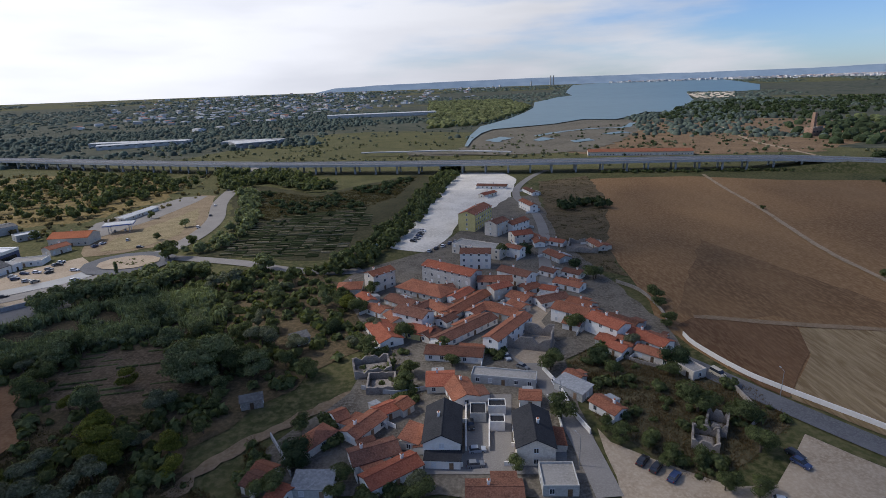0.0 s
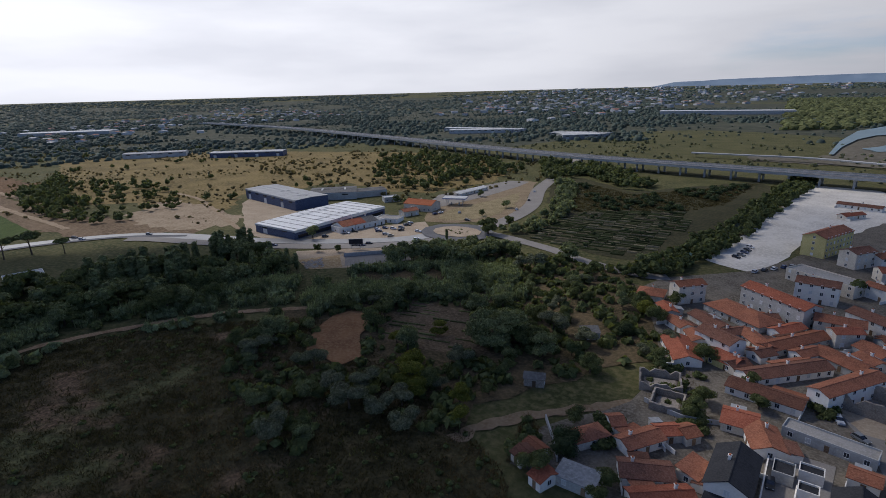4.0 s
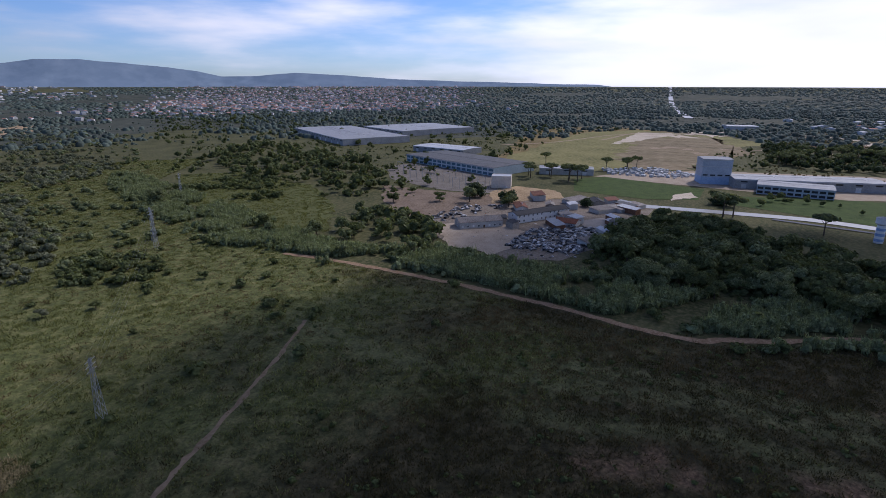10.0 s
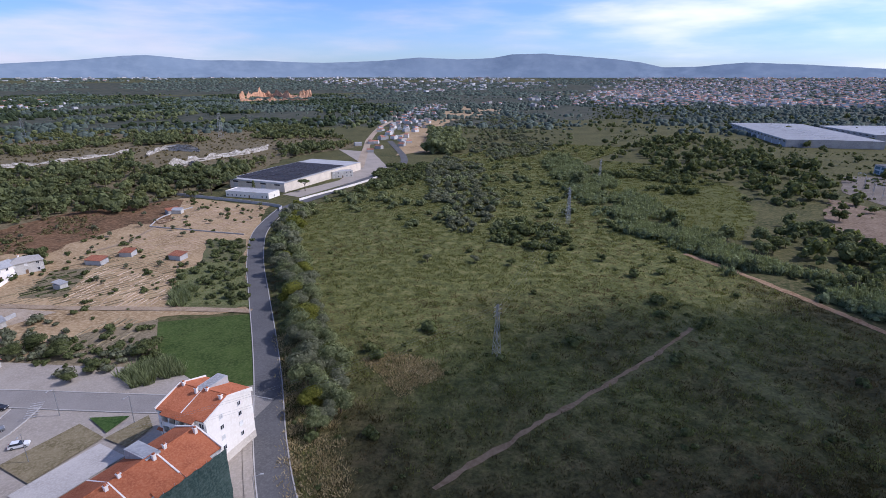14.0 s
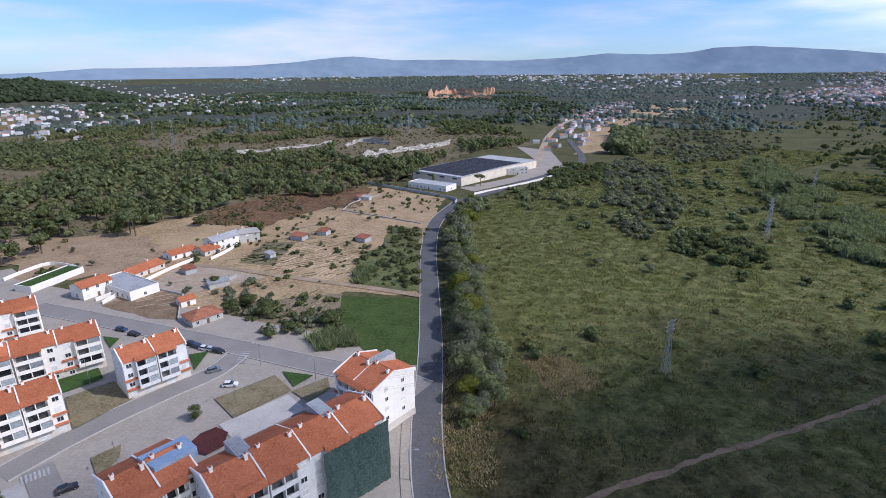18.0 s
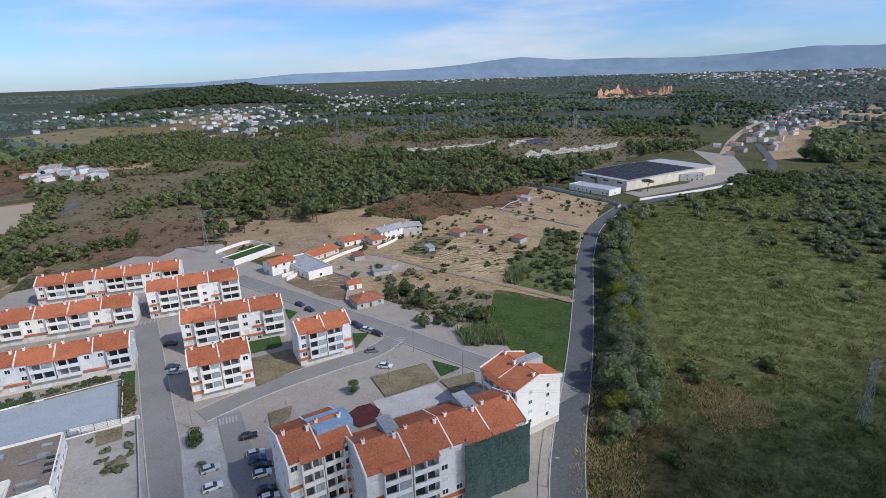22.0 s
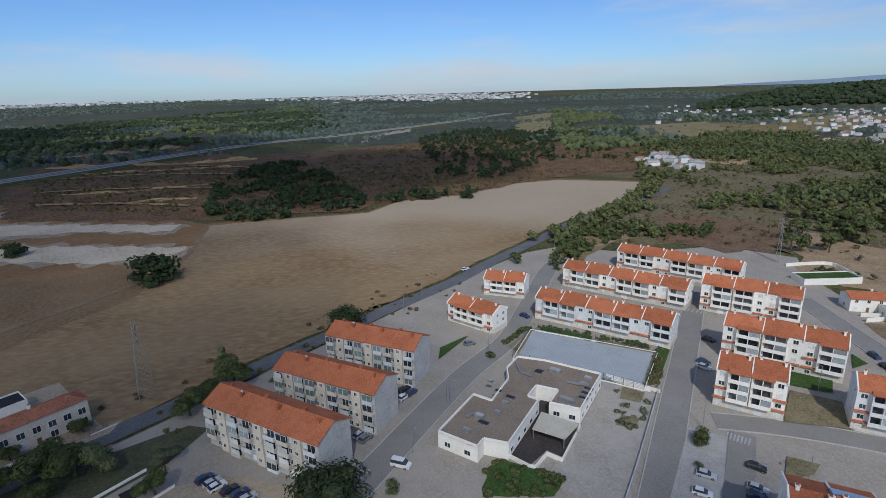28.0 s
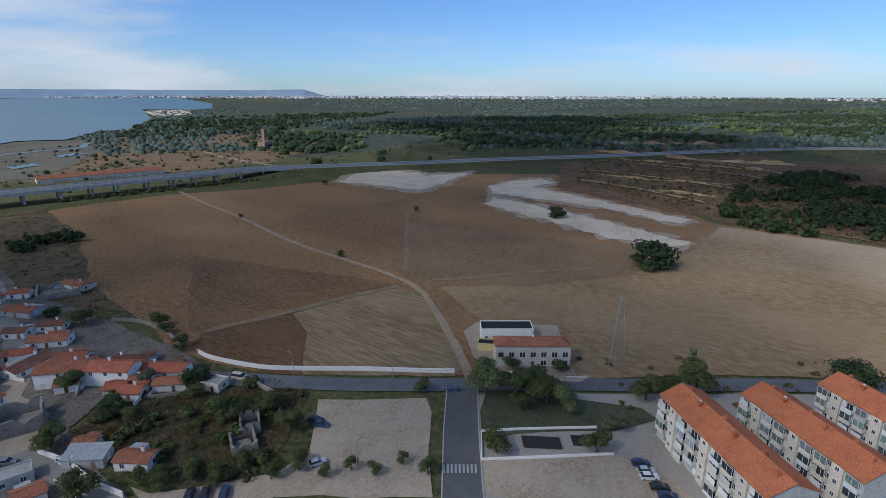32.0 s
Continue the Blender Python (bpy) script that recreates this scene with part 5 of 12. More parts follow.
def door(parent, x, y, z, turn, w=1.0, h=2.05, material=None):
    def make():
        s = Shape()
        s.box(-w / 2, w / 2, -0.05, 0.05, 0, h).box(-w / 2 + 0.12, w / 2 - 0.12, -0.08, -0.05, 0.2, h * 0.45).box(-w / 2 + 0.12, w / 2 - 0.12, -0.08, -0.05, h * 0.52, h - 0.15)
        return s.mesh("door", material or door_mat)
    return part("door", cached(("door", w, h, material.name if material else ""), make), None, parent, at=pose(x, y, z, 0, 0, turn))


def chimney(parent, x, y, z, h=1.6, w=0.7, wall=None):
    def make():
        s = Shape()
        s.box(-w / 2, w / 2, -w / 2, w / 2, -1.2, h)
        s.box(-w / 2 - 0.1, w / 2 + 0.1, -w / 2 - 0.1, w / 2 + 0.1, h, h + 0.12)
        s.box(-w / 2 + 0.1, w / 2 - 0.1, -w / 2 + 0.1, w / 2 - 0.1, h + 0.12, h + 0.4, 1)
        return s.mesh("chimney", wall or white_wall, tile_mat)
    return part("chimney", cached(("chimney", h, w, (wall or white_wall).name), make), None, parent, at=pose(x, y, z))


HOUSES = [0]


def house(x, y, turn, l, d=8.0, storeys=1, roof="gable", wall=None, cover=None, label="", h=None, rise=None, windows=True, category="house", name="house", group="village houses", win=(1.0, 1.2)):
    """A house with its long side along its own x axis; the front is at -y."""
    HOUSES[0] += 1
    rnd = random.Random(HOUSES[0] * 7 + 3)
    l = max(l, 3.5)
    wall, cover = wall or (white_wall, white_wall, cream_wall, white_wall, grey_wall)[HOUSES[0] % 5], cover or (redtile_mat, oldtile_mat, oldtile_mat, browntile_mat, oldtile_mat, browntile_mat, redtile_mat)[HOUSES[0] * 3 % 7]
    if group == "village houses":
        d *= 0.84
    h = h or (2.6 * storeys)
    rise = rise if rise is not None else d * 0.17
    # the front looks at the middle of the place
    back = (-x * math.sin(radians(turn)) * -1 + -y * math.cos(radians(turn))) > 0
    turn = turn + 180 if back else turn
    what = {white_wall: "whitewashed", cream_wall: "cream", grey_wall: "weathered grey", yellow_wall: "yellow", blue_wall: "blue", stone_mat: "rubble stone", steel_grey: "grey sheet-metal"}.get(wall, "painted")
    top = {tile_mat: "orange terracotta roof", oldtile_mat: "weathered red tile roof", browntile_mat: "dark brown tile roof", redtile_mat: "deep red tile roof", slate_mat: "dark slate roof", flat_roof: "flat gravel roof", steel_grey: "grey sheet roof", steel_white: "white sheet roof"}.get(cover, "roof")
    size = {1: "single-storey", 2: "two-storey", 3: "three-storey", 4: "four-storey"}.get(storeys, "tall")
    base = thing(name, None, label or f"{what} {size} {category} with {top}", category, group, at=pose(x, y, 0, 0, 0, turn))
    s = Shape()
    if roof == "gable":
        gable_wall(s, l, d, h, rise)
    else:
        s.box(-l / 2, l / 2, -d / 2, d / 2, -0.4, h)
    part("wall", s.mesh("wall", wall), None, base)
    s = Shape()
    if roof == "gable":
        gable_roof(s, l, d, h, rise)
    elif roof == "hip":
        hip_roof(s, l, d, h, max(rise, d * 0.2))
    elif roof == "flat":
        s.box(-l / 2 + 0.2, l / 2 - 0.2, -d / 2 + 0.2, d / 2 - 0.2, h + 0.004, h + 0.06)
        p = Shape()
        for a in ((-l / 2, l / 2, -d / 2, -d / 2 + 0.2), (-l / 2, l / 2, d / 2 - 0.2, d / 2), (-l / 2, -l / 2 + 0.2, -d / 2 + 0.2, d / 2 - 0.2), (l / 2 - 0.2, l / 2, -d / 2 + 0.2, d / 2 - 0.2)):
            p.box(*a, h + 0.004, h + 0.5)
        part("parapet", p.mesh("parapet", wall), None, base)
    elif roof == "shed":
        s.add([(-l / 2 - 0.3, -d / 2 - 0.3, h + 0.05), (l / 2 + 0.3, -d / 2 - 0.3, h + 0.05), (l / 2 + 0.3, d / 2 + 0.3, h + 0.9), (-l / 2 - 0.3, d / 2 + 0.3, h + 0.9), (-l / 2 - 0.3, -d / 2 - 0.3, h + 0.15), (l / 2 + 0.3, -d / 2 - 0.3, h + 0.15), (l / 2 + 0.3, d / 2 + 0.3, h + 1.0), (-l / 2 - 0.3, d / 2 + 0.3, h + 1.0)],
              [(3, 2, 1, 0), (4, 5, 6, 7), (0, 1, 5, 4), (1, 2, 6, 5), (2, 3, 7, 6), (3, 0, 4, 7)])
    part("roof", s.mesh("roof", cover), None, base)
    if roof in ("gable", "hip") and l > 6:
        chimney(base, (rnd.random() - 0.5) * l * 0.6, d * 0.12, h + rise * 0.75, 1.3, 0.6)
    if group == "village houses" and roof == "gable" and storeys < 3 and windows and l > 5:
        # lean-to and yard wall at the back
        w_, dd, hh_ = l * (0.3 + 0.25 * rnd.random()), 1.8 + 1.6 * rnd.random(), 2.1 + 0.3 * rnd.random()
        ax = (rnd.random() - 0.5) * (l - w_)
        part("annex", Shape().box(ax - w_ / 2, ax + w_ / 2, d / 2, d / 2 + dd, -0.3, hh_).mesh("annex", (grey_wall, wall)[rnd.random() < 0.6]), None, base)
        part("annex_roof", Shape().add([(ax - w_ / 2 - 0.15, d / 2, hh_ + 0.5), (ax + w_ / 2 + 0.15, d / 2, hh_ + 0.5), (ax + w_ / 2 + 0.15, d / 2 + dd + 0.2, hh_ + 0.03), (ax - w_ / 2 - 0.15, d / 2 + dd + 0.2, hh_ + 0.03), (ax - w_ / 2 - 0.15, d / 2, hh_ + 0.6), (ax + w_ / 2 + 0.15, d / 2, hh_ + 0.6), (ax + w_ / 2 + 0.15, d / 2 + dd + 0.2, hh_ + 0.13), (ax - w_ / 2 - 0.15, d / 2 + dd + 0.2, hh_ + 0.13)], [(0, 1, 2, 3), (7, 6, 5, 4), (0, 4, 5, 1), (1, 5, 6, 2), (2, 6, 7, 3), (3, 7, 4, 0)]).mesh("annex_roof", (oldtile_mat, steel_grey, browntile_mat)[HOUSES[0] % 3]), None, base)
        q_ = 1 if rnd.random() < 0.5 else -1
        part("yard_wall", Shape().box(q_ * l / 2 - 0.1, q_ * l / 2 + 0.1, -d / 2 - 3.0, -d / 2, -0.3, 1.5).mesh("yard_wall", white_wall), None, base)
    if windows:
        n = max(1, int(l / 3.4))
        for k in range(storeys):
            for i in range(n):
                px = -l / 2 + (i + 0.5) * l / n
                if k == 0 and i == n // 2:
                    door(base, px, -d / 2 - 0.02, 0.0, 0)
                else:
                    window(base, px, -d / 2, 1.55 + k * 2.9, 0, *win, rnd)
            for q in (-1, 1):
                window(base, q * l / 2, 0, 1.55 + k * 2.9, 90 * q, 1.0, 1.2, rnd)
        if storeys > 1:
            for i in range(n):
                window(base, -l / 2 + (i + 0.5) * l / n, d / 2, 1.55 + 2.9, 180, 1.0, 1.2, rnd)
    return base


def balcony(parent, x, y, z, w=3.4, d=1.1, solid=True, wall=None):
    wall = wall or white_wall

    def make():
        s = Shape()
        s.box(-w / 2, w / 2, -d, 0.0, -0.18, 0)
        if solid:
            s.box(-w / 2, w / 2, -d, -d + 0.1, 0, 0.95).box(-w / 2, -w / 2 + 0.1, -d + 0.1, 0, 0, 0.95).box(w / 2 - 0.1, w / 2, -d + 0.1, 0, 0, 0.95)
        else:
            s.box(-w / 2, w / 2, -d, -d + 0.05, 0.9, 0.96, 1)
            for i in range(13):
                px = -w / 2 + 0.03 + i * (w - 0.06) / 12
                s.box(px - 0.02, px + 0.02, -d, -d + 0.04, 0, 0.9, 1)
        return s.mesh("balcony", wall, metal_mat)
    return part("balcony", cached(("balcony", w, d, solid, wall.name), make), None, parent, at=pose(x, y, z))


def glazing(parent, x, y, z, w=2.6, h=2.2, turn=0, pane=None):
    """A wide glazed door with its frame."""
    def frame_mesh():
        s = Shape()
        s.box(-w / 2, w / 2, -0.06, 0.04, h - 0.08, h).box(-w / 2, -w / 2 + 0.07, -0.06, 0.04, 0, h - 0.08).box(w / 2 - 0.07, w / 2, -0.06, 0.04, 0, h - 0.08).box(-0.04, 0.04, -0.06, 0.04, 0, h - 0.08)
        return s.mesh("balcony_door", frame_mat)
    ob = part("balcony_door", cached(("gframe", w, h), frame_mesh), None, parent, at=pose(x, y, z, 0, 0, turn))
    pane = pane or glass_mat
    part("pane", cached(("gpane", w, h, pane.name), lambda: Shape().box(-w / 2 + 0.07, w / 2 - 0.07, -0.03, 0.03, 0.05, h - 0.08).mesh("pane", pane)), None, ob)
    return ob


BLOCKS = [0]


def row_block(x, y, turn, l, d, eave=8.8, storeys=3, units=3, label="", group="white apartment blocks", rise=2.3, attic=False):
    """A white block of terraced flats: tiled roofs between parapet walls, deep balcony bays, tiled strips, chimneys."""
    BLOCKS[0] += 1
    rnd = random.Random(BLOCKS[0] * 13)
    base = thing("apartment_block", None, label or f"white {('three', 'four', 'five')[storeys - 3]}-storey apartment block with orange tile roofs and balconies", "apartment block", group, at=pose(x, y, 0, 0, 0, turn))
    u, sh = l / units, eave / storeys
    wall = (white_wall, pale_wall, white_wall, white_wall)[BLOCKS[0] % 4]
    part("wall", gable_wall(Shape(), l, d, eave, rise).mesh("wall", wall), None, base)
    part("plinth", Shape().box(-l / 2 - 0.06, l / 2 + 0.06, -d / 2 - 0.06, d / 2 + 0.06, -0.4, sh * 0.86).mesh("plinth", ivory_wall), None, base, "beige rendered ground floor")
    bw = min(6.4, u * 0.6)
    tiles = tile_mat

    def bay():
        s = Shape()
        s.box(-bw / 2, bw / 2, -1.3, 0, -0.1, 0.1).box(-bw / 2 + 0.1, bw / 2 - 0.1, -1.3, -1.18, 0.1, 1.0)
        for q in (-1, 0, 1):
            s.box(q * bw / 2 - 0.1, q * bw / 2 + 0.1, -1.34, 0, -0.1, sh - 0.1)
        return s.mesh("balcony", wall)

    def strip(w, deep):
        return Shape().add([(-w, -deep, 0), (w, -deep, 0), (w, 0, deep * 0.5), (-w, 0, deep * 0.5), (-w, -deep, 0.12), (w, -deep, 0.12), (w, 0, deep * 0.5 + 0.12), (-w, 0, deep * 0.5 + 0.12)], [(3, 2, 1, 0), (4, 5, 6, 7), (0, 1, 5, 4), (1, 2, 6, 5), (2, 3, 7, 6), (3, 0, 4, 7)]).mesh("tiled_strip", tiles)

    for i in range(units):
        cx = -l / 2 + (i + 0.5) * u
        lift = (0.0, 0.3, 0.12)[i % 3]
        part("roof", gable_roof(Shape(), u - 0.3, d, eave + lift, rise, 0.35, 0.18, side=0.0).mesh("roof", tiles), None, base, at=pose(cx, 0, 0))
        if attic and i % 2 == 0:
            part("roof_terrace", Shape().box(-1.5, 1.5, -0.6, d / 2 - 0.4, eave - 0.1, eave + rise + 0.35).box(-1.2, 1.2, -0.3, d / 2 - 0.7, eave + rise + 0.354, eave + rise + 0.42, 1).mesh("roof_terrace", concrete_mat, steel_grey), None, base, "grey flat roof terrace", at=pose(cx + u * 0.42, 0, 0))
        for q, yy in ((-0.3, -d * 0.02), (0.38, -d * 0.09)):
            chimney(base, cx + q * u, yy, eave + rise * 0.85, 1.3, 0.6)
        side = 1 if i % 2 else -1
        bx, wx = cx - side * u * 0.17, cx + side * u * 0.32
        part("tiled_strip", cached(("strip", round(bw, 1), tiles.name), lambda: strip(bw / 2 + 0.2, 1.5)), None, base, at=pose(bx, -d / 2, eave - 0.15))
        for k in range(storeys):
            z = k * sh
            if k == 0:
                part("garage_door", cached("garage", lambda: Shape().box(-1.2, 1.2, -0.06, 0.04, 0, 2.0).box(-1.2, 1.2, -0.09, -0.06, 0.7, 0.76).box(-1.2, 1.2, -0.09, -0.06, 1.4, 1.46).mesh("garage_door", shutter_mat)), None, base, at=pose(bx, -d / 2 - 0.06, 0.05))
                window(base, wx, -d / 2 - 0.05, z + 1.6, 0, 1.2, 1.0, rnd, 0.5)
            else:
                part("balcony", cached(("bay", round(bw, 2), round(sh, 2), wall.name), bay), None, base, at=pose(bx, -d / 2, z))
                glazing(base, bx, -d / 2, z + 0.12, bw - 0.9, 2.2, 0, (glass_mat, curtain_mat)[rnd.random() < 0.45])
                if rnd.random() < 0.4:
                    part("balcony_glass", cached(("bglass", round(bw, 1), round(sh, 1)), lambda: Shape().box(0.12, bw / 2 - 0.15, -1.26, -1.2, 1.07, sh - 0.25).mesh("balcony_glass", hazy_glass)), None, base, "pale glazed balcony front", at=pose(bx, -d / 2, z))
                window(base, wx, -d / 2, z + 1.55, 0, 1.3, 1.15, rnd, 0.55)
                if i in (0, units - 1) and k < storeys - 1 or k == 1:
                    part("tiled_strip", cached(("strip", 3.0, tiles.name), lambda: strip(min(2.0, u * 0.2), 0.6)), None, base, at=pose(wx, -d / 2, z + 0.02))
            window(base, cx, d / 2, z + 1.6, 180, 1.2, 1.2, rnd)
    for i in range(units + 1):
        w, hh = Shape(), 0.42
        w.add([(-0.15, -d / 2 - 0.45, eave - 0.5), (0.15, -d / 2 - 0.45, eave - 0.5), (0.15, 0, eave + rise), (-0.15, 0, eave + rise), (0.15, d / 2 + 0.45, eave - 0.5), (-0.15, d / 2 + 0.45, eave - 0.5),
               (-0.15, -d / 2 - 0.45, eave + hh), (0.15, -d / 2 - 0.45, eave + hh), (0.15, 0, eave + rise + hh), (-0.15, 0, eave + rise + hh), (0.15, d / 2 + 0.45, eave + hh), (-0.15, d / 2 + 0.45, eave + hh)],
              [(0, 1, 7, 6), (1, 2, 8, 7), (2, 4, 10, 8), (4, 5, 11, 10), (5, 3, 9, 11), (3, 0, 6, 9), (6, 7, 8, 9), (9, 8, 10, 11), (3, 2, 1, 0), (5, 4, 2, 3)])
        part("party_wall", cached(("party", d, eave, rise), lambda: w.mesh("party_wall", white_wall)), None, base, at=pose(-l / 2 + i * u, 0, 0))
    for q in (-1, 1):
        for k in range(1, storeys):
            for yy in (-d * 0.2, d * 0.2):
                window(base, q * l / 2, yy, k * sh + 1.6, 90 * q, 0.9, 1.0, rnd, 0.4)
    return base


def old_block(x, y, turn, l, d, eave=12.0, label="", units=3):
    """An older four-storey slab with glazed verandas between concrete piers."""
    BLOCKS[0] += 1
    rnd = random.Random(BLOCKS[0] * 17)
    base = thing("apartment_block", None, label or "weathered grey four-storey apartment block with orange tile roof", "apartment block", "old apartment blocks", at=pose(x, y, 0, 0, 0, turn))
    rise = 2.4
    part("wall", gable_wall(Shape(), l, d, eave, rise).mesh("wall", grey_wall), None, base)
    r = Shape()
    gable_roof(r, l, d, eave, rise, 0.55, 0.2, side=0.25)
    part("roof", r.mesh("roof", tile_mat), None, base)
    u, sh = l / units, eave / 4
    for i in range(units):
        cx = -l / 2 + (i + 0.5) * u
        for q in (-0.22, 0.25):
            chimney(base, cx + q * u, d * (0.05 if q < 0 else -0.12), eave + rise * 0.8, 1.0, 0.8, tile_mat)
        # projecting stair bay and piers
        part("stair_bay", cached(("bay", u, eave), lambda: Shape().box(-1.3, 1.3, -0.5, 0, 0, eave - 0.25).mesh("stair_bay", cream_wall)), None, base, at=pose(cx, -d / 2, 0))
        for k in range(4):
            z = k * sh
            for q in (-1, 1):
                bx = cx + q * u * 0.33
                if k or q > 0:
                    balcony(base, bx, -d / 2, z + 0.12, u * 0.27, 1.0, wall=(grey_wall, pale_wall, ivory_wall, cream_wall)[int(rnd.random() * 4)])
                    roll = rnd.random()
                    if roll < 0.6:
                        pane_ = (glass_mat, hazy_glass, curtain_mat, green_glass)[int(rnd.random() * 4)]
                        part("veranda_glazing", cached(("ver", u, sh, pane_.name), lambda: Shape().box(-u * 0.13, u * 0.13, -0.98, -0.92, 0.95, sh - 0.25).mesh("veranda_glazing", pane_)), None, base, at=pose(bx, -d / 2, z + 0.12))
                        part("veranda_frame", cached(("verf", u, sh), lambda: Shape().box(-u * 0.135, u * 0.135, -1.0, -0.96, sh - 0.35, sh - 0.25).box(-0.05, 0.05, -1.0, -0.96, 0.95, sh - 0.3).box(-u * 0.135, -u * 0.135 + 0.1, -1.0, -0.96, 0.95, sh - 0.3).box(u * 0.135 - 0.1, u * 0.135, -1.0, -0.96, 0.95, sh - 0.3).mesh("veranda_frame", frame_mat)), None, base, at=pose(bx, -d / 2, z + 0.12))
                    elif roll < 0.8:
                        part("awning", cached(("awn", u), lambda: Shape().box(-u * 0.12, u * 0.12, -0.94, -0.9, 0.9, 2.3).mesh("awning", shutter_mat)), None, base, at=pose(bx, -d / 2, z + 0.12))
                    glazing(base, bx, -d / 2, z + 0.14, u * 0.2, 2.1)
                window(base, cx + q * u * 0.15 + q * 0.6, -d / 2, z + 1.6, 0, 1.0, 1.2, rnd)
            window(base, cx, -d / 2 - 0.5, z + 1.9, 0, 0.8, 0.9, rnd, 0.0)
            for q in (-0.3, 0.1, 0.36):
                window(base, cx + q * u, d / 2, z + 1.6, 180, 1.2, 1.2, rnd)
    part("tv_dish", cached("dish", lambda: Shape().tube((0, 0, 0), (0, 0, 1.4), 0.03, 0.03, 6).tube((0, -0.1, 1.4), (0, -0.25, 1.5), 0.1, 0.45, 12).mesh("tv_dish", steel_white)), None, base, at=pose(-l * 0.25, -d * 0.1, eave + rise * 0.75))
    return base


# ---- plants: leaf masses as many small blades ----


def ico(level):
    bm = bmesh.new()
    bmesh.ops.create_icosphere(bm, subdivisions=level, radius=1.0)
    bmesh.ops.triangulate(bm, faces=bm.faces[:])
    v = np.array([p.co for p in bm.verts])
    f = np.array([[q.index for q in t.verts] for t in bm.faces])
    bm.free()
    return v, f


ICO1, ICO2 = ico(1), ico(2)


def leaf_mass(rs, lobes, leaves, size, core=ICO1, keep=0.8):
    """lobes: rows of x, y, z, rx, rz. A core of rough lumps with leaf blades over it."""
    V, F, k = [], [], 0
    lobes = np.asarray(lobes, float)
    for x, y, z, r, h in lobes:
        v = core[0] * (1 + (rs.rand(len(core[0]), 1) - 0.5) * 0.5) * keep * np.array([r, r, h]) + (x, y, z)
        V.append(v)
        F.append(core[1] + k)
        k += len(v)
    n = leaves
    which = rs.choice(len(lobes), n, p=(lobes[:, 3] ** 2) / (lobes[:, 3] ** 2).sum())
    d = rs.randn(n, 3)
    d[:, 2] = np.abs(d[:, 2]) * 0.9 - 0.25 * rs.rand(n)
    d /= np.linalg.norm(d, axis=1)[:, None]
    c = lobes[which, :3] + d * lobes[which][:, [3, 3, 4]] * (0.8 + 0.35 * rs.rand(n, 1))
    a = np.cross(d, rs.randn(n, 3))
    a /= np.linalg.norm(a, axis=1)[:, None] + 1e-9
    b = np.cross(d, a) + d * 0.7 * (rs.rand(n, 1) - 0.2)
    s = size * (0.6 + 0.8 * rs.rand(n, 1))
    quad = np.stack([c - a * s * 0.5, c - b * s * 0.7, c + a * s * 0.5, c + b * s * 0.7], 1).reshape(-1, 3)
    i = np.arange(n) * 4 + k
    V.append(quad)
    F.append(np.stack([np.stack([i, i + 1, i + 2], 1), np.stack([i, i + 2, i + 3], 1)], 1).reshape(-1, 3))
    return np.vstack(V), np.vstack(F)


def lobed(rs, n, spread, z0, z1, r0, r1):
    out = []
    for i in range(n):
        a = rs.rand() * 6.283
        q = spread * math.sqrt(rs.rand())
        out.append((q * math.cos(a), q * math.sin(a), z0 + (z1 - z0) * rs.rand(), r0 + (r1 - r0) * rs.rand(), (r0 + (r1 - r0) * rs.rand()) * 0.85))
    return out


def tuft(rs, n, height, spread, lean=0.5, width=0.16):
    """A clump of upright blades."""
    a = rs.rand(n) * 6.283
    base = np.column_stack([np.cos(a), np.sin(a), np.zeros(n)]) * spread * np.sqrt(rs.rand(n, 1))
    h = height * (0.6 + 0.5 * rs.rand(n, 1))
    tip = base + np.column_stack([np.cos(a), np.sin(a), np.zeros(n)]) * lean * h * rs.rand(n, 1) + np.array([0, 0, 1.0]) * h
    b = rs.rand(n) * 6.283
    side = np.column_stack([np.cos(b), np.sin(b), np.zeros(n)]) * width
    v = np.stack([base - side, base + side, tip], 1).reshape(-1, 3)
    return v, np.arange(3 * n).reshape(-1, 3)


_rs = np.random.RandomState(5)
MID_TREES = [leaf_mass(_rs, lobed(_rs, 5, 0.5, 0.3, 0.85, 0.28, 0.45), 110, 0.26) for _ in range(6)]
COPSE = [leaf_mass(_rs, lobed(_rs, 3, 0.3, 0.35, 0.85, 0.28, 0.42), 34, 0.26) for _ in range(6)]
BUSHES = [leaf_mass(_rs, lobed(_rs, 3, 0.45, 0.25, 0.5, 0.35, 0.5), 70, 0.22) for _ in range(5)]
TUFTS = [tuft(_rs, 13, 0.55, 0.85, 1.2, 0.11) for _ in range(8)]
CANES = [tuft(_rs, 30, 1.0, 0.4, 0.6, 0.07) for _ in range(5)]
PLUMES = []
for _ in range(6):
    # leafy cane clumps with slim plumes that stand out of the top
    (_v, _f), (_w, _g) = leaf_mass(_rs, lobed(_rs, 3, 0.26, 0.2, 0.62, 0.22, 0.32), 64, 0.15, keep=0.75), tuft(_rs, 18, 1.05, 0.4, 0.4, 0.06)
    PLUMES.append((np.vstack([_v, _w]), np.vstack([_f, _g + len(_v)])))


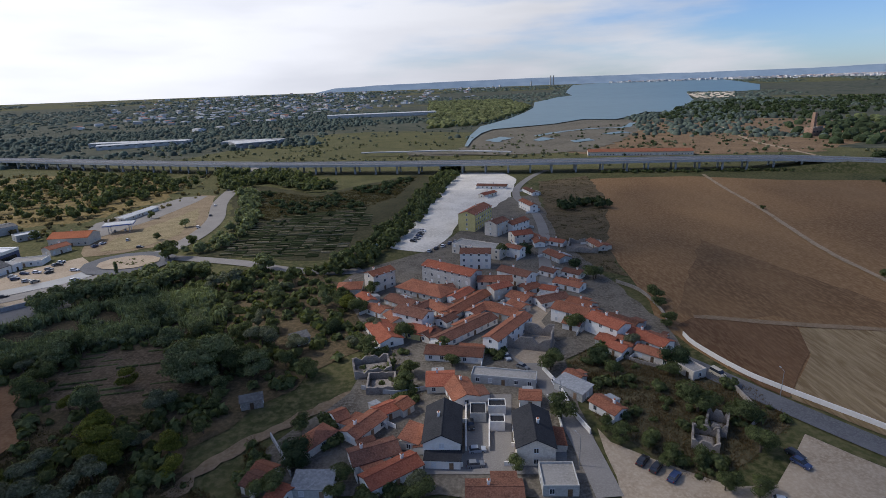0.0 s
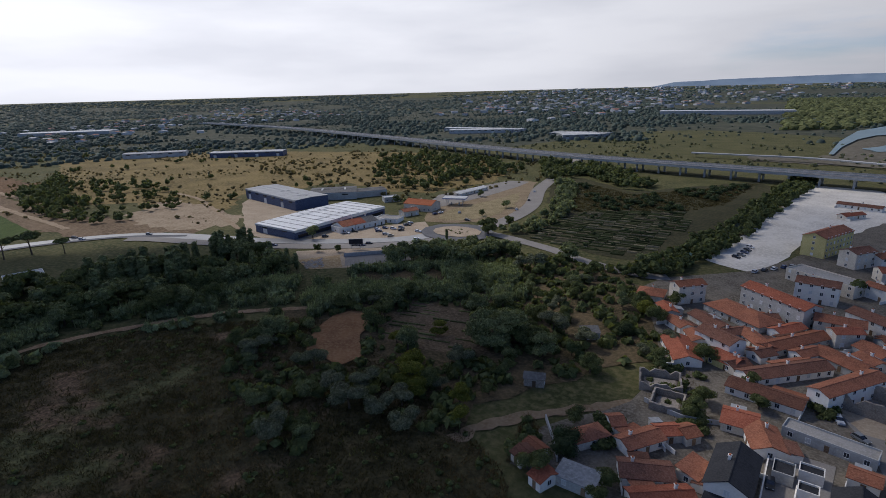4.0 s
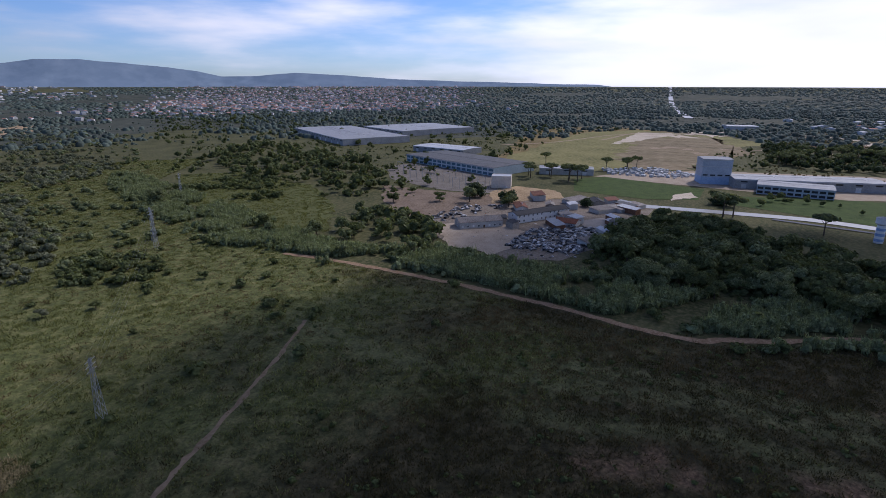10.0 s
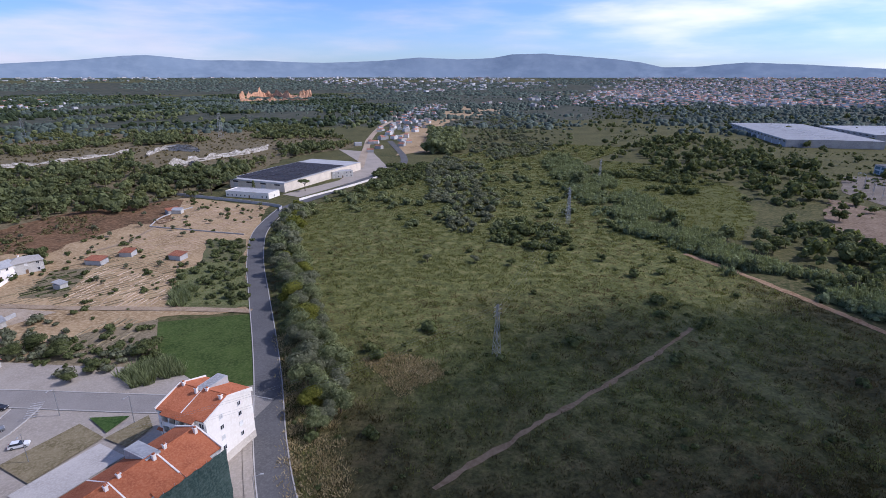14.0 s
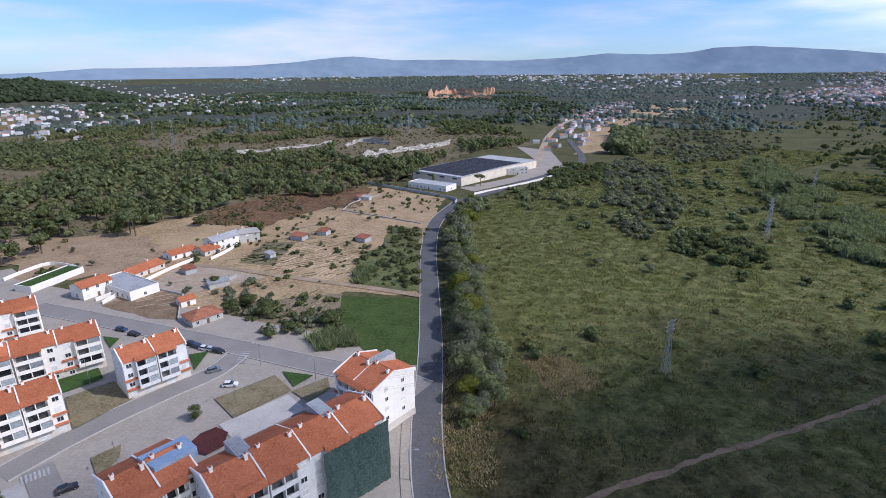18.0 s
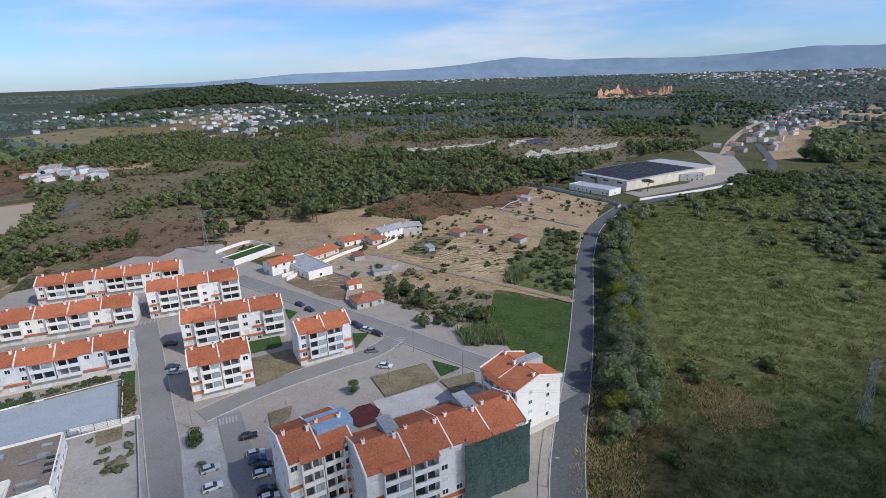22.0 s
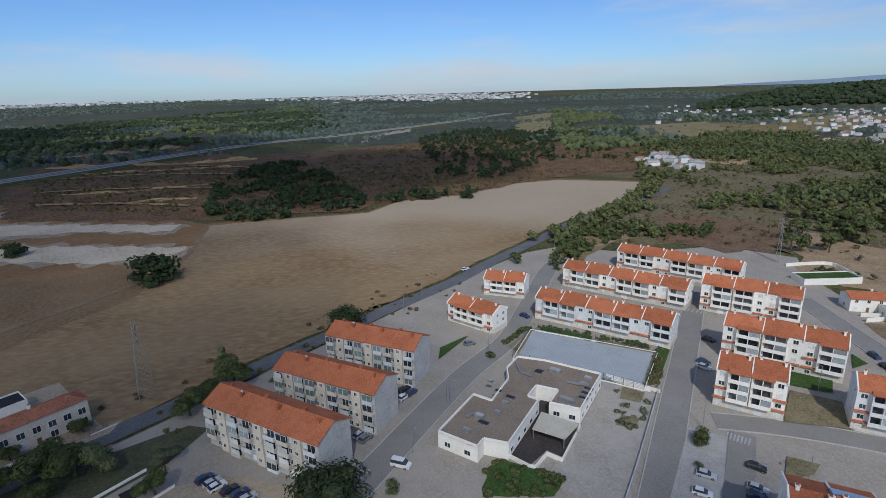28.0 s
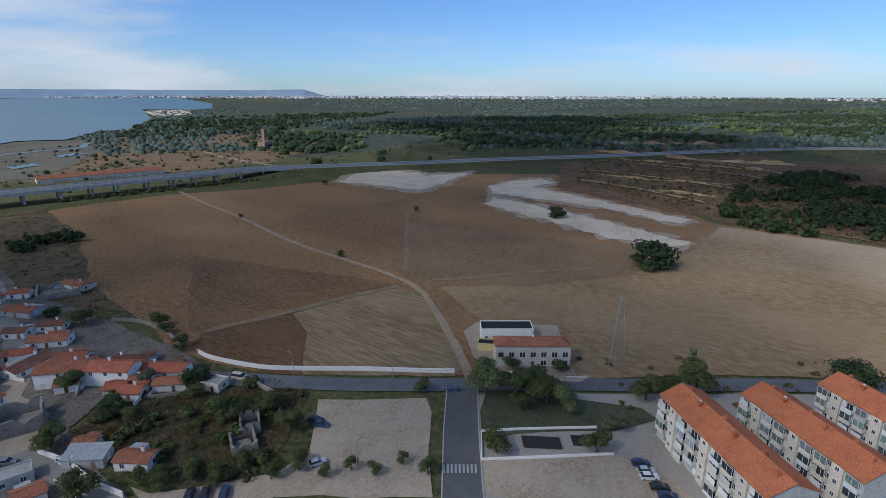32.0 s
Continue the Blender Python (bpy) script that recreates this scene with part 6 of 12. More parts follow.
def spread(name, pts, kit, size, material, label, category, seed=1, flat=1.0, lift=0.0, smooth=False):
    """Joins many plants at the given places into one mesh."""
    rs = np.random.RandomState(seed)
    V, F, k = [], [], 0
    kind = rs.randint(len(kit), size=len(pts))
    s = np.asarray(size[0] + (size[1] - size[0]) * rs.rand(len(pts)) ** 1.3)
    a = rs.rand(len(pts)) * 6.283
    z = ground_z(pts[:, 0], pts[:, 1]) + lift
    for q, (v, f) in enumerate(kit):
        m = kind == q
        if not m.any():
            continue
        c, sn, sc = np.cos(a[m])[:, None], np.sin(a[m])[:, None], s[m][:, None]
        hs = sc * flat * (0.85 + 0.3 * rs.rand(m.sum(), 1))
        x = (v[:, 0] * c - v[:, 1] * sn) * sc + pts[m, 0][:, None]
        y = (v[:, 0] * sn + v[:, 1] * c) * sc + pts[m, 1][:, None]
        zz = v[:, 2] * hs + z[m][:, None]
        V.append(np.stack([x, y, zz], 2).reshape(-1, 3))
        F.append((f[None] + (np.arange(m.sum()) * len(v))[:, None, None] + k).reshape(-1, 3))
        k += m.sum() * len(v)
    if not V:
        return None
    return thing(name, mesh_of(name, np.vstack(V), np.vstack(F), material, smooth), label, category, kind="stuff")


def fill(poly, n, seed, avoid=(), lines=(), clump=0.0):
    """n random places inside a polygon, outside others and away from lines; clump: share that gathers in thickets."""
    rs = np.random.RandomState(seed)
    p = np.array(poly, float)
    lo, hi = p.min(0), p.max(0)
    out = np.zeros((0, 2))
    tries = 0
    while len(out) < n and tries < 40:
        tries += 1
        q = lo + (hi - lo) * rs.rand(max(200, n), 2)
        if clump:
            f = np.sin(q[:, 0] * 0.045 + 1.3 * np.sin(q[:, 1] * 0.031)) * np.sin(q[:, 1] * 0.052 + 1.7 * np.sin(q[:, 0] * 0.027)) + 0.5 * np.sin(q[:, 0] * 0.13 + q[:, 1] * 0.09)
            q = q[f > (clump * 2 - 1) * 0.8 * rs.rand(len(q))]
        q = q[inside(q, p)]
        for av in avoid:
            q = q[~inside(q, av)]
        for ln, dist in lines:
            q = q[~near_line(q, ln, dist)]
        out = np.vstack([out, q])
    return out[:n]


def leaf_surface(name, dark, mid, light, glow=0.32):
    """Leaves: a rough surface that lets part of the light through."""
    m = surface(name, dark, mid, light, 7, 0.7, rough=0.75, bump=0, island=0.35, spec=0.1)
    n, l = m.node_tree.nodes, m.node_tree.links
    b = n["Principled BSDF"]
    thin, mix = n.new("ShaderNodeBsdfTranslucent"), n.new("ShaderNodeMixShader")
    warm = n.new("ShaderNodeMix")
    warm.data_type, warm.blend_type = "RGBA", "MULTIPLY"
    warm.inputs["Factor"].default_value = 1.0
    warm.inputs[7].default_value = (1.45, 1.4, 0.8, 1)
    l.new(b.inputs["Base Color"].links[0].from_socket, warm.inputs[6])
    l.new(warm.outputs[2], thin.inputs["Color"])
    mix.inputs[0].default_value = glow
    l.new(b.outputs[0], mix.inputs[1])
    l.new(thin.outputs[0], mix.inputs[2])
    l.new(mix.outputs[0], n["Material Output"].inputs["Surface"])
    return m


oak_mat = leaf_surface("oak_leaves", (0.056, 0.0717, 0.0269), (0.0986, 0.118, 0.0448), (0.148, 0.164, 0.0694))
holm_mat = leaf_surface("holm_oak_leaves", (0.0279, 0.0435, 0.0201), (0.0497, 0.0714, 0.0327), (0.0807, 0.102, 0.0497))
willow_mat = leaf_surface("willow_leaves", (0.095, 0.115, 0.05), (0.155, 0.178, 0.082), (0.225, 0.245, 0.125))
pine_mat = leaf_surface("pine_needles", (0.0853, 0.0992, 0.0384), (0.147, 0.164, 0.0649), (0.22, 0.228, 0.0992))
needle_mat = leaf_surface("dark_needles", (0.0691, 0.0859, 0.0373), (0.118, 0.139, 0.0594), (0.173, 0.19, 0.0884))
olive_mat = leaf_surface("olive_leaves", (0.09, 0.1, 0.058), (0.14, 0.15, 0.09), (0.2, 0.21, 0.135))
cane_mat = leaf_surface("cane_leaves", (0.12, 0.145, 0.07), (0.185, 0.215, 0.108), (0.262, 0.292, 0.155))
sedge_mat = leaf_surface("sedge_blades", (0.085, 0.095, 0.03), (0.14, 0.15, 0.05), (0.2, 0.197, 0.08))
bogsedge_mat = leaf_surface("bog_blades", (0.039, 0.0377, 0.0156), (0.0676, 0.0585, 0.026), (0.104, 0.0806, 0.0403))
straw_mat = leaf_surface("straw_blades", (0.075, 0.052, 0.026), (0.12, 0.083, 0.042), (0.17, 0.125, 0.068))
heather_mat = leaf_surface("heather_scrub", (0.083, 0.071, 0.033), (0.147, 0.122, 0.059), (0.212, 0.179, 0.094))
dry_mat = leaf_surface("dry_blades", (0.26, 0.205, 0.115), (0.38, 0.305, 0.18), (0.5, 0.42, 0.27))
yellow_mat = leaf_surface("yellowing_leaves", (0.08, 0.09, 0.015), (0.14, 0.15, 0.025), (0.19, 0.19, 0.04))
bark_mat = surface("bark", (0.06, 0.045, 0.03), (0.11, 0.085, 0.06), (0.15, 0.12, 0.09), 1.0, 0.15, bump=0.8)


def tree_kit(kind, seed, share=1.0):
    """Trunk and crown meshes of a tree about 1 high; they are scaled at placing."""
    rs = np.random.RandomState(seed)
    s = Shape()
    if kind == "poplar":
        lob = [(0, 0, 0.15 + 0.14 * i, 0.13 - 0.012 * abs(i - 2), 0.13) for i in range(6)]
        v, f = leaf_mass(rs, lob, int(1500 * share), 0.033 / math.sqrt(share), ICO1, 0.62)
        s.tube((0, 0, -0.02), (0, 0, 0.6), 0.022, 0.01)
        mat = willow_mat
    elif kind == "pine":
        lob = [(0.3 * math.cos(i * 1.26 + rs.rand()), 0.3 * math.sin(i * 1.26 + rs.rand()), 0.78 + 0.1 * rs.rand(), 0.2, 0.13) for i in range(5)] + [(0, 0, 0.88, 0.25, 0.13)]
        v, f = leaf_mass(rs, lob, int(1800 * share), 0.04 / math.sqrt(share), ICO1, 0.7)
        s.tube((0, 0, -0.02), (0.03, 0.01, 0.75), 0.035, 0.02)
        for i in range(4):
            s.tube((0.02, 0.01, 0.5 + 0.05 * i), (0.25 * math.cos(i * 1.6), 0.25 * math.sin(i * 1.6), 0.76), 0.012, 0.006, 5)
        mat = needle_mat
    else:
        n = {"oak": 8, "willow": 9, "street": 6, "olive": 5, "yellow": 7, "round": 16}[kind]
        lob = lobed(rs, n, 0.3, 0.28, 0.76, 0.17, 0.27) if kind != "round" else lobed(rs, n, 0.34, 0.1, 0.66, 0.2, 0.28)
        v, f = leaf_mass(rs, lob, int((2700 if kind != "street" else 1300) * share), 0.037 / math.sqrt(share), ICO1, 0.62)
        s.tube((0, 0, -0.02), (0.02, 0.02, 0.34), 0.035, 0.024)
        for x, y, z, r, h in lob[:5]:
            s.tube((0.02, 0.02, 0.33), (x * 0.8, y * 0.8, z), 0.016, 0.006, 5)
        mat = {"oak": oak_mat, "willow": willow_mat, "street": oak_mat, "olive": olive_mat, "yellow": yellow_mat, "round": holm_mat}[kind]
    return s.mesh("trunk", bark_mat), mesh_of("crown", v, f, mat)


KITS = {(k, i): tree_kit(k, 11 * i + len(k)) for k in ("oak", "willow", "poplar", "pine", "street", "olive", "yellow", "round") for i in range(3)}
FAR_KITS = {k: tree_kit(k[0], 11 * k[1] + len(k[0]) + 1, 0.2) for k in KITS}
TREE_LABELS = {"oak": "dark green broad-leaved tree with a rounded crown", "willow": "grey-green willow with a loose uneven crown", "poplar": "tall slender poplar with upright branches", "pine": "umbrella pine with a flat dark crown", "street": "small round street tree in the paving", "olive": "low silvery olive tree on dry soil", "round": "big dark oak with a dense crown down to the ground", "yellow": "tree with yellowing autumn leaves"}
TREES = []


def tree(x, y, height, kind="oak", wide=1.0, group="trees"):
    """Notes a tree; plant_trees() builds them all."""
    TREES.append((float(x), float(y), height, kind, wide, group))


def plant_trees(most=285):
    """The trees closest to the middle of the place become things, the rest are joined into woods."""
    rows = sorted(TREES, key=lambda q: math.hypot(q[0], q[1]))
    for i, (x, y, height, kind, wide, group) in enumerate(rows[:most]):
        rs = random.Random(i)
        trunk, crown = KITS[(kind, i % 3)]
        z = float(ground_z(np.array(x), np.array(y)))
        w = height * wide
        base = thing("tree", None, TREE_LABELS[kind], "tree", group, at=pose(x, y, z, 0, 0, rs.random() * 360) @ Matrix.Diagonal((w, w, height, 1)))
        part("trunk", trunk, None, base)
        part("crown", crown, None, base)
    for kind, label in TREE_LABELS.items():
        rest = [q for q in rows[most:] if q[3] == kind]
        if not rest:
            continue
        for which in (0, 1):
            arrays = []
            for j in range(3):
                me = FAR_KITS[(kind, j)][which]
                me.calc_loop_triangles()
                v = np.zeros(len(me.vertices) * 3, np.float32)
                me.vertices.foreach_get("co", v)
                f = np.zeros(len(me.loop_triangles) * 3, np.int32)
                me.loop_triangles.foreach_get("vertices", f)
                arrays.append((v.reshape(-1, 3), f.reshape(-1, 3)))
            V, F, k = [], [], 0
            for i, (x, y, height, _, wide, _) in enumerate(rest):
                v, f = arrays[i % 3]
                a, w = i * 2.4, height * wide
                c, s_ = math.cos(a) * w, math.sin(a) * w
                V.append(np.column_stack([v[:, 0] * c - v[:, 1] * s_ + x, v[:, 0] * s_ + v[:, 1] * c + y, v[:, 2] * height + float(ground_z(np.array(x), np.array(y)))]))
                F.append(f + k)
                k += len(v)
            nm = (kind + "_trunks", kind + "_wood")[which]
            thing(nm, mesh_of(nm, np.vstack(V), np.vstack(F), KITS[(kind, 0)][which].materials[0]), "trunks of the more distant trees" if which == 0 else "group of more distant " + label, "trees", kind="stuff")

row_block(32.0, -90.0, -135.5, 35.8, 13.0, 15, 5, units=4, label="long white five-storey block with orange roof sections", attic=True)
row_block(19.5, -119.2, 140.0, 14.3, 14.0, 13.5, 5, units=2, label="white five-storey corner block with orange roof", attic=True)
row_block(56.7, -80.9, -130.4, 13.6, 13.0, 15, 5, units=2, label="white five-storey block with orange roof and blue terrace")
thing("roof_deck", Shape().extrude([(58.7, -82.0), (52.9, -88.5), (48.8, -85.1), (53.8, -79.1)], 15.5, 17.6).mesh("roof_deck", surface("blue_deck", (0.2, 0.28, 0.4), (0.27, 0.36, 0.48), (0.32, 0.41, 0.52), 3, 0.4, bump=0.1)), "pale blue roof terrace between the tiled slopes", "roof terrace")
# streets of the quarter
LIFT = [0.3]
for nm, pts, wd, lb in (("road_centre", [(75.0, -60.3), (86.3, -70.4), (105.0, -87.0), (131.8, -111.2), (164.0, -140.0), (185.8, -159.8)], 7.5, "asphalt street between the blocks"),
                        ("road_slope", [(93.3, 4.8), (103.2, -4.7)] + [(141.5, -39.8), (161.9, -62.7), (189.4, -82.4), (226.4, -107.9), (244.1, -124.9)], 8, "asphalt street beside the old blocks"),
                        ("road_cross", [(101.2, -96.9), (95.8, -107.5), (88.7, -118.6), (79.7, -130.4), (71.2, -140.8), (68.2, -151.0)], 7, "asphalt street through the quarter"),
                        ("road_garden", [(161.9, -188.8), (122.7, -175.1), (74.5, -157.7), (53.3, -149.5), (34.0, -142.2), (18.1, -138.0), (7.5, -131.5)], 8, "asphalt street along the gardens"),
                        ("road_lot", [(94.6, -99.7), (84.6, -90.0), (74.8, -80.2), (64.4, -69.6)], 6, "asphalt lane of the car park")):
    LIFT.append(LIFT[-1] + 0.008)
    ribbon(nm, pts, wd, LIFT[-1], street_mat, lb, "road")
    if nm != "road_lot":
        for q in (-1, 1):
            ribbon("kerb", pts, 0.3, LIFT[-1] + 0.12, kerb_mat, "pale stone kerb", "kerb", thick=0.25, offset=q * (wd / 2 + 0.15))
for q in (-1, 1):
    ribbon("kerb", EAST_ROAD[:9], 0.3, 0.45, kerb_mat, "pale stone kerb", "kerb", thick=0.3, offset=q * 3.85)
ribbon("pavement_marsh", EAST_ROAD[:4], 2.2, 0.4, paving_mat, "concrete footway along the road", "pavement", thick=0.2, offset=5.2)
for q in (-1, 1):
    ribbon("kerb", CROSS_ROAD, 0.3, 0.45, kerb_mat, "pale stone kerb", "kerb", thick=0.3, offset=q * 4.6)
# lawns and beds
dry_plot = surface("dry_plot", (0.12, 0.1, 0.05), (0.2, 0.165, 0.095), (0.26, 0.22, 0.14), 5, 0.7, bump=0.5)
for s_, lb, m_ in (([(116.2, -137.2), (108.3, -143.7), (102.6, -137.1), (109.6, -129.6)], "mown lawn between the blocks", lawn_mat), ([(107.2, -127.2), (98.5, -135.5), (87.8, -127.0), (95.5, -113.2)], "dry grass plot", dry_plot), ([(83.6, -151.1), (78.1, -152.9), (77.5, -141.4)], "mown lawn between the blocks", lawn_mat), ([(119.0, -163.6), (112.5, -162.2), (111.6, -155.3)], "mown lawn between the blocks", lawn_mat), ([(50.7, -140.7), (40.8, -138.4), (44.9, -132.4)], "triangular lawn bed", lawn_mat), ([(65.2, -126.5), (52.3, -138.6), (45.0, -130.6), (56.6, -117.9)], "dry grass plot", dry_plot), ([(44.8, -130.1), (36.3, -137.3), (34.3, -131.3), (39.1, -125.0)], "dry grass plot", dry_plot), ([(162.6, -38.2), (168.1, -48.3), (168.5, -50.2), (154.6, -35.6)], "lawn by the old blocks", lawn_mat), ([(141.7, -108.9), (138.2, -110.7), (121.3, -94.4), (122.7, -90.9)], "planted bed beside the court", lawn_mat), ([(84.3, -102.7), (79.9, -107.5), (77.5, -102.9), (78.1, -95.6)], "dry grass plot", dry_plot)):
    zone("lawn", s_, 0.24, m_, lb, "lawn")
zone("car_park", [(100.8, -88.7), (94.6, -95.0), (65.8, -68.4), (73.6, -61.5)], 0.1, surface("car_park_concrete", (0.3, 0.28, 0.26), (0.38, 0.36, 0.33), (0.42, 0.4, 0.37), 5, 0.5, bump=0.1), "light concrete car park", "car park")
zone("school_yard", [(127.9, -80.8), (116.5, -90.3), (81.4, -59.3), (83.1, -52.8), (92.5, -44.7), (112.5, -66.2)], 0.12, surface("dusty_yard", (0.28, 0.25, 0.212), (0.35, 0.318, 0.275), (0.4, 0.365, 0.32), 9, 0.6, bump=0.1), "dusty pale school yard", "yard")
zone("play_circle", [(63.4, -108.1), (62.4, -111.6), (59.6, -114.1), (55.7, -112.1), (54.7, -106.8), (57.6, -103.6), (60.7, -104.6)], 0.22, surface("maroon_rubber", (0.06, 0.02, 0.02), (0.09, 0.03, 0.028), (0.11, 0.045, 0.04), 4, 0.4), "maroon rubber play circle", "playground")

# sports court with its fence
COURT = [(165.5, -73.5), (138.0, -104.3), (120.5, -88.0), (148.1, -60.6)]
zone("court_floor", COURT, 0.2, surface("court_coating", (0.29, 0.315, 0.325), (0.34, 0.365, 0.375), (0.38, 0.4, 0.41), 7, 0.6, rough=0.6, bump=0.05), "pale blue-grey sports court", "court")


def fence(points, label, height=3.0, gap=3.0, closed=True, material=None, plinth=0.3):
    base = thing("fence", None, label, "fence")
    p = [Vector((*q, 0)) for q in points]
    runs = list(zip(p, p[1:] + p[:1])) if closed else list(zip(p, p[1:]))
    post = Shape().tube((0, 0, 0), (0, 0, height), 0.06, 0.06, 6).mesh("post", material or net_mat)
    for a, b in runs:
        n = max(1, round((b - a).length / gap))
        for i in range(n):
            part("post", post, None, base, at=Matrix.Translation(a + (b - a) * i / n))
        s = Shape()
        for z in np.linspace(plinth + 0.1, height, 7):
            s.bar(a + Vector((0, 0, z)), b + Vector((0, 0, z)), 0.02)
        part("wire", s.mesh("wire", material or net_mat), None, base)
        d = (b - a).normalized()
        w = Vector((-d.y, d.x, 0)) * 0.12
        v = [a + w, a - w, b - w, b + w]
        part("plinth", Shape().extrude([(q.x, q.y) for q in v], 0, plinth + 0.3).mesh("plinth", white_wall), None, base)
    return base


fence([(167, -73.5), (138, -106), (119, -88), (148.1, -59)], "green wire fence round the sports court on a white plinth")
s = Shape()
c = [Vector((*q, 0.5)) for q in COURT]
ins = lambda i: c[i].lerp(c[(i + 2) % 4], 0.06)
for i in range(4):
    s.bar(ins(i), ins((i + 1) % 4), 0.06)
s.bar(ins(0).lerp(ins(1), 0.5), ins(3).lerp(ins(2), 0.5), 0.06)
thing("court_lines", s.mesh("court_lines", paint_mat), "white painted court lines", "road marking", kind="structure")


def flat_building(name, outline, h, label, wall, cover, parapet=0.6, category="school", extra=None):
    """A flat-roofed building over an outline, with a parapet round its roof."""
    p = [Vector((*q, 0)) for q in outline]
    area = sum(a.x * b.y - b.x * a.y for a, b in zip(p, p[1:] + p[:1]))
    if area < 0:
        p.reverse()
    c = sum(p, Vector()) / len(p)
    base = thing(name, None, label, category, at=Matrix.Translation(c))
    q = [(v - c) for v in p]
    part("wall", Shape().extrude([(v.x, v.y) for v in q], -0.3, h).mesh("wall", wall), None, base)
    bm = bmesh.new()
    bm.faces.new([bm.verts.new((v.x, v.y, h + 0.02)) for v in q])
    part("roof", bm, cover, base)
    s = Shape()
    for a, b in zip(q, q[1:] + q[:1]):
        d = (b - a).normalized()
        w = Vector((-d.y, d.x, 0)) * 0.3
        a2, b2 = a - d * 0.0, b + d * 0.0
        s.extrude([(v.x, v.y) for v in (a2, b2, b2 + w, a2 + w)], h - 0.2, h + parapet)
    part("parapet", s.mesh("parapet", wall), None, base)
    k = 0
    for a, b in zip(q, q[1:] + q[:1]):
        if (b - a).length > 7:
            n = int((b - a).length / 4)
            d = (b - a).normalized()
            for i in range(n):
                m = a + (b - a) * (i + 0.5) / n
                window(base, m.x + d.y * 0.02, m.y - d.x * 0.02, 1.9, math.degrees(math.atan2(d.y, d.x)), 1.6, 1.2, random, 0.2)
    return base, c


tan_roof = surface("tan_gravel_roof", (0.17, 0.135, 0.1), (0.225, 0.18, 0.138), (0.27, 0.222, 0.175), 7, 0.5, bump=0.2)
canvas_mat = surface("beige_canopy_sheet", (0.4, 0.36, 0.28), (0.47, 0.43, 0.345), (0.52, 0.48, 0.395), 4, 0.5, bump=0.1)
school, sc = flat_building("school_building", [(111.3, -24.9), (125.0, -38.4), (120.6, -42.1), (129.9, -50.4), (135.9, -52.2), (141.6, -58.0), (136.9, -65.1), (124.4, -77.3), (109.7, -62.7), (115.0, -56.3), (119.9, -61.2), (123.8, -56.6), (119.7, -52.4), (117.2, -54.5), (101.8, -39.8), (105.2, -34.8), (102.8, -32.4)], 4.4, "low white school with flat gravel roof and courtyard", white_wall, tan_roof)
for i, (x, y, w_, d_, h_) in enumerate(((129.8, -65.2, 3.4, 1.6, 0.9), (130.2, -45.2, 1.6, 0.9, 0.5), (118.6, -45.3, 1.8, 1.2, 0.4), (115.0, -41.9, 1.8, 1.2, 0.4), (113.8, -36.5, 2.5, 1.5, 1.2), (114.6, -61.3, 4.0, 1.2, 1.0), (120.8, -69.6, 2.4, 1.2, 0.6), (123.3, -72.4, 2.4, 1.2, 0.6), (109.6, -31.8, 2.0, 1.0, 0.8))):
    s = Shape().box(-w_ / 2, w_ / 2, -d_ / 2, d_ / 2, 0, h_).box(-w_ / 2 + 0.2, w_ / 2 - 0.2, -d_ / 2 + 0.15, d_ / 2 - 0.15, h_, h_ + 0.15, 1)
    part("roof_unit", s.mesh("roof_unit", metal_mat, steel_grey), None, school, at=Matrix.Translation(Vector((x, y, 4.42)) - sc) @ pose(0, 0, 0, 0, 0, 40))
for pts_ in ([(114.9, -33.2), (115.6, -35.6), (113.6, -36.7)], [(137.5, -55.9), (131.9, -55.0), (128.6, -57.4)], [(123.0, -65.5), (120.8, -68.0), (119.5, -70.4)], [(114.0, -58.8), (112.4, -59.9), (111.7, -62.2)]):
    s = Shape()
    for a_, b_ in zip(pts_, pts_[1:]):
        s.bar(Vector((*a_, 4.95)) - sc, Vector((*b_, 4.95)) - sc, 0.28)
    part("air_duct", s.mesh("air_duct", metal_mat), None, school, "bent sheet-metal air duct")
thing("canopy_roof", Shape().extrude([(107.3, -48.2), (101.3, -54.1), (105.7, -60.2), (113.4, -53.4)], 3.2, 3.5).mesh("canopy_roof", canvas_mat), "tan canopy over the school courtyard", "canopy")
for x, y in [(107.3, -48.5), (101.7, -54.1), (105.8, -59.8), (112.9, -53.6)]:
    thing("canopy_post", Shape().tube((0, 0, 0), (0, 0, 3.2), 0.12, 0.12).mesh("canopy_post", metal_mat), "grey steel post under the canopy", "post", "canopy posts", at=pose(x, y, 0.0))
zone("school_court", [(103.8, -40.6), (122.7, -57.2), (124.5, -63.3), (111.4, -63.9), (98.9, -52.3), (102.2, -49.9), (98.5, -44.2)], 0.19, surface("dark_paving", (0.04, 0.035, 0.033), (0.06, 0.05, 0.047), (0.08, 0.07, 0.065), 4, 0.5), "dark rubber paving of the courtyard", "yard")

# walls along the roads
def wall_line(points, label, h=1.6, w=0.3, material=None, name="boundary_wall"):
    ribbon(name, points, w, h, material or white_wall, label, "wall", thick=h + 0.3, step=4.0, kind="")


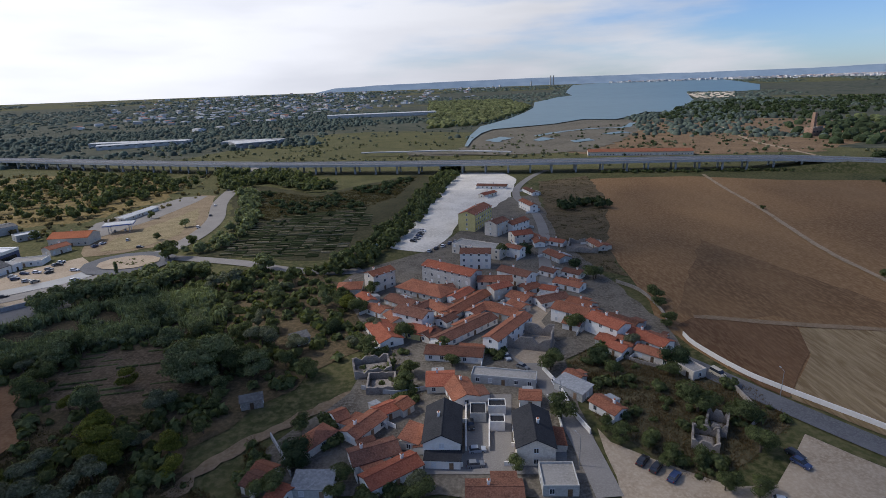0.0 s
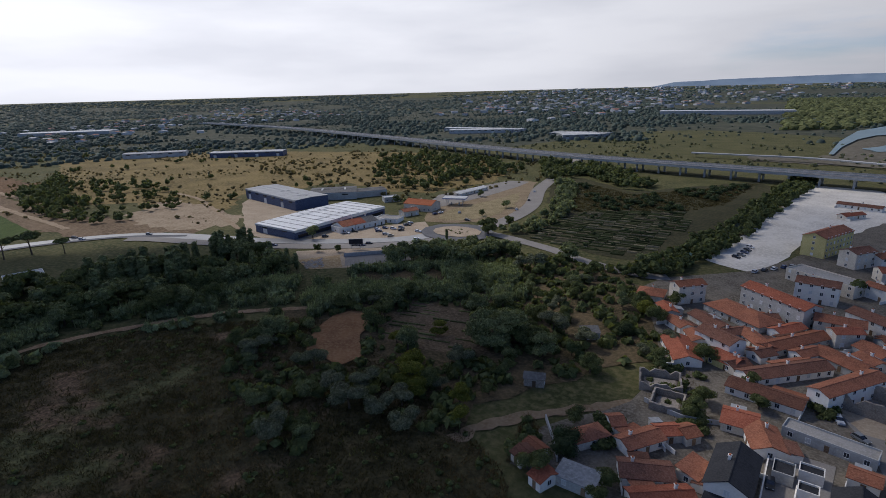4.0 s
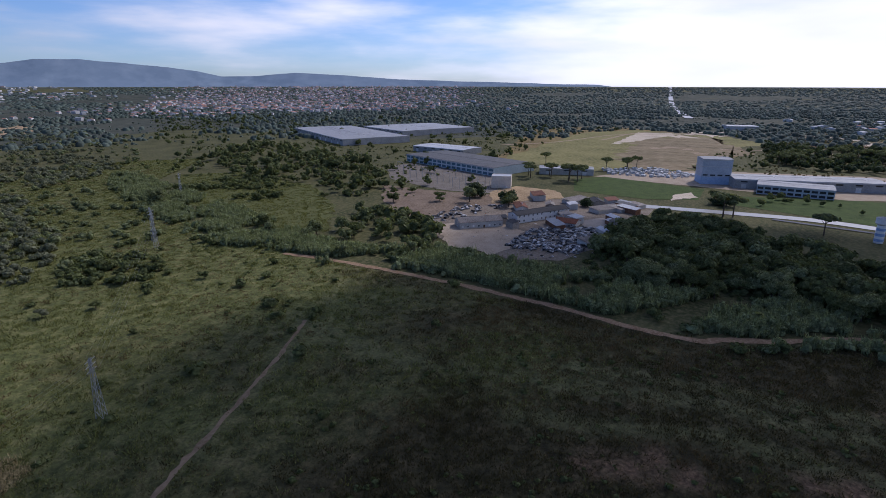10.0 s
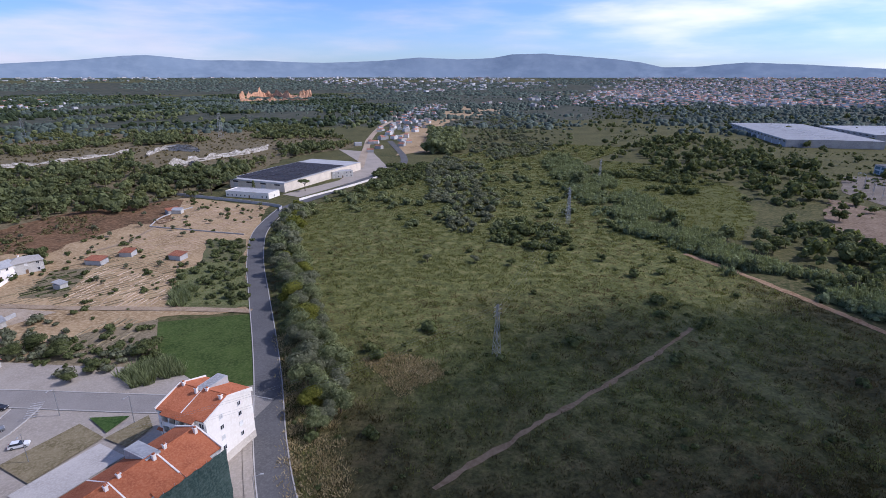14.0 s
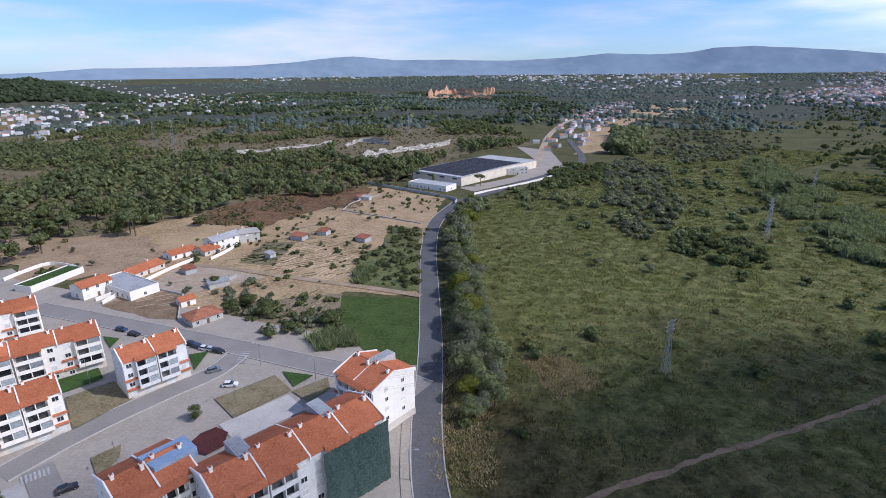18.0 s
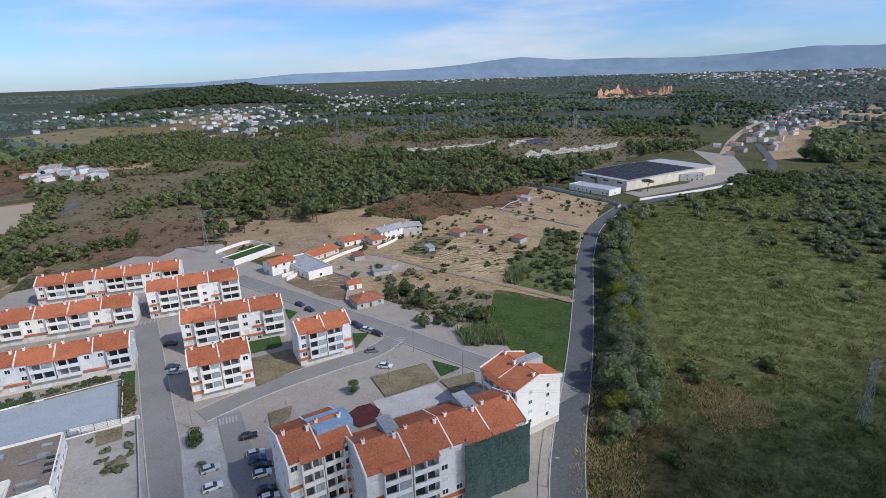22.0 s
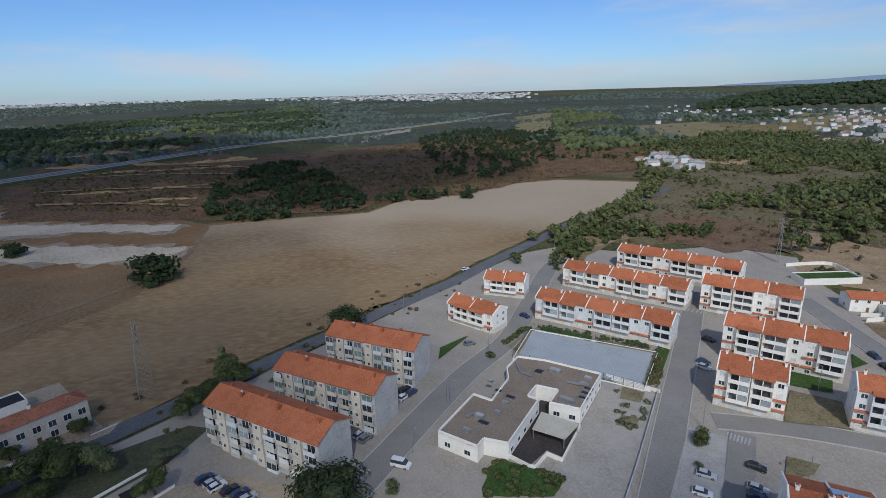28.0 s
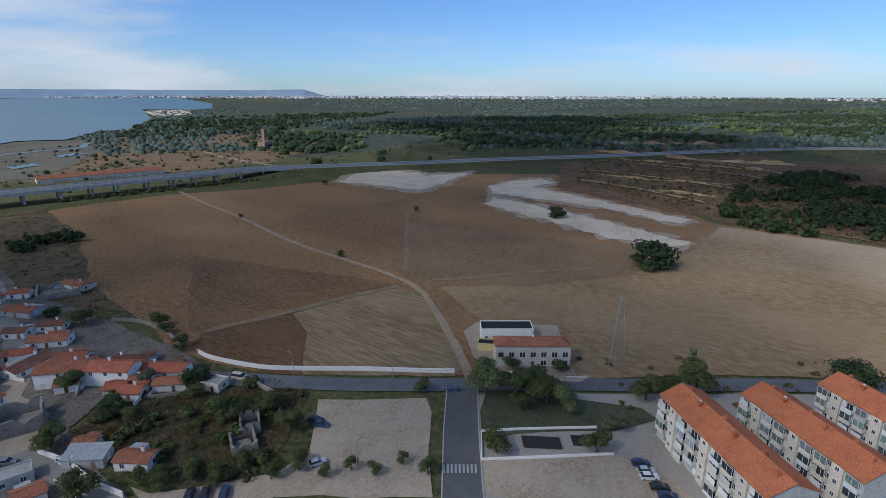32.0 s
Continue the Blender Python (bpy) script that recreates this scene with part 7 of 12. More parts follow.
wall_line([(79.5, 168), (80, 160), (85.5, 143.5), (91.5, 133.5), (105.5, 115), (118, 97), (122.5, 91)], "long whitewashed wall along the field", 1.7)
wall_line([(132, 77), (134, 74)], "short whitewashed wall at the junction", 1.5)
wall_line([(92.6, 60.5), (114.3, 36.1)], "low white wall of the playground", 0.9)
wall_line([(101.9, 66.9), (92.6, 60.5)], "low white wall of the playground", 0.9)
wall_line([(101.9, 66.9), (108.7, 59.7), (122.1, 43.9)], "low white wall of the playground", 0.9)
wall_line([(71.2, -433), (2.0, -374), (-3.0, -356)], "grey wall round the warehouse plot", 2.0, 0.3, concrete_mat)
wall_line([(-17.3, -385), (-69.8, -434), (-109.7, -484)], "white wall along the warehouse road", 1.6)
wall_line([(129.6, -82.0), (116.8, -91.8)], "white school yard wall", 1.2)
wall_line([(117.2, -91.4), (93.7, -69.7), (79.7, -56.3)], "concrete school yard wall", 1.2, 0.3, concrete_mat)
wall_line([(27.7, 147.8), (30.6, 136.3), (31.8, 123.8), (34.0, 115.2)], "whitewashed wall along the village street", 1.8)
wall_line([(136.4, -191.2), (133.2, -213.0)], "white garden wall", 1.8)
wall_line([(140.8, -194.0), (132.7, -211.6)], "white garden wall", 1.8)
wall_line([(-9.1, 105.3), (1.7, 104.5)], "white yard wall with railings", 1.4)
wall_line([(13.7, 111.3), (26.8, 109.4)], "white yard wall with railings", 1.4)
wall_line([(26.8, 109.4), (27.6, 125.3), (26.2, 132.2)], "white yard wall with railings", 1.4)
wall_line([(3.5, 132.5), (2.6, 110.1)], "white yard wall between houses", 1.6)
wall_line([(9.1, 121.1), (8.2, 109.8)], "white yard wall between houses", 1.6)
wall_line([(-47.2, 117.8), (-42.0, 109.9), (-38.0, 102.9)], "grey block wall of a yard", 1.6, 0.3, concrete_mat)
wall_line([(-27.1, 139.5), (-16.7, 135.9), (-7.0, 138.4)], "grey block wall of a yard", 1.6, 0.3, concrete_mat)
wall_line([(72.8, 220.9), (79.0, 210.2), (80.3, 192.1), (78.6, 176.9)], "old stone wall along the field", 1.4, 0.4, stone_mat)
wall_line([(51.1, 159.2), (56.8, 151.3), (65.1, 145.5)], "old stone wall between plots", 1.2, 0.4, stone_mat)
wall_line([(79.5, 133.6), (79.1, 121.4), (74.4, 115.6)], "old stone wall between plots", 1.6, 0.4, stone_mat)
# scaffold net on the long block
nx, ny, nt, nl, nd = 32.0, -90.0, -135.5, 35.8, 13.0
nb = thing("scaffold_net", None, "dark green scaffold netting over the block's facade", "scaffolding", at=pose(nx, ny, 0, 0, 0, nt))
k = 24
v, f = [], []
for i in range(k + 1):
    for j in range(9):
        px = nl * 0.06 + (nl * 0.44) * i / k
        v.append((px, -nd / 2 - 1.75 + 0.12 * math.sin(i * 1.9 + j) + 0.08 * math.sin(j * 2.3 + i * 0.7), 15.2 * j / 8))
        v.append((px, -nd / 2 - 1.7 + 0.12 * math.sin(i * 1.9 + j) + 0.08 * math.sin(j * 2.3 + i * 0.7), 15.2 * j / 8))
for i in range(k):
    for j in range(8):
        a = (i * 9 + j) * 2
        f.append((a, a + 18, a + 20, a + 2))
        f.append((a + 1, a + 3, a + 21, a + 19))
part("netting", Shape().add(v, f).mesh("netting", net_mat, smooth=True), None, nb)
pole = Shape().tube((0, 0, 0), (0, 0, 15.6), 0.04, 0.04, 6).mesh("scaffold_pole", metal_mat)
for i in range(8):
    part("scaffold_pole", pole, None, nb, at=pose(nl * 0.06 + nl * 0.44 * i / 7, -nd / 2 - 1.55, 0))
# parking bays and crossings
s = Shape()


def stripes(a, b, n, length, w=0.12):
    a, b = Vector((*a, 0.4)), Vector((*b, 0.4))
    d = (b - a).normalized()
    p = Vector((-d.y, d.x, 0)) * length / 2
    for i in range(n + 1):
        m = a + (b - a) * i / n
        thing("bay_line", cached(("bay", round(length, 1), w, round(math.degrees(math.atan2(d.y, d.x)))), lambda: Shape().extrude([tuple(q) for q in ((-d * w / 2 - p).xy, (d * w / 2 - p).xy, (d * w / 2 + p).xy, (-d * w / 2 + p).xy)], 0, 0.012).mesh("bay_line", paint_mat)), "white painted road marking", "road marking", "road markings", "structure", at=Matrix.Translation(m))


stripes(*[(94.1, -88.8), (69.9, -65.9)], 12, 4.6)
stripes(*[(84.9, -94.9), (61.6, -72.5)], 12, 4.6)
stripes(*[(167.7, -137.1), (160.4, -142.9)], 6, 3.0, 0.45)
stripes(*[(95.0, -95.4), (91.3, -98.6)], 6, 3.0, 0.45)
stripes(*[(65.4, -145.8), (65.9, -152.7)], 6, 3.0, 0.45)
stripes(*[(84.5, 65.8), (89.1, 59.8)], 8, 3.0, 0.5)
stripes(*[(104.0, -2.2), (108.1, -6.4)], 6, 3.0, 0.45)

for _a, _b in zip([(102.3, -40.3), (97.8, -43.2), (97.0, -44.6), (100.7, -49.2), (97.5, -51.6)], [(97.8, -43.2), (97.0, -44.6), (100.7, -49.2), (97.5, -51.6), (108.3, -62.0)]):
    wall_line([_a, _b], "white wall round the school courtyard", 1.3)
zone("school_lawn", [(100.4, -34.3), (102.6, -37.6), (96.2, -45.1), (92.0, -49.6), (87.6, -44.7), (91.9, -29.5)], 0.21, lawn_mat, "shrubby lawn before the school", "lawn", 0.5, 3)
spread("school_shrubs", fill([(100.4, -34.3), (102.6, -37.6), (96.2, -45.1), (92.0, -49.6), (87.6, -44.7), (91.9, -29.5)], 46, 401), BUSHES, (0.8, 2.0), oak_mat, "dark shrubs before the school", "bushes", 402)
for i, q in enumerate(([(167.9, -75.8), (154.3, -90.6), (157.6, -92.4), (170.0, -77.2)], [(153.0, -92.0), (140.9, -105.1), (143.7, -107.0), (155.4, -93.4)], [(139.0, -105.5), (141.3, -110.7), (119.8, -93.6), (121.5, -91.4)], [(159.1, -60.8), (167.8, -73.4), (169, -72), (160.5, -59.5)])):
    spread("court_hedge", fill(q, 46, 410 + i), BUSHES, (0.7, 1.7), (oak_mat, heather_mat)[i == 2], "shrubs and ground cover beside the sports court", "bushes", 420 + i)
for x, y, a, w_, d_ in ((114.5, -66.0, 40, 2.6, 1.4), (116.4, -67.8, 40, 2.6, 1.4), (118.2, -69.6, 40, 2.6, 1.4), (120.5, -47.5, 40, 2.8, 1.5), (124.5, -45.5, 40, 2.0, 1.2), (111.5, -36.8, 40, 3.0, 1.6), (131.0, -60.5, 40, 2.6, 2.4)):
    part("skylight", Shape().box(-w_ / 2, w_ / 2, -d_ / 2, d_ / 2, 0, 0.35).box(-w_ / 2 + 0.12, w_ / 2 - 0.12, -d_ / 2 + 0.12, d_ / 2 - 0.12, 0.354, 0.4, 1).mesh("skylight", metal_mat, solar_mat), None, school, at=Matrix.Translation(Vector((x, y, 4.44)) - sc) @ pose(0, 0, 0, 0, 0, a))
wall_line([(126.9, -82.3), (118.1, -89.6)], "white school yard wall", 1.4)
zone("school_field_yard", [(149.4, 106.8), (160.2, 107.9), (175.6, 82.0), (144.9, 60.1), (147.7, 56.0), (140.9, 57.1), (128.7, 81.4), (135.7, 92.6)], 0.13, gravel_mat, "pale paved yard round the school", "yard", 0.4)
fence([(128.0, 81.7), (132.0, 75.5)], "dark iron railing before the school", 1.5, 2.0, False, rust_mat)
fence([(141.4, 62.2), (145.2, 56.9)], "dark iron railing before the school", 1.5, 2.0, False, rust_mat)
for q in ([(122.6, -83.4), (118.1, -87.3), (113.9, -83.4), (117.7, -79.3)], [(110.1, -75.2), (107.6, -78.8), (104.0, -75.1), (106.9, -71.6)]):
    zone("yard_bed", q, 0.22, dry_plot, "weedy planting bed in the school yard", "bed", 0.3, 2)
zone("court_verge", [(156.8, -60.9), (166.6, -72.0), (167.9, -76.1), (151.3, -62.2)], 0.15, dry_plot, "dark ground cover beside the court", "bed", 0.4)
zone("court_verge", [(168.5, -78.8), (155.3, -91.5), (152.4, -89.2), (166.1, -76.6)], 0.16, lawn_mat, "dark ground cover beside the court", "bed", 0.4)
zone("court_verge", [(153.5, -93.2), (137.7, -107.2), (124.1, -96.7), (120.7, -89.4), (132.7, -99.1), (150.7, -90.9)], 0.17, dry_plot, "dark ground cover beside the court", "bed", 0.4)

ribbon("verge_field", [(121, 82), (137, 61), (154, 38), (173, 14), (194, -15), (205, -30), (229, -65), (246, -88)], 8, 0.2, dry_plot, "dry grass verge along the field road", "verge", offset=-8.5, rough=0.4, step=4)

# walls of the garden plots
for _w, _h, _m in (([(133.0, -213.0), (128.7, -230.5), (124.1, -242.9)], 1.7, white_wall), ([(115.9, -243.6), (112.8, -255), (111.4, -269)], 1.6, white_wall), ([(195.8, -216.6), (194.3, -227.4), (190.2, -237.5), (174.3, -232.6)], 1.8, white_wall),
                   ([(109.2, -200.1), (121.4, -205.6), (128.9, -210.5)], 1.0, concrete_mat), ([(99.8, -177.2), (104.4, -188.3), (108.4, -199.5)], 1.2, concrete_mat), ([(101.4, -206.7), (94.2, -219.4)], 1.8, concrete_mat),
                   ([(70.5, -340), (43.9, -323), (17.5, -306)], 0.8, concrete_mat), ([(70.5, -340), (67.1, -362), (52.1, -385)], 0.8, concrete_mat), ([(-197.7, 199.7), (-179.4, 217.0), (-168.0, 226.1)], 2.2, concrete_mat)):
    wall_line(_w, "white garden wall" if _m is white_wall else "grey concrete plot wall", _h, 0.3, _m)

# ---- the quarter of apartment blocks ----
old_block(120.5, 13.3, -133.0, 36.9, 11.0)
old_block(135.6, -1.8, -130.5, 33.3, 11.0)
old_block(154.9, -16.3, -128.3, 31.1, 11.0)
row_block(201.9, -161.4, -143.5, 53.7, 10.0, units=5)
row_block(188.3, -125.2, -141.7, 51.6, 10.0, units=5)
row_block(161.2, -99.3, -139.1, 49.2, 10.0, units=5)
row_block(155.2, -157.5, -139.4, 32.8, 10.0, 11.4, 4, units=3)
row_block(121.5, -137.9, -139.3, 32.2, 10.0, 11.4, 4, units=3)
row_block(105.6, -111.4, -136.4, 16.4, 10.5, 11.4, 4, units=2)
row_block(86.6, -136.0, -133.6, 16.7, 10.0, 11.4, 4, units=2)
row_block(204.8, -78.4, -126.4, 17.7, 9.0, 7.5, 3, units=2, group="small white blocks", label="small white three-storey block with orange roof beside the road")
row_block(178.8, -56.7, -144.8, 21.1, 9.0, 7.5, 3, units=2, group="small white blocks", label="small white three-storey block with orange roof beside the road")

# ---- the village ----
house(38.6, 452.6, -17, 25.5, 8)
house(32.3, 419.0, 49, 16.5, 7)
house(17.4, 327.1, 64, 27.5, 13, 4, wall=yellow_wall, rise=2.0, category="apartment block", label="yellow four-storey apartment block with red tile roof")
house(28.8, 307.2, 51, 13.0, 10, 3, wall=cream_wall)
house(16.2, 268.1, -33, 28.2, 12, 2, roof="flat", wall=cream_wall, cover=flat_roof)
house(41.2, 315.2, 47, 17.4, 9, 2)
house(40.4, 288.7, 18, 11.4, 10, 2)
house(13.0, 248.8, -7, 14.5, 10, 3)
house(0.8, 224.8, -39, 27.1, 10, 3)
house(19.2, 216.4, -3, 14.5, 9, 2, wall=cream_wall)
house(29.6, 224.8, -42, 15.6, 9, 2)
house(-30.8, 223.4, 44, 11.9, 8, 3)
house(-43.8, 220.2, 3, 10.3, 11, 1, roof="hip", wall=cream_wall)
house(-10.2, 214.6, -36, 24.3, 14, 1, roof="hip", cover=oldtile_mat)
house(-14.0, 183.9, -33, 13.4, 9, 2)
house(-11.0, 173.8, -27, 9.8, 9, 1, wall=yellow_wall)
house(6.4, 197.3, 52, 26.1, 8, 1)
house(4.8, 174.4, 44, 27.8, 8, 1)
house(19.4, 189.9, -38, 15.2, 9, 1)
house(19.6, 168.9, 54, 23.7, 7, 2)
house(-24.0, 173.5, -65, 17.0, 10, 1)
house(-19.3, 201.4, -43, 14.9, 8, 1)
house(-3.9, 192.9, -54, 15.0, 7, 1, cover=oldtile_mat)
house(28.4, 201.9, -46, 9.5, 9, 1)
house(40.2, 199.6, 23, 13.2, 8, 1)
house(44.9, 182.1, -40, 13.5, 10, 2)
house(50.7, 193.4, -49, 9.9, 9, 1)
house(54.3, 170.8, -54, 13.5, 9, 2)
house(61.6, 176.0, -53, 11.7, 8, 1)
house(65.7, 162.8, -53, 14.7, 8, 1)
house(64.0, 151.9, -44, 11.7, 6, 1, wall=cream_wall)
house(70.6, 143.6, -67, 8.5, 6, 1, roof="flat", cover=flat_roof)
house(51.2, 215.7, -40, 12.4, 8, 1)
house(53.6, 255.5, -64, 13.5, 8, 1)
house(56.4, 367.1, -76, 20.5, 7, 2, cover=oldtile_mat)
house(0.9, 157.2, -11, 18.6, 8, 1)
house(-3.7, 140.2, 1, 8.0, 10, 1)
house(2.1, 134.1, -73, 10.3, 9, 1)
house(15.2, 141.6, -13, 19.1, 6, 1, roof="flat", cover=flat_roof)
house(21.2, 130.1, -9, 5.7, 6, 1)
house(-2.8, 114.2, -93, 15.0, 10.5, 2, cover=slate_mat, rise=2.2)
house(18.9, 111.1, -93, 14.2, 10.5, 2, cover=slate_mat, rise=2.2)
house(-2.9, 105.9, -5, 8.3, 5, 1, roof="shed", cover=slate_mat)
house(6.4, 123.9, -3, 4.2, 6, 1, roof="flat", cover=slate_mat, windows=False)
house(11.6, 126.3, -3, 4.7, 4, 1, roof="flat", cover=slate_mat, windows=False)
house(11.0, 119.2, -3, 3.9, 4, 1, roof="flat", cover=slate_mat, windows=False)
house(-34.6, 114.1, -37, 5.3, 11, 1, roof="hip")
house(-23.3, 118.9, 54, 10.9, 7, 1)
house(-18.4, 125.8, 36, 5.6, 6, 1)
house(-19.4, 108.0, 23, 11.3, 8, 1)
house(-14.6, 101.3, 36, 13.2, 7, 1)
house(-10.1, 114.1, 70, 7.2, 6, 1, roof="shed")
house(8.0, 93.4, -2, 11.8, 9, 1)
house(22.4, 98.1, -2, 7.7, 9, 1, roof="flat", cover=flat_roof, wall=grey_wall)
house(40.9, 124.3, -56, 8.4, 6, 1)
house(34.1, 134.6, -48, 9.5, 6, 1, roof="shed", cover=steel_grey, wall=grey_wall)
house(35.8, 139.9, -55, 5.4, 5, 1, cover=oldtile_mat)
house(-43.7, 103.3, -25, 5.0, 4, 1, cover=oldtile_mat, wall=grey_wall)
house(-31.4, 98.2, -2, 8.8, 6, 1, roof="shed", cover=steel_grey, wall=grey_wall)
house(-53.3, 171.2, 32, 6.1, 5, 1, roof="shed", cover=dark_sheet, wall=grey_wall)
house(-56.9, 132.1, 19, 6.0, 3, 1, roof="shed", cover=dark_sheet, wall=stone_mat)
# school beside the field
house(144.2, 75.8, -51.9, 24.2, 8.5, 2, roof="hip", h=7.4, win=(1.7, 1.7), label="white two-storey school with orange tile roof and dark windows", category="school", name="school")
house(155.2, 92.2, -51.9, 18.6, 9.0, 1, roof="flat", h=4.6, cover=slate_mat, label="low white annex with dark flat roof", category="annex", name="annex")
house(-11.0, 195.7, 45, 7.6, 6.5, 1)
house(4.4, 207.2, 53, 12.1, 6.5, 1)
house(10.4, 190.6, 50, 9.5, 6.5, 1)
house(-7.8, 171.4, 51, 6.7, 6.5, 1)
house(-21.2, 185.6, -62, 8.6, 6.5, 1)
house(33.7, 212.5, 36, 8.2, 6.5, 1)
house(41.6, 210.4, -31, 6.2, 6.5, 1)
house(56.1, 229.6, -44, 8.7, 6.5, 1)
house(52.1, 185.1, -43, 6.9, 6.5, 1)
house(57.8, 160.6, -47, 6.1, 6.5, 1)
house(68.7, 162.6, -37, 5.5, 6.5, 1)
house(48.9, 284.4, -89, 16.3, 6.5, 1)
house(33.8, 262.3, -40, 9.2, 6.5, 2)
house(20.5, 207.7, 30, 9.1, 6.5, 2)
house(-2.9, 214.7, 28, 8.7, 6.5, 1)
house(-34.7, 205.9, -61, 9.7, 6.5, 1)
house(-28.5, 194.3, -43, 9.1, 6.5, 1)
house(-1.6, 183.0, 49, 6.4, 6.5, 1)
house(26.4, 193.8, -53, 7.7, 6.5, 1)
house(43.8, 176.5, -32, 6.2, 6.5, 1)
house(51.9, 162.3, -49, 6.0, 6.5, 1)
house(45.8, 232.6, -44, 7.6, 6.5, 1)
house(59.3, 279.6, -39, 8.4, 6.5, 1)
house(78.5, 273.0, -77, 13.8, 6.5, 1)
house(67.0, 425.4, -77, 21.3, 6.5, 1)
house(-14.2, 127.8, 48, 4.2, 6.5, 1)
house(-30.4, 123.3, 36, 3.3, 6.5, 1)
house(-38.1, 94.8, -23, 3.8, 6.5, 1)
house(-44.9, 99.6, -25, 3.3, 6.5, 1)
house(53.8, 156.8, -52, 6.4, 6.5, 1)
house(142.9, 92.6, -60.6, 5.8, 5.0, 1, roof="flat", cover=slate_mat, wall=yellow_wall, label="small yellow porch block of the school", category="annex", name="annex", windows=False)

# ---- woods and plants ----
ROADS = [(STREET, 6), (WALL_ROAD, 7), (CROSS_ROAD, 7), (EAST_ROAD, 7), (MAIN_ROAD, 9), (WEST_ROAD, 7), (NORTH_ROAD, 9)]
GROVE = [(-173.4, 187.7), (-154.5, 202.1), (-159.7, 238.4), (-97.2, 253), (-65.4, 249.5), (-36.1, 201.4), (-28.4, 168.6), (-42.9, 150.2), (-53.2, 132.1), (-60.5, 122.0), (-69.9, 113.3), (-62.2, 97.3), (-102.4, 98.8)] + [(-89.9, 62.1), (-152.7, 93.6), (-160.5, 114.6)]
SCRUB = [leaf_mass(_rs, lobed(_rs, 1, 0.0, 0.2, 0.3, 0.4, 0.55), 9, 0.5) for _ in range(5)]
zone("grove_floor", GROVE, 0.022, surface("grove_soil", (0.045, 0.04, 0.02), (0.1, 0.076, 0.042), (0.16, 0.115, 0.066), 12, 1.2, bump=0.6), "brown weedy ground of the grove", "ground", 3)
for _x, _y, _h in ((-88, 112, 8.5), (-83, 109, 7), (-93, 119, 8), (-100, 146, 6), (-66, 104, 6)):
    tree(_x, _y, _h, "yellow", 1.2)
CLEARING = [(-130.6, 109.9), (-137.8, 120.0), (-142.7, 130.3), (-144.9, 139.0), (-142.0, 146.8), (-130.5, 149.1), (-126.2, 137.7), (-123.6, 130.3), (-112.9, 118.5), (-114.1, 110.5)]
for i, (x, y) in enumerate([(27.8, 269), (39.1, 265), (31.1, 149.0), (-3, 162), (43.8, 175), (46.4, 150.5), (-28.0, 180), (-35.7, 194.0), (-44.9, 203), (-43.6, 180.0), (-34.1, 166.4), (-28.0, 160), (-13.0, 147), (59.9, 243), (65.3, 226), (82.0, 200), (78.6, 178), (68.0, 146.8), (58.9, 158), (48.4, 142.9), (-26, 95), (-38, 108), (-8, 96), (-40, 120), (28, 122)]):
    tree(x, y, 5 + 3.5 * ((i * 37) % 10) / 10, ("oak", "round", "olive", "oak")[i % 4], 1.1)
GLADES = [CLEARING, [(-123.4, 148.6), (-129.0, 167.9), (-102.8, 169.6), (-87.8, 161.5), (-78.1, 140.9), (-92.6, 136.3), (-102.5, 133.9), (-118.1, 134.4)], [(-70.7, 109.1), (-65.0, 113.1), (-42.9, 126.6), (-34.5, 132.5), (-30.5, 129.1), (-51.1, 113.1), (-54.3, 106.1), (-48.1, 91.2), (-59.4, 90.1)],
          [(-198.7, 125.0), (-193.5, 142.4), (-170.9, 160.1), (-160.7, 173.8), (-132.9, 194.0), (-100, 205), (-104, 222), (-143.3, 211), (-172.5, 188.1), (-181.3, 171.2), (-200, 152.8), (-215, 137.1)], [(-156.8, 143.9), (-150.2, 152.0), (-135.9, 166.3), (-118.7, 175.3), (-90, 186), (-88, 193), (-122.9, 182.2), (-143.3, 176.5), (-161.7, 159.1)], [(-154.6, 117.2), (-152.4, 128.3), (-151.0, 139.1), (-150.4, 145.1), (-166.4, 149.8), (-168.5, 141.5), (-162.2, 126.2)], [(-69.1, 141.8), (-50.9, 140.8), (-42.3, 121.2), (-56.9, 112.7)], [(-65.1, 189.9), (-51.7, 188.9), (-45.9, 163.5), (-58.3, 166.4)]]
zone("grove_soil", GLADES[1], 0.05, surface("trodden_earth", (0.07, 0.05, 0.03), (0.135, 0.095, 0.058), (0.2, 0.148, 0.095), 7, 1.0, bump=0.6), "bare brown earth of old garden plots", "ground", 2, 4)
bed_rows("plot_beds", GLADES[1], 12, 3.4, 1.2, 0.5, oak_mat, "weedy rows of old garden beds", skip=0.5, seed=5)
for _x, _y, _h in ((-84, 149.5, 13), (-74, 154, 14), (-79, 146, 12), (-62, 150, 9)):
    tree(_x, _y, _h, "willow", 1.15)
for _x, _y, _h in ((-95.6, 94, 9), (-87, 97, 8), (-77, 95, 8), (-104, 98, 9), (-98, 104, 8), (-84, 103, 7)):
    tree(_x, _y, _h, "olive", 1.2)
pts = fill(GROVE, 105, 3, avoid=GLADES, lines=ROADS)
for i, (x, y) in enumerate(pts):
    tree(x, y, 5 + 8 * ((i * 37) % 10) / 10 * ((i * 13) % 7) / 6, ("oak", "willow", "oak", "yellow" if i % 9 == 0 else "olive")[i % 4], 1.1)
spread("undergrowth", fill(GROVE, 700, 4, avoid=GLADES), SCRUB, (2, 5), oak_mat, "dense dark undergrowth between the trees", "bushes", 3)
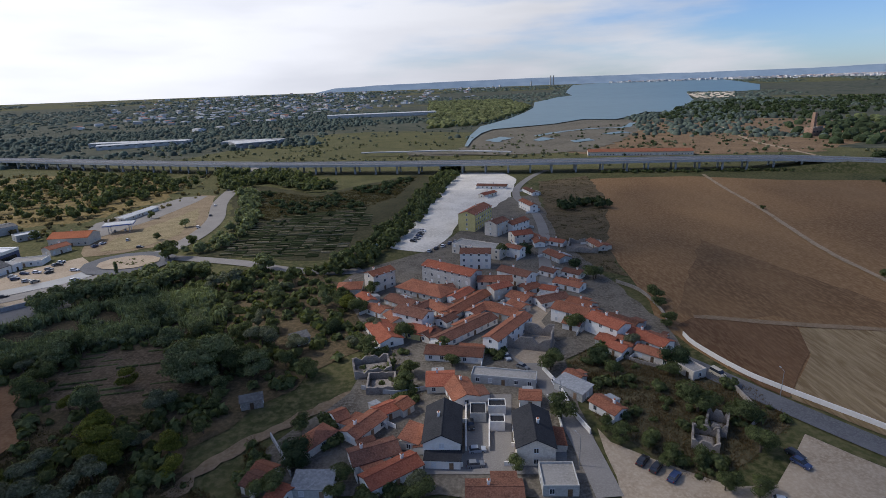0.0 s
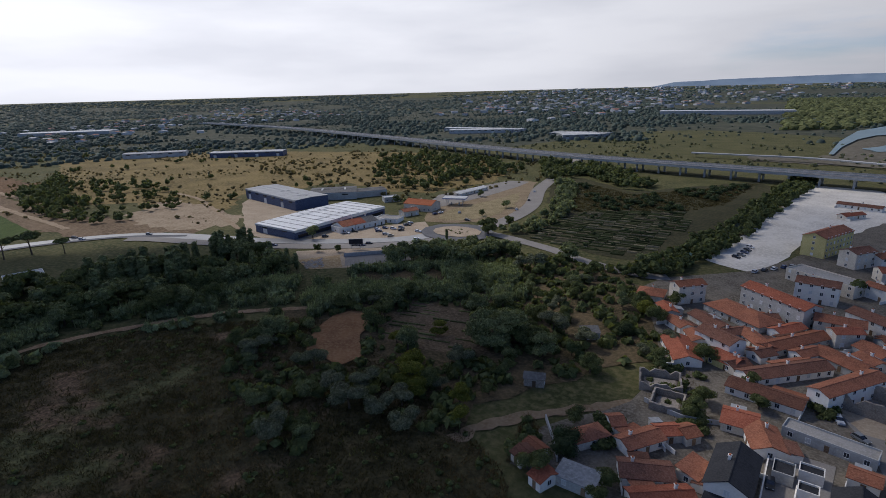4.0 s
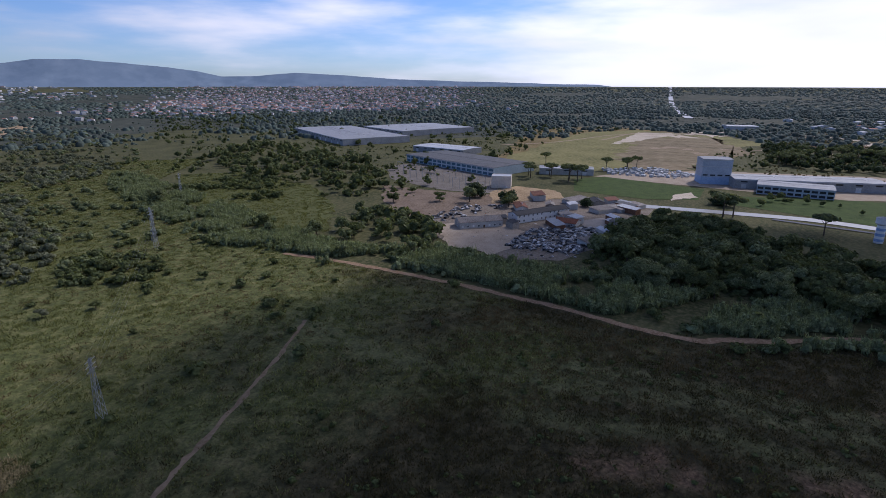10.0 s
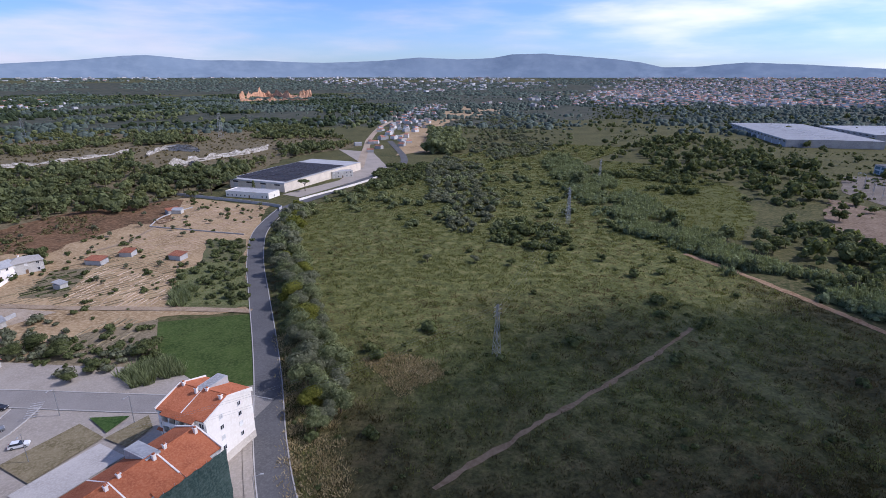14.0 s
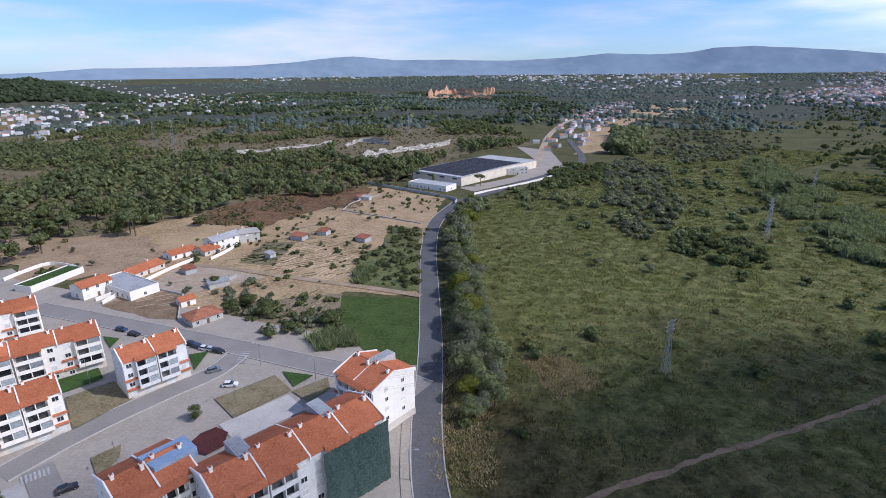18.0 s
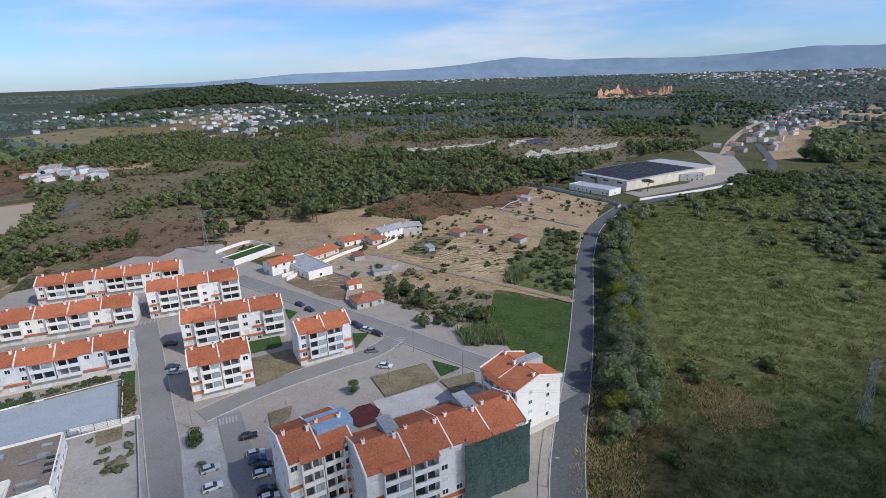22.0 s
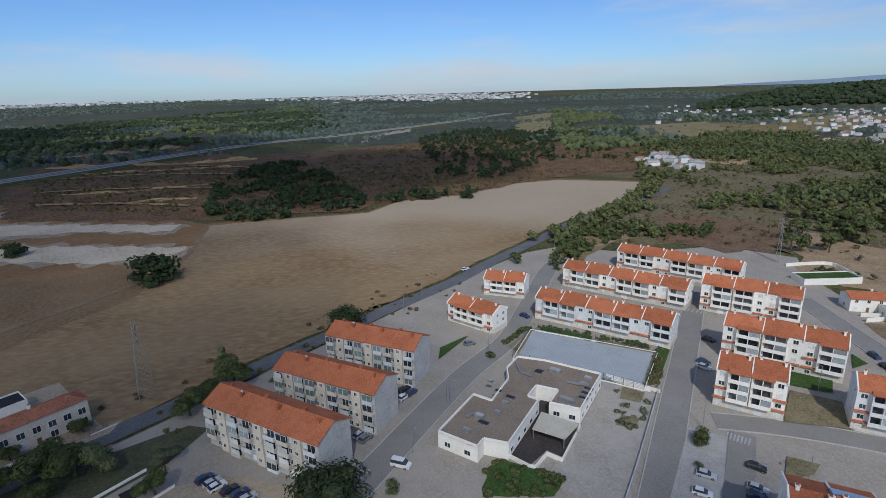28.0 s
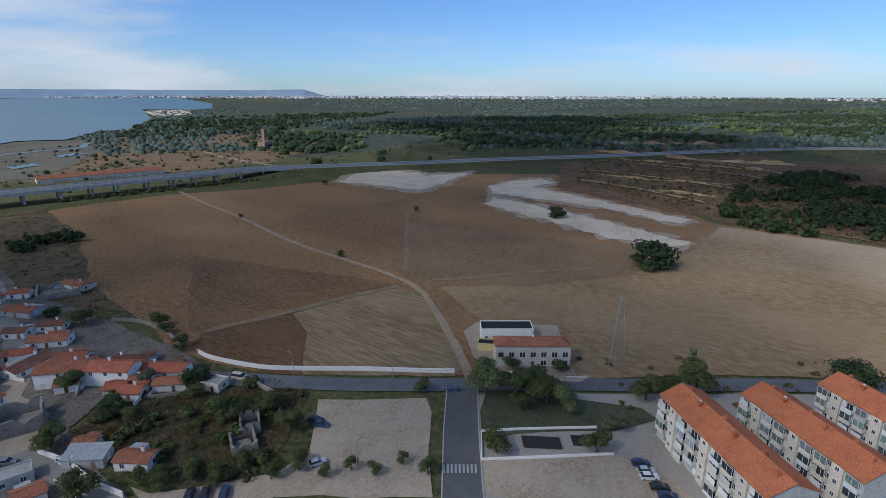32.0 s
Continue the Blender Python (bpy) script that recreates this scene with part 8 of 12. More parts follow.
# far leaves are paler and bluer than near ones: haze mixed into the colour
farwood_mat = leaf_surface("haze_tinted_leaves", (0.0688, 0.0925, 0.075), (0.104, 0.133, 0.106), (0.14, 0.17, 0.138))
RIVERWOOD = [(-247.7, -65.0), (-314, -60.1), (-362, -37.1), (-348, -5.5), (-317, 42.6), (-294, 58.6), (-293, 100.8), (-270, 121.3), (-233.5, 148.8), (-199.8, 133.6), (-205.0, 105.6), (-236.6, 71.0), (-235.7, 7.3), (-230.7, -44.8)]
for i, (x, y) in enumerate(fill(RIVERWOOD, 330, 5, lines=ROADS)):
    tree(x, y, 8 + 5 * ((i * 29) % 10) / 10, ("oak", "willow", "oak")[i % 3], 1.1)
spread("undergrowth", fill(RIVERWOOD, 1100, 6), SCRUB, (2, 4.5), oak_mat, "dense dark undergrowth between the trees", "bushes", 4)
for x, y in fill([(-267, 156.6), (-256, 189.6), (-242, 179.3), (-251, 147.5)], 14, 7):
    tree(x, y, 14, "poplar")
for x, y in fill([(-273, 106.8), (-263, 150.5), (-226, 129.4), (-240, 93.4)], 22, 8):
    tree(x, y, 15, "poplar", 1.3)
for i, (x, y) in enumerate(fill([(-219, 139.9), (-274, 180.9), (-254, 182.1), (-237, 182.2), (-203, 172.2), (-197.0, 157.9), (-208, 144.8)], 30, 21, lines=ROADS)):
    tree(x, y, 8 + 5 * ((i * 29) % 10) / 10, ("oak", "poplar", "willow")[i % 3], 1.1)
for i, (x, y) in enumerate(smooth_line([(-174, 208), (-161.5, 214), (-150.1, 220), (-138.1, 226), (-127.8, 239), (-123.7, 245)], 5.0)):
    tree(x, y, 8 + 3 * ((i * 7) % 5) / 5, "willow", 1.1)
ROADSIDE = [(-2, -118), (-2, -144), (-1, -174), (0, -215), (2, -258), (-1, -300), (-12, -345)]
ln = smooth_line(ROADSIDE, 3.2)
for i, (x, y) in enumerate(ln):
    tree(x - 2.5 - 3.5 * ((i * 7) % 3), y, 7 + 6 * ((i * 31) % 10) / 10, ("willow", "olive", "willow", "yellow" if i % 8 == 3 else "olive")[i % 4], 1.05)
# cane along the stream
CANE_LINE = [(-264, -444), (-225, -345), (-208, -284), (-200, -234), (-209, -201), (-214, -170), (-215, -137), (-215, -87), (-212, -45), (-206, -20), (-205, 10), (-226, 66), (-205, 101), (-180, 135), (-150, 165), (-104, 205)]


def along(line, n, width, seed):
    rs = np.random.RandomState(seed)
    l = smooth_line(line, 3.0)
    i = rs.randint(len(l), size=n)
    return l[i] + sides(l)[i] * ((rs.rand(n, 1) - 0.5) * 2 * width) + rs.rand(n, 2) * 3




def uneven(p, lo):
    """Keeps places where a slow wave runs high, so that beds break into clumps."""
    f = np.sin(p[:, 0] * 0.09 + 2 * np.sin(p[:, 1] * 0.05)) + np.sin(p[:, 1] * 0.13 + 1.5 * np.sin(p[:, 0] * 0.06)) + 0.6 * np.sin(p[:, 0] * 0.31 + p[:, 1] * 0.27)
    return p[f > lo]


def off_track(p, d=4.0):
    return p[~near_line(p, STREAM_TRACK, d)]


cane_pts = off_track(uneven(along(CANE_LINE, 1300, 9, 8), -0.4))
spread("cane_bed", cane_pts, PLUMES, (3.0, 5.5), cane_mat, "pale green giant cane along the stream", "reeds", 5)
CANE_BEDS = [[(-210, -129.8), (-203, -88.3), (-197.8, -47.3), (-195.8, -22.3), (-201, 5.8), (-214, 23.2), (-222, 44.6), (-228, 72.8), (-243, 77.4), (-249, 38.7), (-236, 4.9), (-232, -29.9), (-236, -66.2), (-236, -100.4), (-239, -144.7)],
             [(-223, 84.9), (-205, 117.6), (-200, 127), (-215, 140), (-224, 127.7)],
             [(-198.7, 125.0), (-193.5, 142.4), (-170.9, 160.1), (-160.7, 173.8), (-132.9, 194.0), (-100, 205), (-104, 222), (-143.3, 211), (-172.5, 188.1), (-181.3, 171.2), (-200, 152.8), (-215, 137.1)], [(-156.8, 143.9), (-150.2, 152.0), (-135.9, 166.3), (-118.7, 175.3), (-90, 186), (-88, 193), (-122.9, 182.2), (-143.3, 176.5), (-161.7, 159.1)], [(-154.6, 117.2), (-152.4, 128.3), (-151.0, 139.1), (-150.4, 145.1), (-166.4, 149.8), (-168.5, 141.5), (-162.2, 126.2)],
             [(-258, -478), (-217, -372), (-195.5, -262), (-194.1, -219), (-188.3, -163.7), (-208, -165.1), (-241, -264), (-268, -386), (-308, -511), (-295, -534)], [(-221, -310), (-235, -297), (-202, -234), (-191.6, -227), (-186.4, -243), (-197.5, -270)], [(-218, -253), (-215, -166.9), (-202, -157.5), (-195, -183.0), (-200, -222)], [(-286, -442), (-270, -368), (-240, -287), (-220, -279), (-248, -369)], [(-204, -158.5), (-208, -91.9), (-229, -101.6), (-224, -159.0)]]
for i, q in enumerate(CANE_BEDS):
    spread("cane_bed", uneven(fill(q, (1500, 260, 1300, 520, 260, 1100, 300)[min(i, 6)], 300 + i, lines=[(STREAM_TRACK, 3.5)]), -0.75), PLUMES, (3.2, 6.0), cane_mat, "dense bed of pale green giant cane", "reeds", 310 + i)
CLUMP = [leaf_mass(_rs, lobed(_rs, 2, 0.3, 0.15, 0.35, 0.35, 0.5), 26, 0.42, keep=0.7) for _ in range(4)]
spread("cane_clumps", off_track(uneven(along(CANE_LINE, 900, 13, 81), -0.2), 5.0), CLUMP, (3.0, 5.0), cane_mat, "rounded clumps of pale green cane", "reeds", 82)
spread("cane_bushes", off_track(along(CANE_LINE, 150, 20, 83), 6.0), BUSHES, (2, 5.5), oak_mat, "dark bushes between the cane", "bushes", 84)
for i, (x, y) in enumerate(off_track(along(CANE_LINE[5:], 14, 24, 87), 7.0)):
    tree(x, y, 5 + 5 * ((i * 29) % 10) / 10, ("oak", "willow", "oak")[i % 3], 1.0)


def meadow_tufts():
    """Grass of the wet meadow: green, dark and dry tussocks in drifting shares."""
    gap = [(FOOT_TRACK, 1.6), (STREAM_TRACK, 2.6)]
    p = np.vstack([fill(MARSH, 30000, 9, lines=gap), fill(BOG, 30000, 10, avoid=[CLEARING], lines=gap)])
    rs = np.random.RandomState(12)
    brown, wet, bare = meadow_cover(p)
    k = rs.rand(len(p)) > np.maximum(bare * 0.9, wet * 0.6)
    p, brown = p[k], brown[k]
    f = brown + 0.25 * rs.randn(len(p)) > 0.5
    dry = drift(p[:, 0], p[:, 1], 24, 4) + 0.12 * rs.randn(len(p)) > 0.66
    spread("marsh_tufts", p[~f & ~dry], TUFTS, (0.8, 2.1), sedge_mat, "tussocks of rank green marsh grass", "grass", 6)
    spread("bog_tufts", p[f & ~dry], TUFTS, (0.7, 1.9), bogsedge_mat, "tussocks of dark sedge and grass", "grass", 7)
    spread("dry_tufts", p[dry], TUFTS, (0.6, 1.6), straw_mat, "tussocks of dry straw-brown grass", "grass", 88)
    pick = (rs.rand(len(p)) < 0.05) & (drift(p[:, 0], p[:, 1], 45, 6) > 0.5)
    spread("low_shrubs", p[pick], SCRUB, (0.7, 2.0), oak_mat, "low dark shrubs scattered over the meadow", "bushes", 189, flat=0.8)


meadow_tufts()

THICKET = [(-103.5, -479), (-188.3, -615), (-285, -836), (-502, -1094), (-564, -963), (-354, -579), (-269, -443), (-200.8, -433), (-129.3, -293), (-97.5, -296), (-84.3, -374)]
for i, q in enumerate(([(-140, -486), (-181, -549), (-197, -491), (-144, -326), (-107, -263), (-95, -278), (-100, -347)], [(-60, -391), (-105, -512), (-152, -515), (-123, -437), (-84, -402)], [(-313, -751), (-430, -798), (-312, -551), (-225, -516)], [(-118, -284), (-148, -286), (-152, -245), (-128, -222), (-110, -251)], [(-364, -1059), (-588, -1169), (-273, -524), (-198, -519)])):
    p_ = fill(q, (260, 130, 220, 60, 420)[i], 430 + i)
    spread("thicket_band", p_[drift(p_[:, 0], p_[:, 1], 40, 33) > 0.4], BUSHES, (3, 6), (olive_mat, oak_mat)[i % 2], "dark grey-green band of thicket on the marsh", "bushes", 440 + i)
spread("thicket", fill(THICKET, 260, 11, clump=0.3), BUSHES, (2.5, 6), willow_mat, "green willow thicket on the marsh", "bushes", 8)
RIVERSIDE = [(-193.7, -223.3), (-228.4, -261), (-251, -240.1), (-254, -214.9), (-287, -198.7), (-279, -167.3), (-206.5, -118.6), (-202.9, -141.3), (-198.4, -172.8), (-199.8, -201.6)]
for i, (x, y) in enumerate(fill(RIVERSIDE, 22, 12)):
    tree(x, y, 6 + 4 * ((i * 29) % 10) / 10, ("oak", "willow")[i % 2])
SOIL = [(198.2, -237.6), (203.3, -273), (174.1, -319), (141.3, -344), (82.4, -389), (61.4, -419), (2.9, -373), (12.4, -302), (14.7, -251), (14.5, -200.9), (45.6, -201.3), (62.4, -180.1), (83.5, -180.4), (136.8, -191.2), (134.3, -215.0)]
HILL = [(209.3, -237.8), (196.7, -263), (172.7, -317), (89.8, -349), (65.6, -388), (37.7, -462), (-21.1, -605), (-114.5, -673), (-233.1, -1119), (-468, -1570)] + [(-300, -2600), (900, -2600), (1700, -1500), (900, -560), (420, -290), (345, -225), (310, -190), (240, -275)]
NEAR_HILL = HILL[:8] + [(-60, -950), (500, -950), (800, -700), (640, -420), (420, -290), (345, -225), (310, -190), (262, -150), (240, -210), (225, -235)]
zone("hill_ground", NEAR_HILL, -0.03, surface("hill_heath", (0.075, 0.064, 0.032), (0.14, 0.114, 0.062), (0.23, 0.19, 0.115), 18, 2.2, bump=0.6), "olive-brown heath of the hillside", "ground", 3)
HILL_BARE = [[(250, -277), (180.7, -292), (139.4, -256), (137.3, -228), (183.3, -213)], [(310, -233), (297, -258), (257, -276), (215, -236), (226, -207), (254, -186.8)], [(157, -756), (-7, -791), (-13, -618), (60, -534), (121, -549)], [(269, -671), (165, -793), (136, -652), (226, -563)], [(157.5, -310), (159.5, -340), (146.0, -369), (116.2, -384), (86.2, -376), (81.4, -345), (137.1, -306)]]
zone("hill_clearing", HILL_BARE[0], 0.05, surface("bare_hillside", (0.2, 0.135, 0.075), (0.3, 0.215, 0.13), (0.38, 0.285, 0.185), 11, 1.2, bump=0.5), "bare tan ground below the pines", "ground", 4, 6)
zone("hill_clearing", HILL_BARE[1], 0.05, surface("needle_litter", (0.1, 0.062, 0.036), (0.165, 0.105, 0.064), (0.22, 0.15, 0.095), 9, 1.2, bump=0.5), "red-brown needle litter below the pines", "ground", 4, 6)
VILLA_FIELDS = [[(1053, -851), (1031, -1106), (960, -1275), (760, -953), (744, -756), (807, -646)], [(594, -509), (520, -514), (479, -450), (517, -434)], [(1418, -1578), (1296, -1970), (772, -1165), (616, -718), (711, -756)]]
zone("villa_field", [(1053, -851), (1031, -1106), (960, -1275), (760, -953), (744, -756), (807, -646)], 0.06, grassland_mat, "dry tan field between the villas", "field", 8, 30)
zone("villa_field", [(594, -509), (520, -514), (479, -450), (517, -434)], 0.06, soil_mat, "dry tan field between the villas", "field", 4, 12)
for q in ([(1059, -655), (1098, -916), (814, -740), (755, -528)], [(675, -576), (681, -651), (545, -524), (559, -496)], [(1564, -1595), (1100, -1459), (878, -1169), (988, -1043)], [(1629, -648), (1834, -874), (1019, -481), (881, -384), (1087, -440)]):
    VILLA_FIELDS.append(q)
    zone("villa_field", q, 0.06, surface("straw_field", (0.12, 0.1, 0.045), (0.21, 0.17, 0.085), (0.29, 0.235, 0.13), 40, 4), "dry straw-coloured field between the villas", "field", 8, 30)
zone("hamlet_ground", [(-131, -582), (-189, -790), (-349, -1126), (-502, -1472), (-617, -1378), (-483, -1111), (-337, -1003), (-251, -825), (-187, -604)], 0.06, soil_mat, "bare tan ground behind the hamlet", "ground", 6, 20)


def hill_trees():
    """Pines and eucalyptus in drifts, with brown openings and scrub between."""
    p = fill(NEAR_HILL, 8200, 13, avoid=[SOIL, TOWN] + HILL_BARE, lines=ROADS)
    d = drift(p[:, 0], p[:, 1], 80, 9)
    d = d + 0.25 * (drift(p[:, 0], p[:, 1], 22, 60) - 0.5)
    p, d = p[d > 0.455], d[d > 0.455]
    spread("hill_wood", p[d > 0.6], COPSE, (5, 10.5), needle_mat, "dark drifts of pines on the hillside", "woods", 9)
    spread("hill_wood", p[d <= 0.6], COPSE, (2.5, 7.5), pine_mat, "open wood of pines and eucalyptus on the hillside", "woods", 19)
    spread("hill_scrub", fill(NEAR_HILL, 5000, 18, avoid=[SOIL, TOWN], lines=ROADS), SCRUB, (1.0, 3.0), heather_mat, "low scrub between the hillside trees", "bushes", 44)
    q = fill(HILL, 9000, 17, avoid=[SOIL, NEAR_HILL] + VILLA_FIELDS, lines=ROADS)
    e = drift(q[:, 0], q[:, 1], 170, 11)
    e = e + 0.2 * (drift(q[:, 0], q[:, 1], 45, 61) - 0.5)
    q, e = q[e > 0.5], e[e > 0.5]
    spread("hill_wood", q[e > 0.56], DOME, (7, 12), holm_mat, "dark pines on the far slope", "woods", 45)
    spread("hill_wood", q[e <= 0.56], DOME, (6, 11), needle_mat, "open wood of pines on the far slope", "woods", 46)


BACKWOOD = [(419, 76), (570, 91), (687, 63), (754, 17), (653, -10), (451, -47), (404, -43), (391, -11), (390, 59)]
def drifting(p, size, seed, low, ragged=18.0):
    """Thins places into drifts with a frayed rim."""
    return p[drift(p[:, 0], p[:, 1], size, seed) + 0.3 * drift(p[:, 0], p[:, 1], ragged, seed + 1) > low]


spread("field_wood", drifting(fill(BACKWOOD, 1500, 15), 55, 52, 0.6, 12.0), COPSE, (3, 7.5), holm_mat, "dark oak wood at the field's edge", "woods", 11)
spread("field_wood", drifting(fill([(499, -46), (755, -214), (1100, -465), (956, -528), (741, -535), (505, -357), (513, -231), (453, -130)], 1500, 151), 80, 54, 0.72), COPSE, (3, 7), holm_mat, "scattered dark trees on the heath", "woods", 152)
zone("heath_back", [(405, 66), (560, 78), (760, 40), (871, -44), (960, -300), (956, -528), (741, -535), (505, -357), (482, -235), (440, -125), (440, -80), (400, -38)], 0.13, heath_mat, "dark red-brown heath behind the field", "ground", 8, 14)
spread("heath_scrub", drifting(fill([(403, 60), (690, 60), (871, -44), (956, -528), (741, -535), (505, -357), (480, -231), (425, -110)], 4200, 153), 60, 56, 0.62), SCRUB, (1.2, 3.4), heather_mat, "low brown scrub on the heath", "bushes", 154)
# distant woods in all directions
ring = [(4500 * math.cos(i * 0.2618), 4500 * math.sin(i * 0.2618)) for i in range(24)]
mid = [(900 * math.cos(i * 0.2618), 900 * math.sin(i * 0.2618)) for i in range(24)]
inner = [(2100 * math.cos(i * 0.2618), 2100 * math.sin(i * 0.2618)) for i in range(24)]
DOME = []
for _ in range(6):
    _v = ICO1[0] * (1 + (_rs.rand(len(ICO1[0]), 1) - 0.5) * 0.55) * (0.55, 0.55, 0.5) + (0, 0, 0.3)
    DOME.append((_v, ICO1[1][(_v[ICO1[1]][:, :, 2].mean(1) > 0.12)]))


LOW = []
for _ in range(6):
    _n = 5
    _a = np.arange(_n) * 6.2832 / _n
    _r = 0.5 * (0.75 + 0.5 * _rs.rand(_n))
    _v = np.vstack([np.column_stack([_r * np.cos(_a), _r * np.sin(_a), np.zeros(_n)]), np.column_stack([0.75 * _r * np.cos(_a), 0.75 * _r * np.sin(_a), 0.4 + 0.2 * _rs.rand(_n)]), [(0, 0, 0.7)]])
    _f = [t for i in range(_n) for t in ((i, (i + 1) % _n, _n + (i + 1) % _n), (i, _n + (i + 1) % _n, _n + i), (_n + i, _n + (i + 1) % _n, 2 * _n))]
    LOW.append((_v, np.array(_f)))


def far_forest(name, outer, hole, n, seed, size, low, material, label, grain, flat):
    """Woods in dense patches with open land between."""
    p = fill(outer, n, seed, avoid=[hole, ESTUARY, MUD, WASTE_MEADOW])
    sunward = np.clip((p @ np.array([-0.97, 0.25])) / np.hypot(p[:, 0], p[:, 1]), 0, 1)
    p = p[drift(p[:, 0], p[:, 1], grain, 5) > low - 0.16 * sunward]
    spread(name, p, LOW, size, material, label, "woods", seed, flat=flat, smooth=True)


MUD = [(-60, 760), (27, 769), (74, 1136), (311, 1247), (413, 1209), (338, 957), (254, 786), (78, 671)]
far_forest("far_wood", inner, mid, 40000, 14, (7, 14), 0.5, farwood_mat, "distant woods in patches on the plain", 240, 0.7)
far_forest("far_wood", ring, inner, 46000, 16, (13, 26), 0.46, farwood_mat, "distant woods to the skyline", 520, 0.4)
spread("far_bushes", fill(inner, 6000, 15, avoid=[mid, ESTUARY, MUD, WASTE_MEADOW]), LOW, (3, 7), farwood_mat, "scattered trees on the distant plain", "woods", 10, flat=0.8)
spread("bank_wood", fill([(-74.8, 2868), (326, 2805), (317, 2018), (238, 1683), (76.7, 1183), (-32.3, 1154)], 2600, 19), DOME, (11, 20), pine_mat, "green pine wood along the estuary bank", "woods", 20, flat=0.8)


def knoll(name, profile, r, deep, material, label):
    """A wooded hill: bearings and heights in degrees of its crest at distance r; trees stand all over it."""
    az_, el = np.array(profile, float).T
    a = np.linspace(az_.min(), az_.max(), 90)
    e = np.interp(a, az_[np.argsort(az_)], el[np.argsort(az_)])
    top = np.maximum(2.0, 85 + r * np.tan(np.radians(e)) - 10)
    rows, steps = [], 9
    for k in np.linspace(-1, 1, steps):
        rr = r + k * deep
        rows.append(np.column_stack([-np.sin(np.radians(a)) * rr, np.cos(np.radians(a)) * rr, top * (1 - k * k) ** 0.8 - 2]))
    v, n = np.vstack(rows), len(a)
    f = [(i * n + j, i * n + j + 1, (i + 1) * n + j + 1, (i + 1) * n + j) for i in range(steps - 1) for j in range(n - 1)]
    thing(name, mesh_of(name, v, f, far_floor, True), label, "hill", kind="structure")
    rs = np.random.RandomState(8)
    m = 2600
    t, k = rs.rand(m), rs.rand(m) * 1.6 - 0.9
    b = az_.min() + (az_.max() - az_.min()) * t
    h = np.interp(b, a, top) * (1 - k * k) ** 0.8 - 4
    rr = r + k * deep
    p = np.column_stack([-np.sin(np.radians(b)) * rr, np.cos(np.radians(b)) * rr])
    ob = spread("knoll_wood", p, DOME, (12, 20), material, "dense dark wood on the knoll", "woods", 18, flat=0.8, lift=h)


knoll("wooded_knoll", [(209.5, -1.6), (211.7, -1.2), (213.2, -0.72), (217, 0.1), (220.7, -0.12), (224.6, -0.41), (228.7, -1.1), (231, -1.7)], 2300, 260, holm_mat, "low wooded knoll beyond the villas")

hill_trees()

# ---- industry, viaduct and distance ----
VIADUCT = [(-1469, 956), (-1049, 875), (-663, 750), (-501, 692), (-371, 642), (-212, 590), (-114, 568), (6, 547), (114, 532), (195, 524), (242, 519), (295, 510), (352, 495), (409, 472), (477, 443), (560, 400), (640, 345), (720, 285), (998, 92), (1135, -82), (1467, -413), (1821, -704)]


def viaduct():
    line = smooth_line(VIADUCT, 12.0)
    nn = sides(line)
    top = np.where(line[:, 0] < 320, 10.0, np.clip(10.0 - (line[:, 0] - 320) * 0.03, 4.0, 10.0))
    base = thing("viaduct", None, "long grey concrete motorway viaduct on paired piers", "viaduct")
    k = len(line)
    i = np.arange(k - 1)

    def strip(name, off0, off1, z0, z1, material):
        a, b = line + nn * off0, line + nn * off1
        v = np.vstack([np.column_stack([a, top + z1]), np.column_stack([b, top + z1]), np.column_stack([a, top + z0]), np.column_stack([b, top + z0])])
        f = np.vstack([np.column_stack([i, i + 1, i + k + 1, i + k]), np.column_stack([i + 2 * k, i + 3 * k, i + 3 * k + 1, i + 2 * k + 1]), np.column_stack([i, i + 2 * k, i + 2 * k + 1, i + 1]), np.column_stack([i + k, i + k + 1, i + 3 * k + 1, i + 3 * k])])
        part(name, mesh_of(name, v, f, material), None, base)

    strip("deck", -13, 13, -1.6, 0.0, concrete_mat)
    strip("carriageway", -12, -1.2, 0.004, 0.05, asphalt_mat)
    strip("carriageway", 1.2, 12, 0.004, 0.05, asphalt_mat)
    strip("parapet", -13, -12.6, 0.004, 0.9, kerb_mat)
    strip("parapet", 12.6, 13, 0.004, 0.9, kerb_mat)
    strip("median_barrier", -0.3, 0.3, 0.004, 0.8, metal_mat)
    pier = Shape().box(-0.8, 0.8, -0.8, 0.8, -0.5, 8.0).box(-0.9, 0.9, -5, 5, 8.0, 8.4).mesh("pier", concrete_mat)
    for j in range(2, k, 2):
        if -900 < line[j, 0] < 350:
            a = math.degrees(math.atan2(nn[j, 1], nn[j, 0])) - 90
            for q in (-7, 7):
                p = line[j] + nn[j] * q
                part("pier", pier, None, base, at=pose(p[0], p[1], 0.0, 0, 0, a))
    # embankment where the motorway meets the ground
    m = line[:, 0] > 285
    ln, n2, tp = line[m], nn[m], top[m]
    kk = len(ln)
    hh = np.minimum(tp - 0.3, (ln[:, 0] - 285) * 0.12 - 0.6)
    ii = np.arange(kk - 1)
    v = np.vstack([np.column_stack([ln + n2 * 24, np.full(kk, -0.6)]), np.column_stack([ln + n2 * 13.2, hh]), np.column_stack([ln - n2 * 13.2, hh]), np.column_stack([ln - n2 * 24, np.full(kk, -0.6)])])
    f = np.vstack([np.column_stack([ii + a * kk, ii + a * kk + 1, ii + (a + 1) * kk + 1, ii + (a + 1) * kk]) for a in range(3)])
    thing("embankment", mesh_of("embankment", v, f[:, ::-1], scrub_mat), "grassy motorway embankment", "embankment", kind="structure")


viaduct()
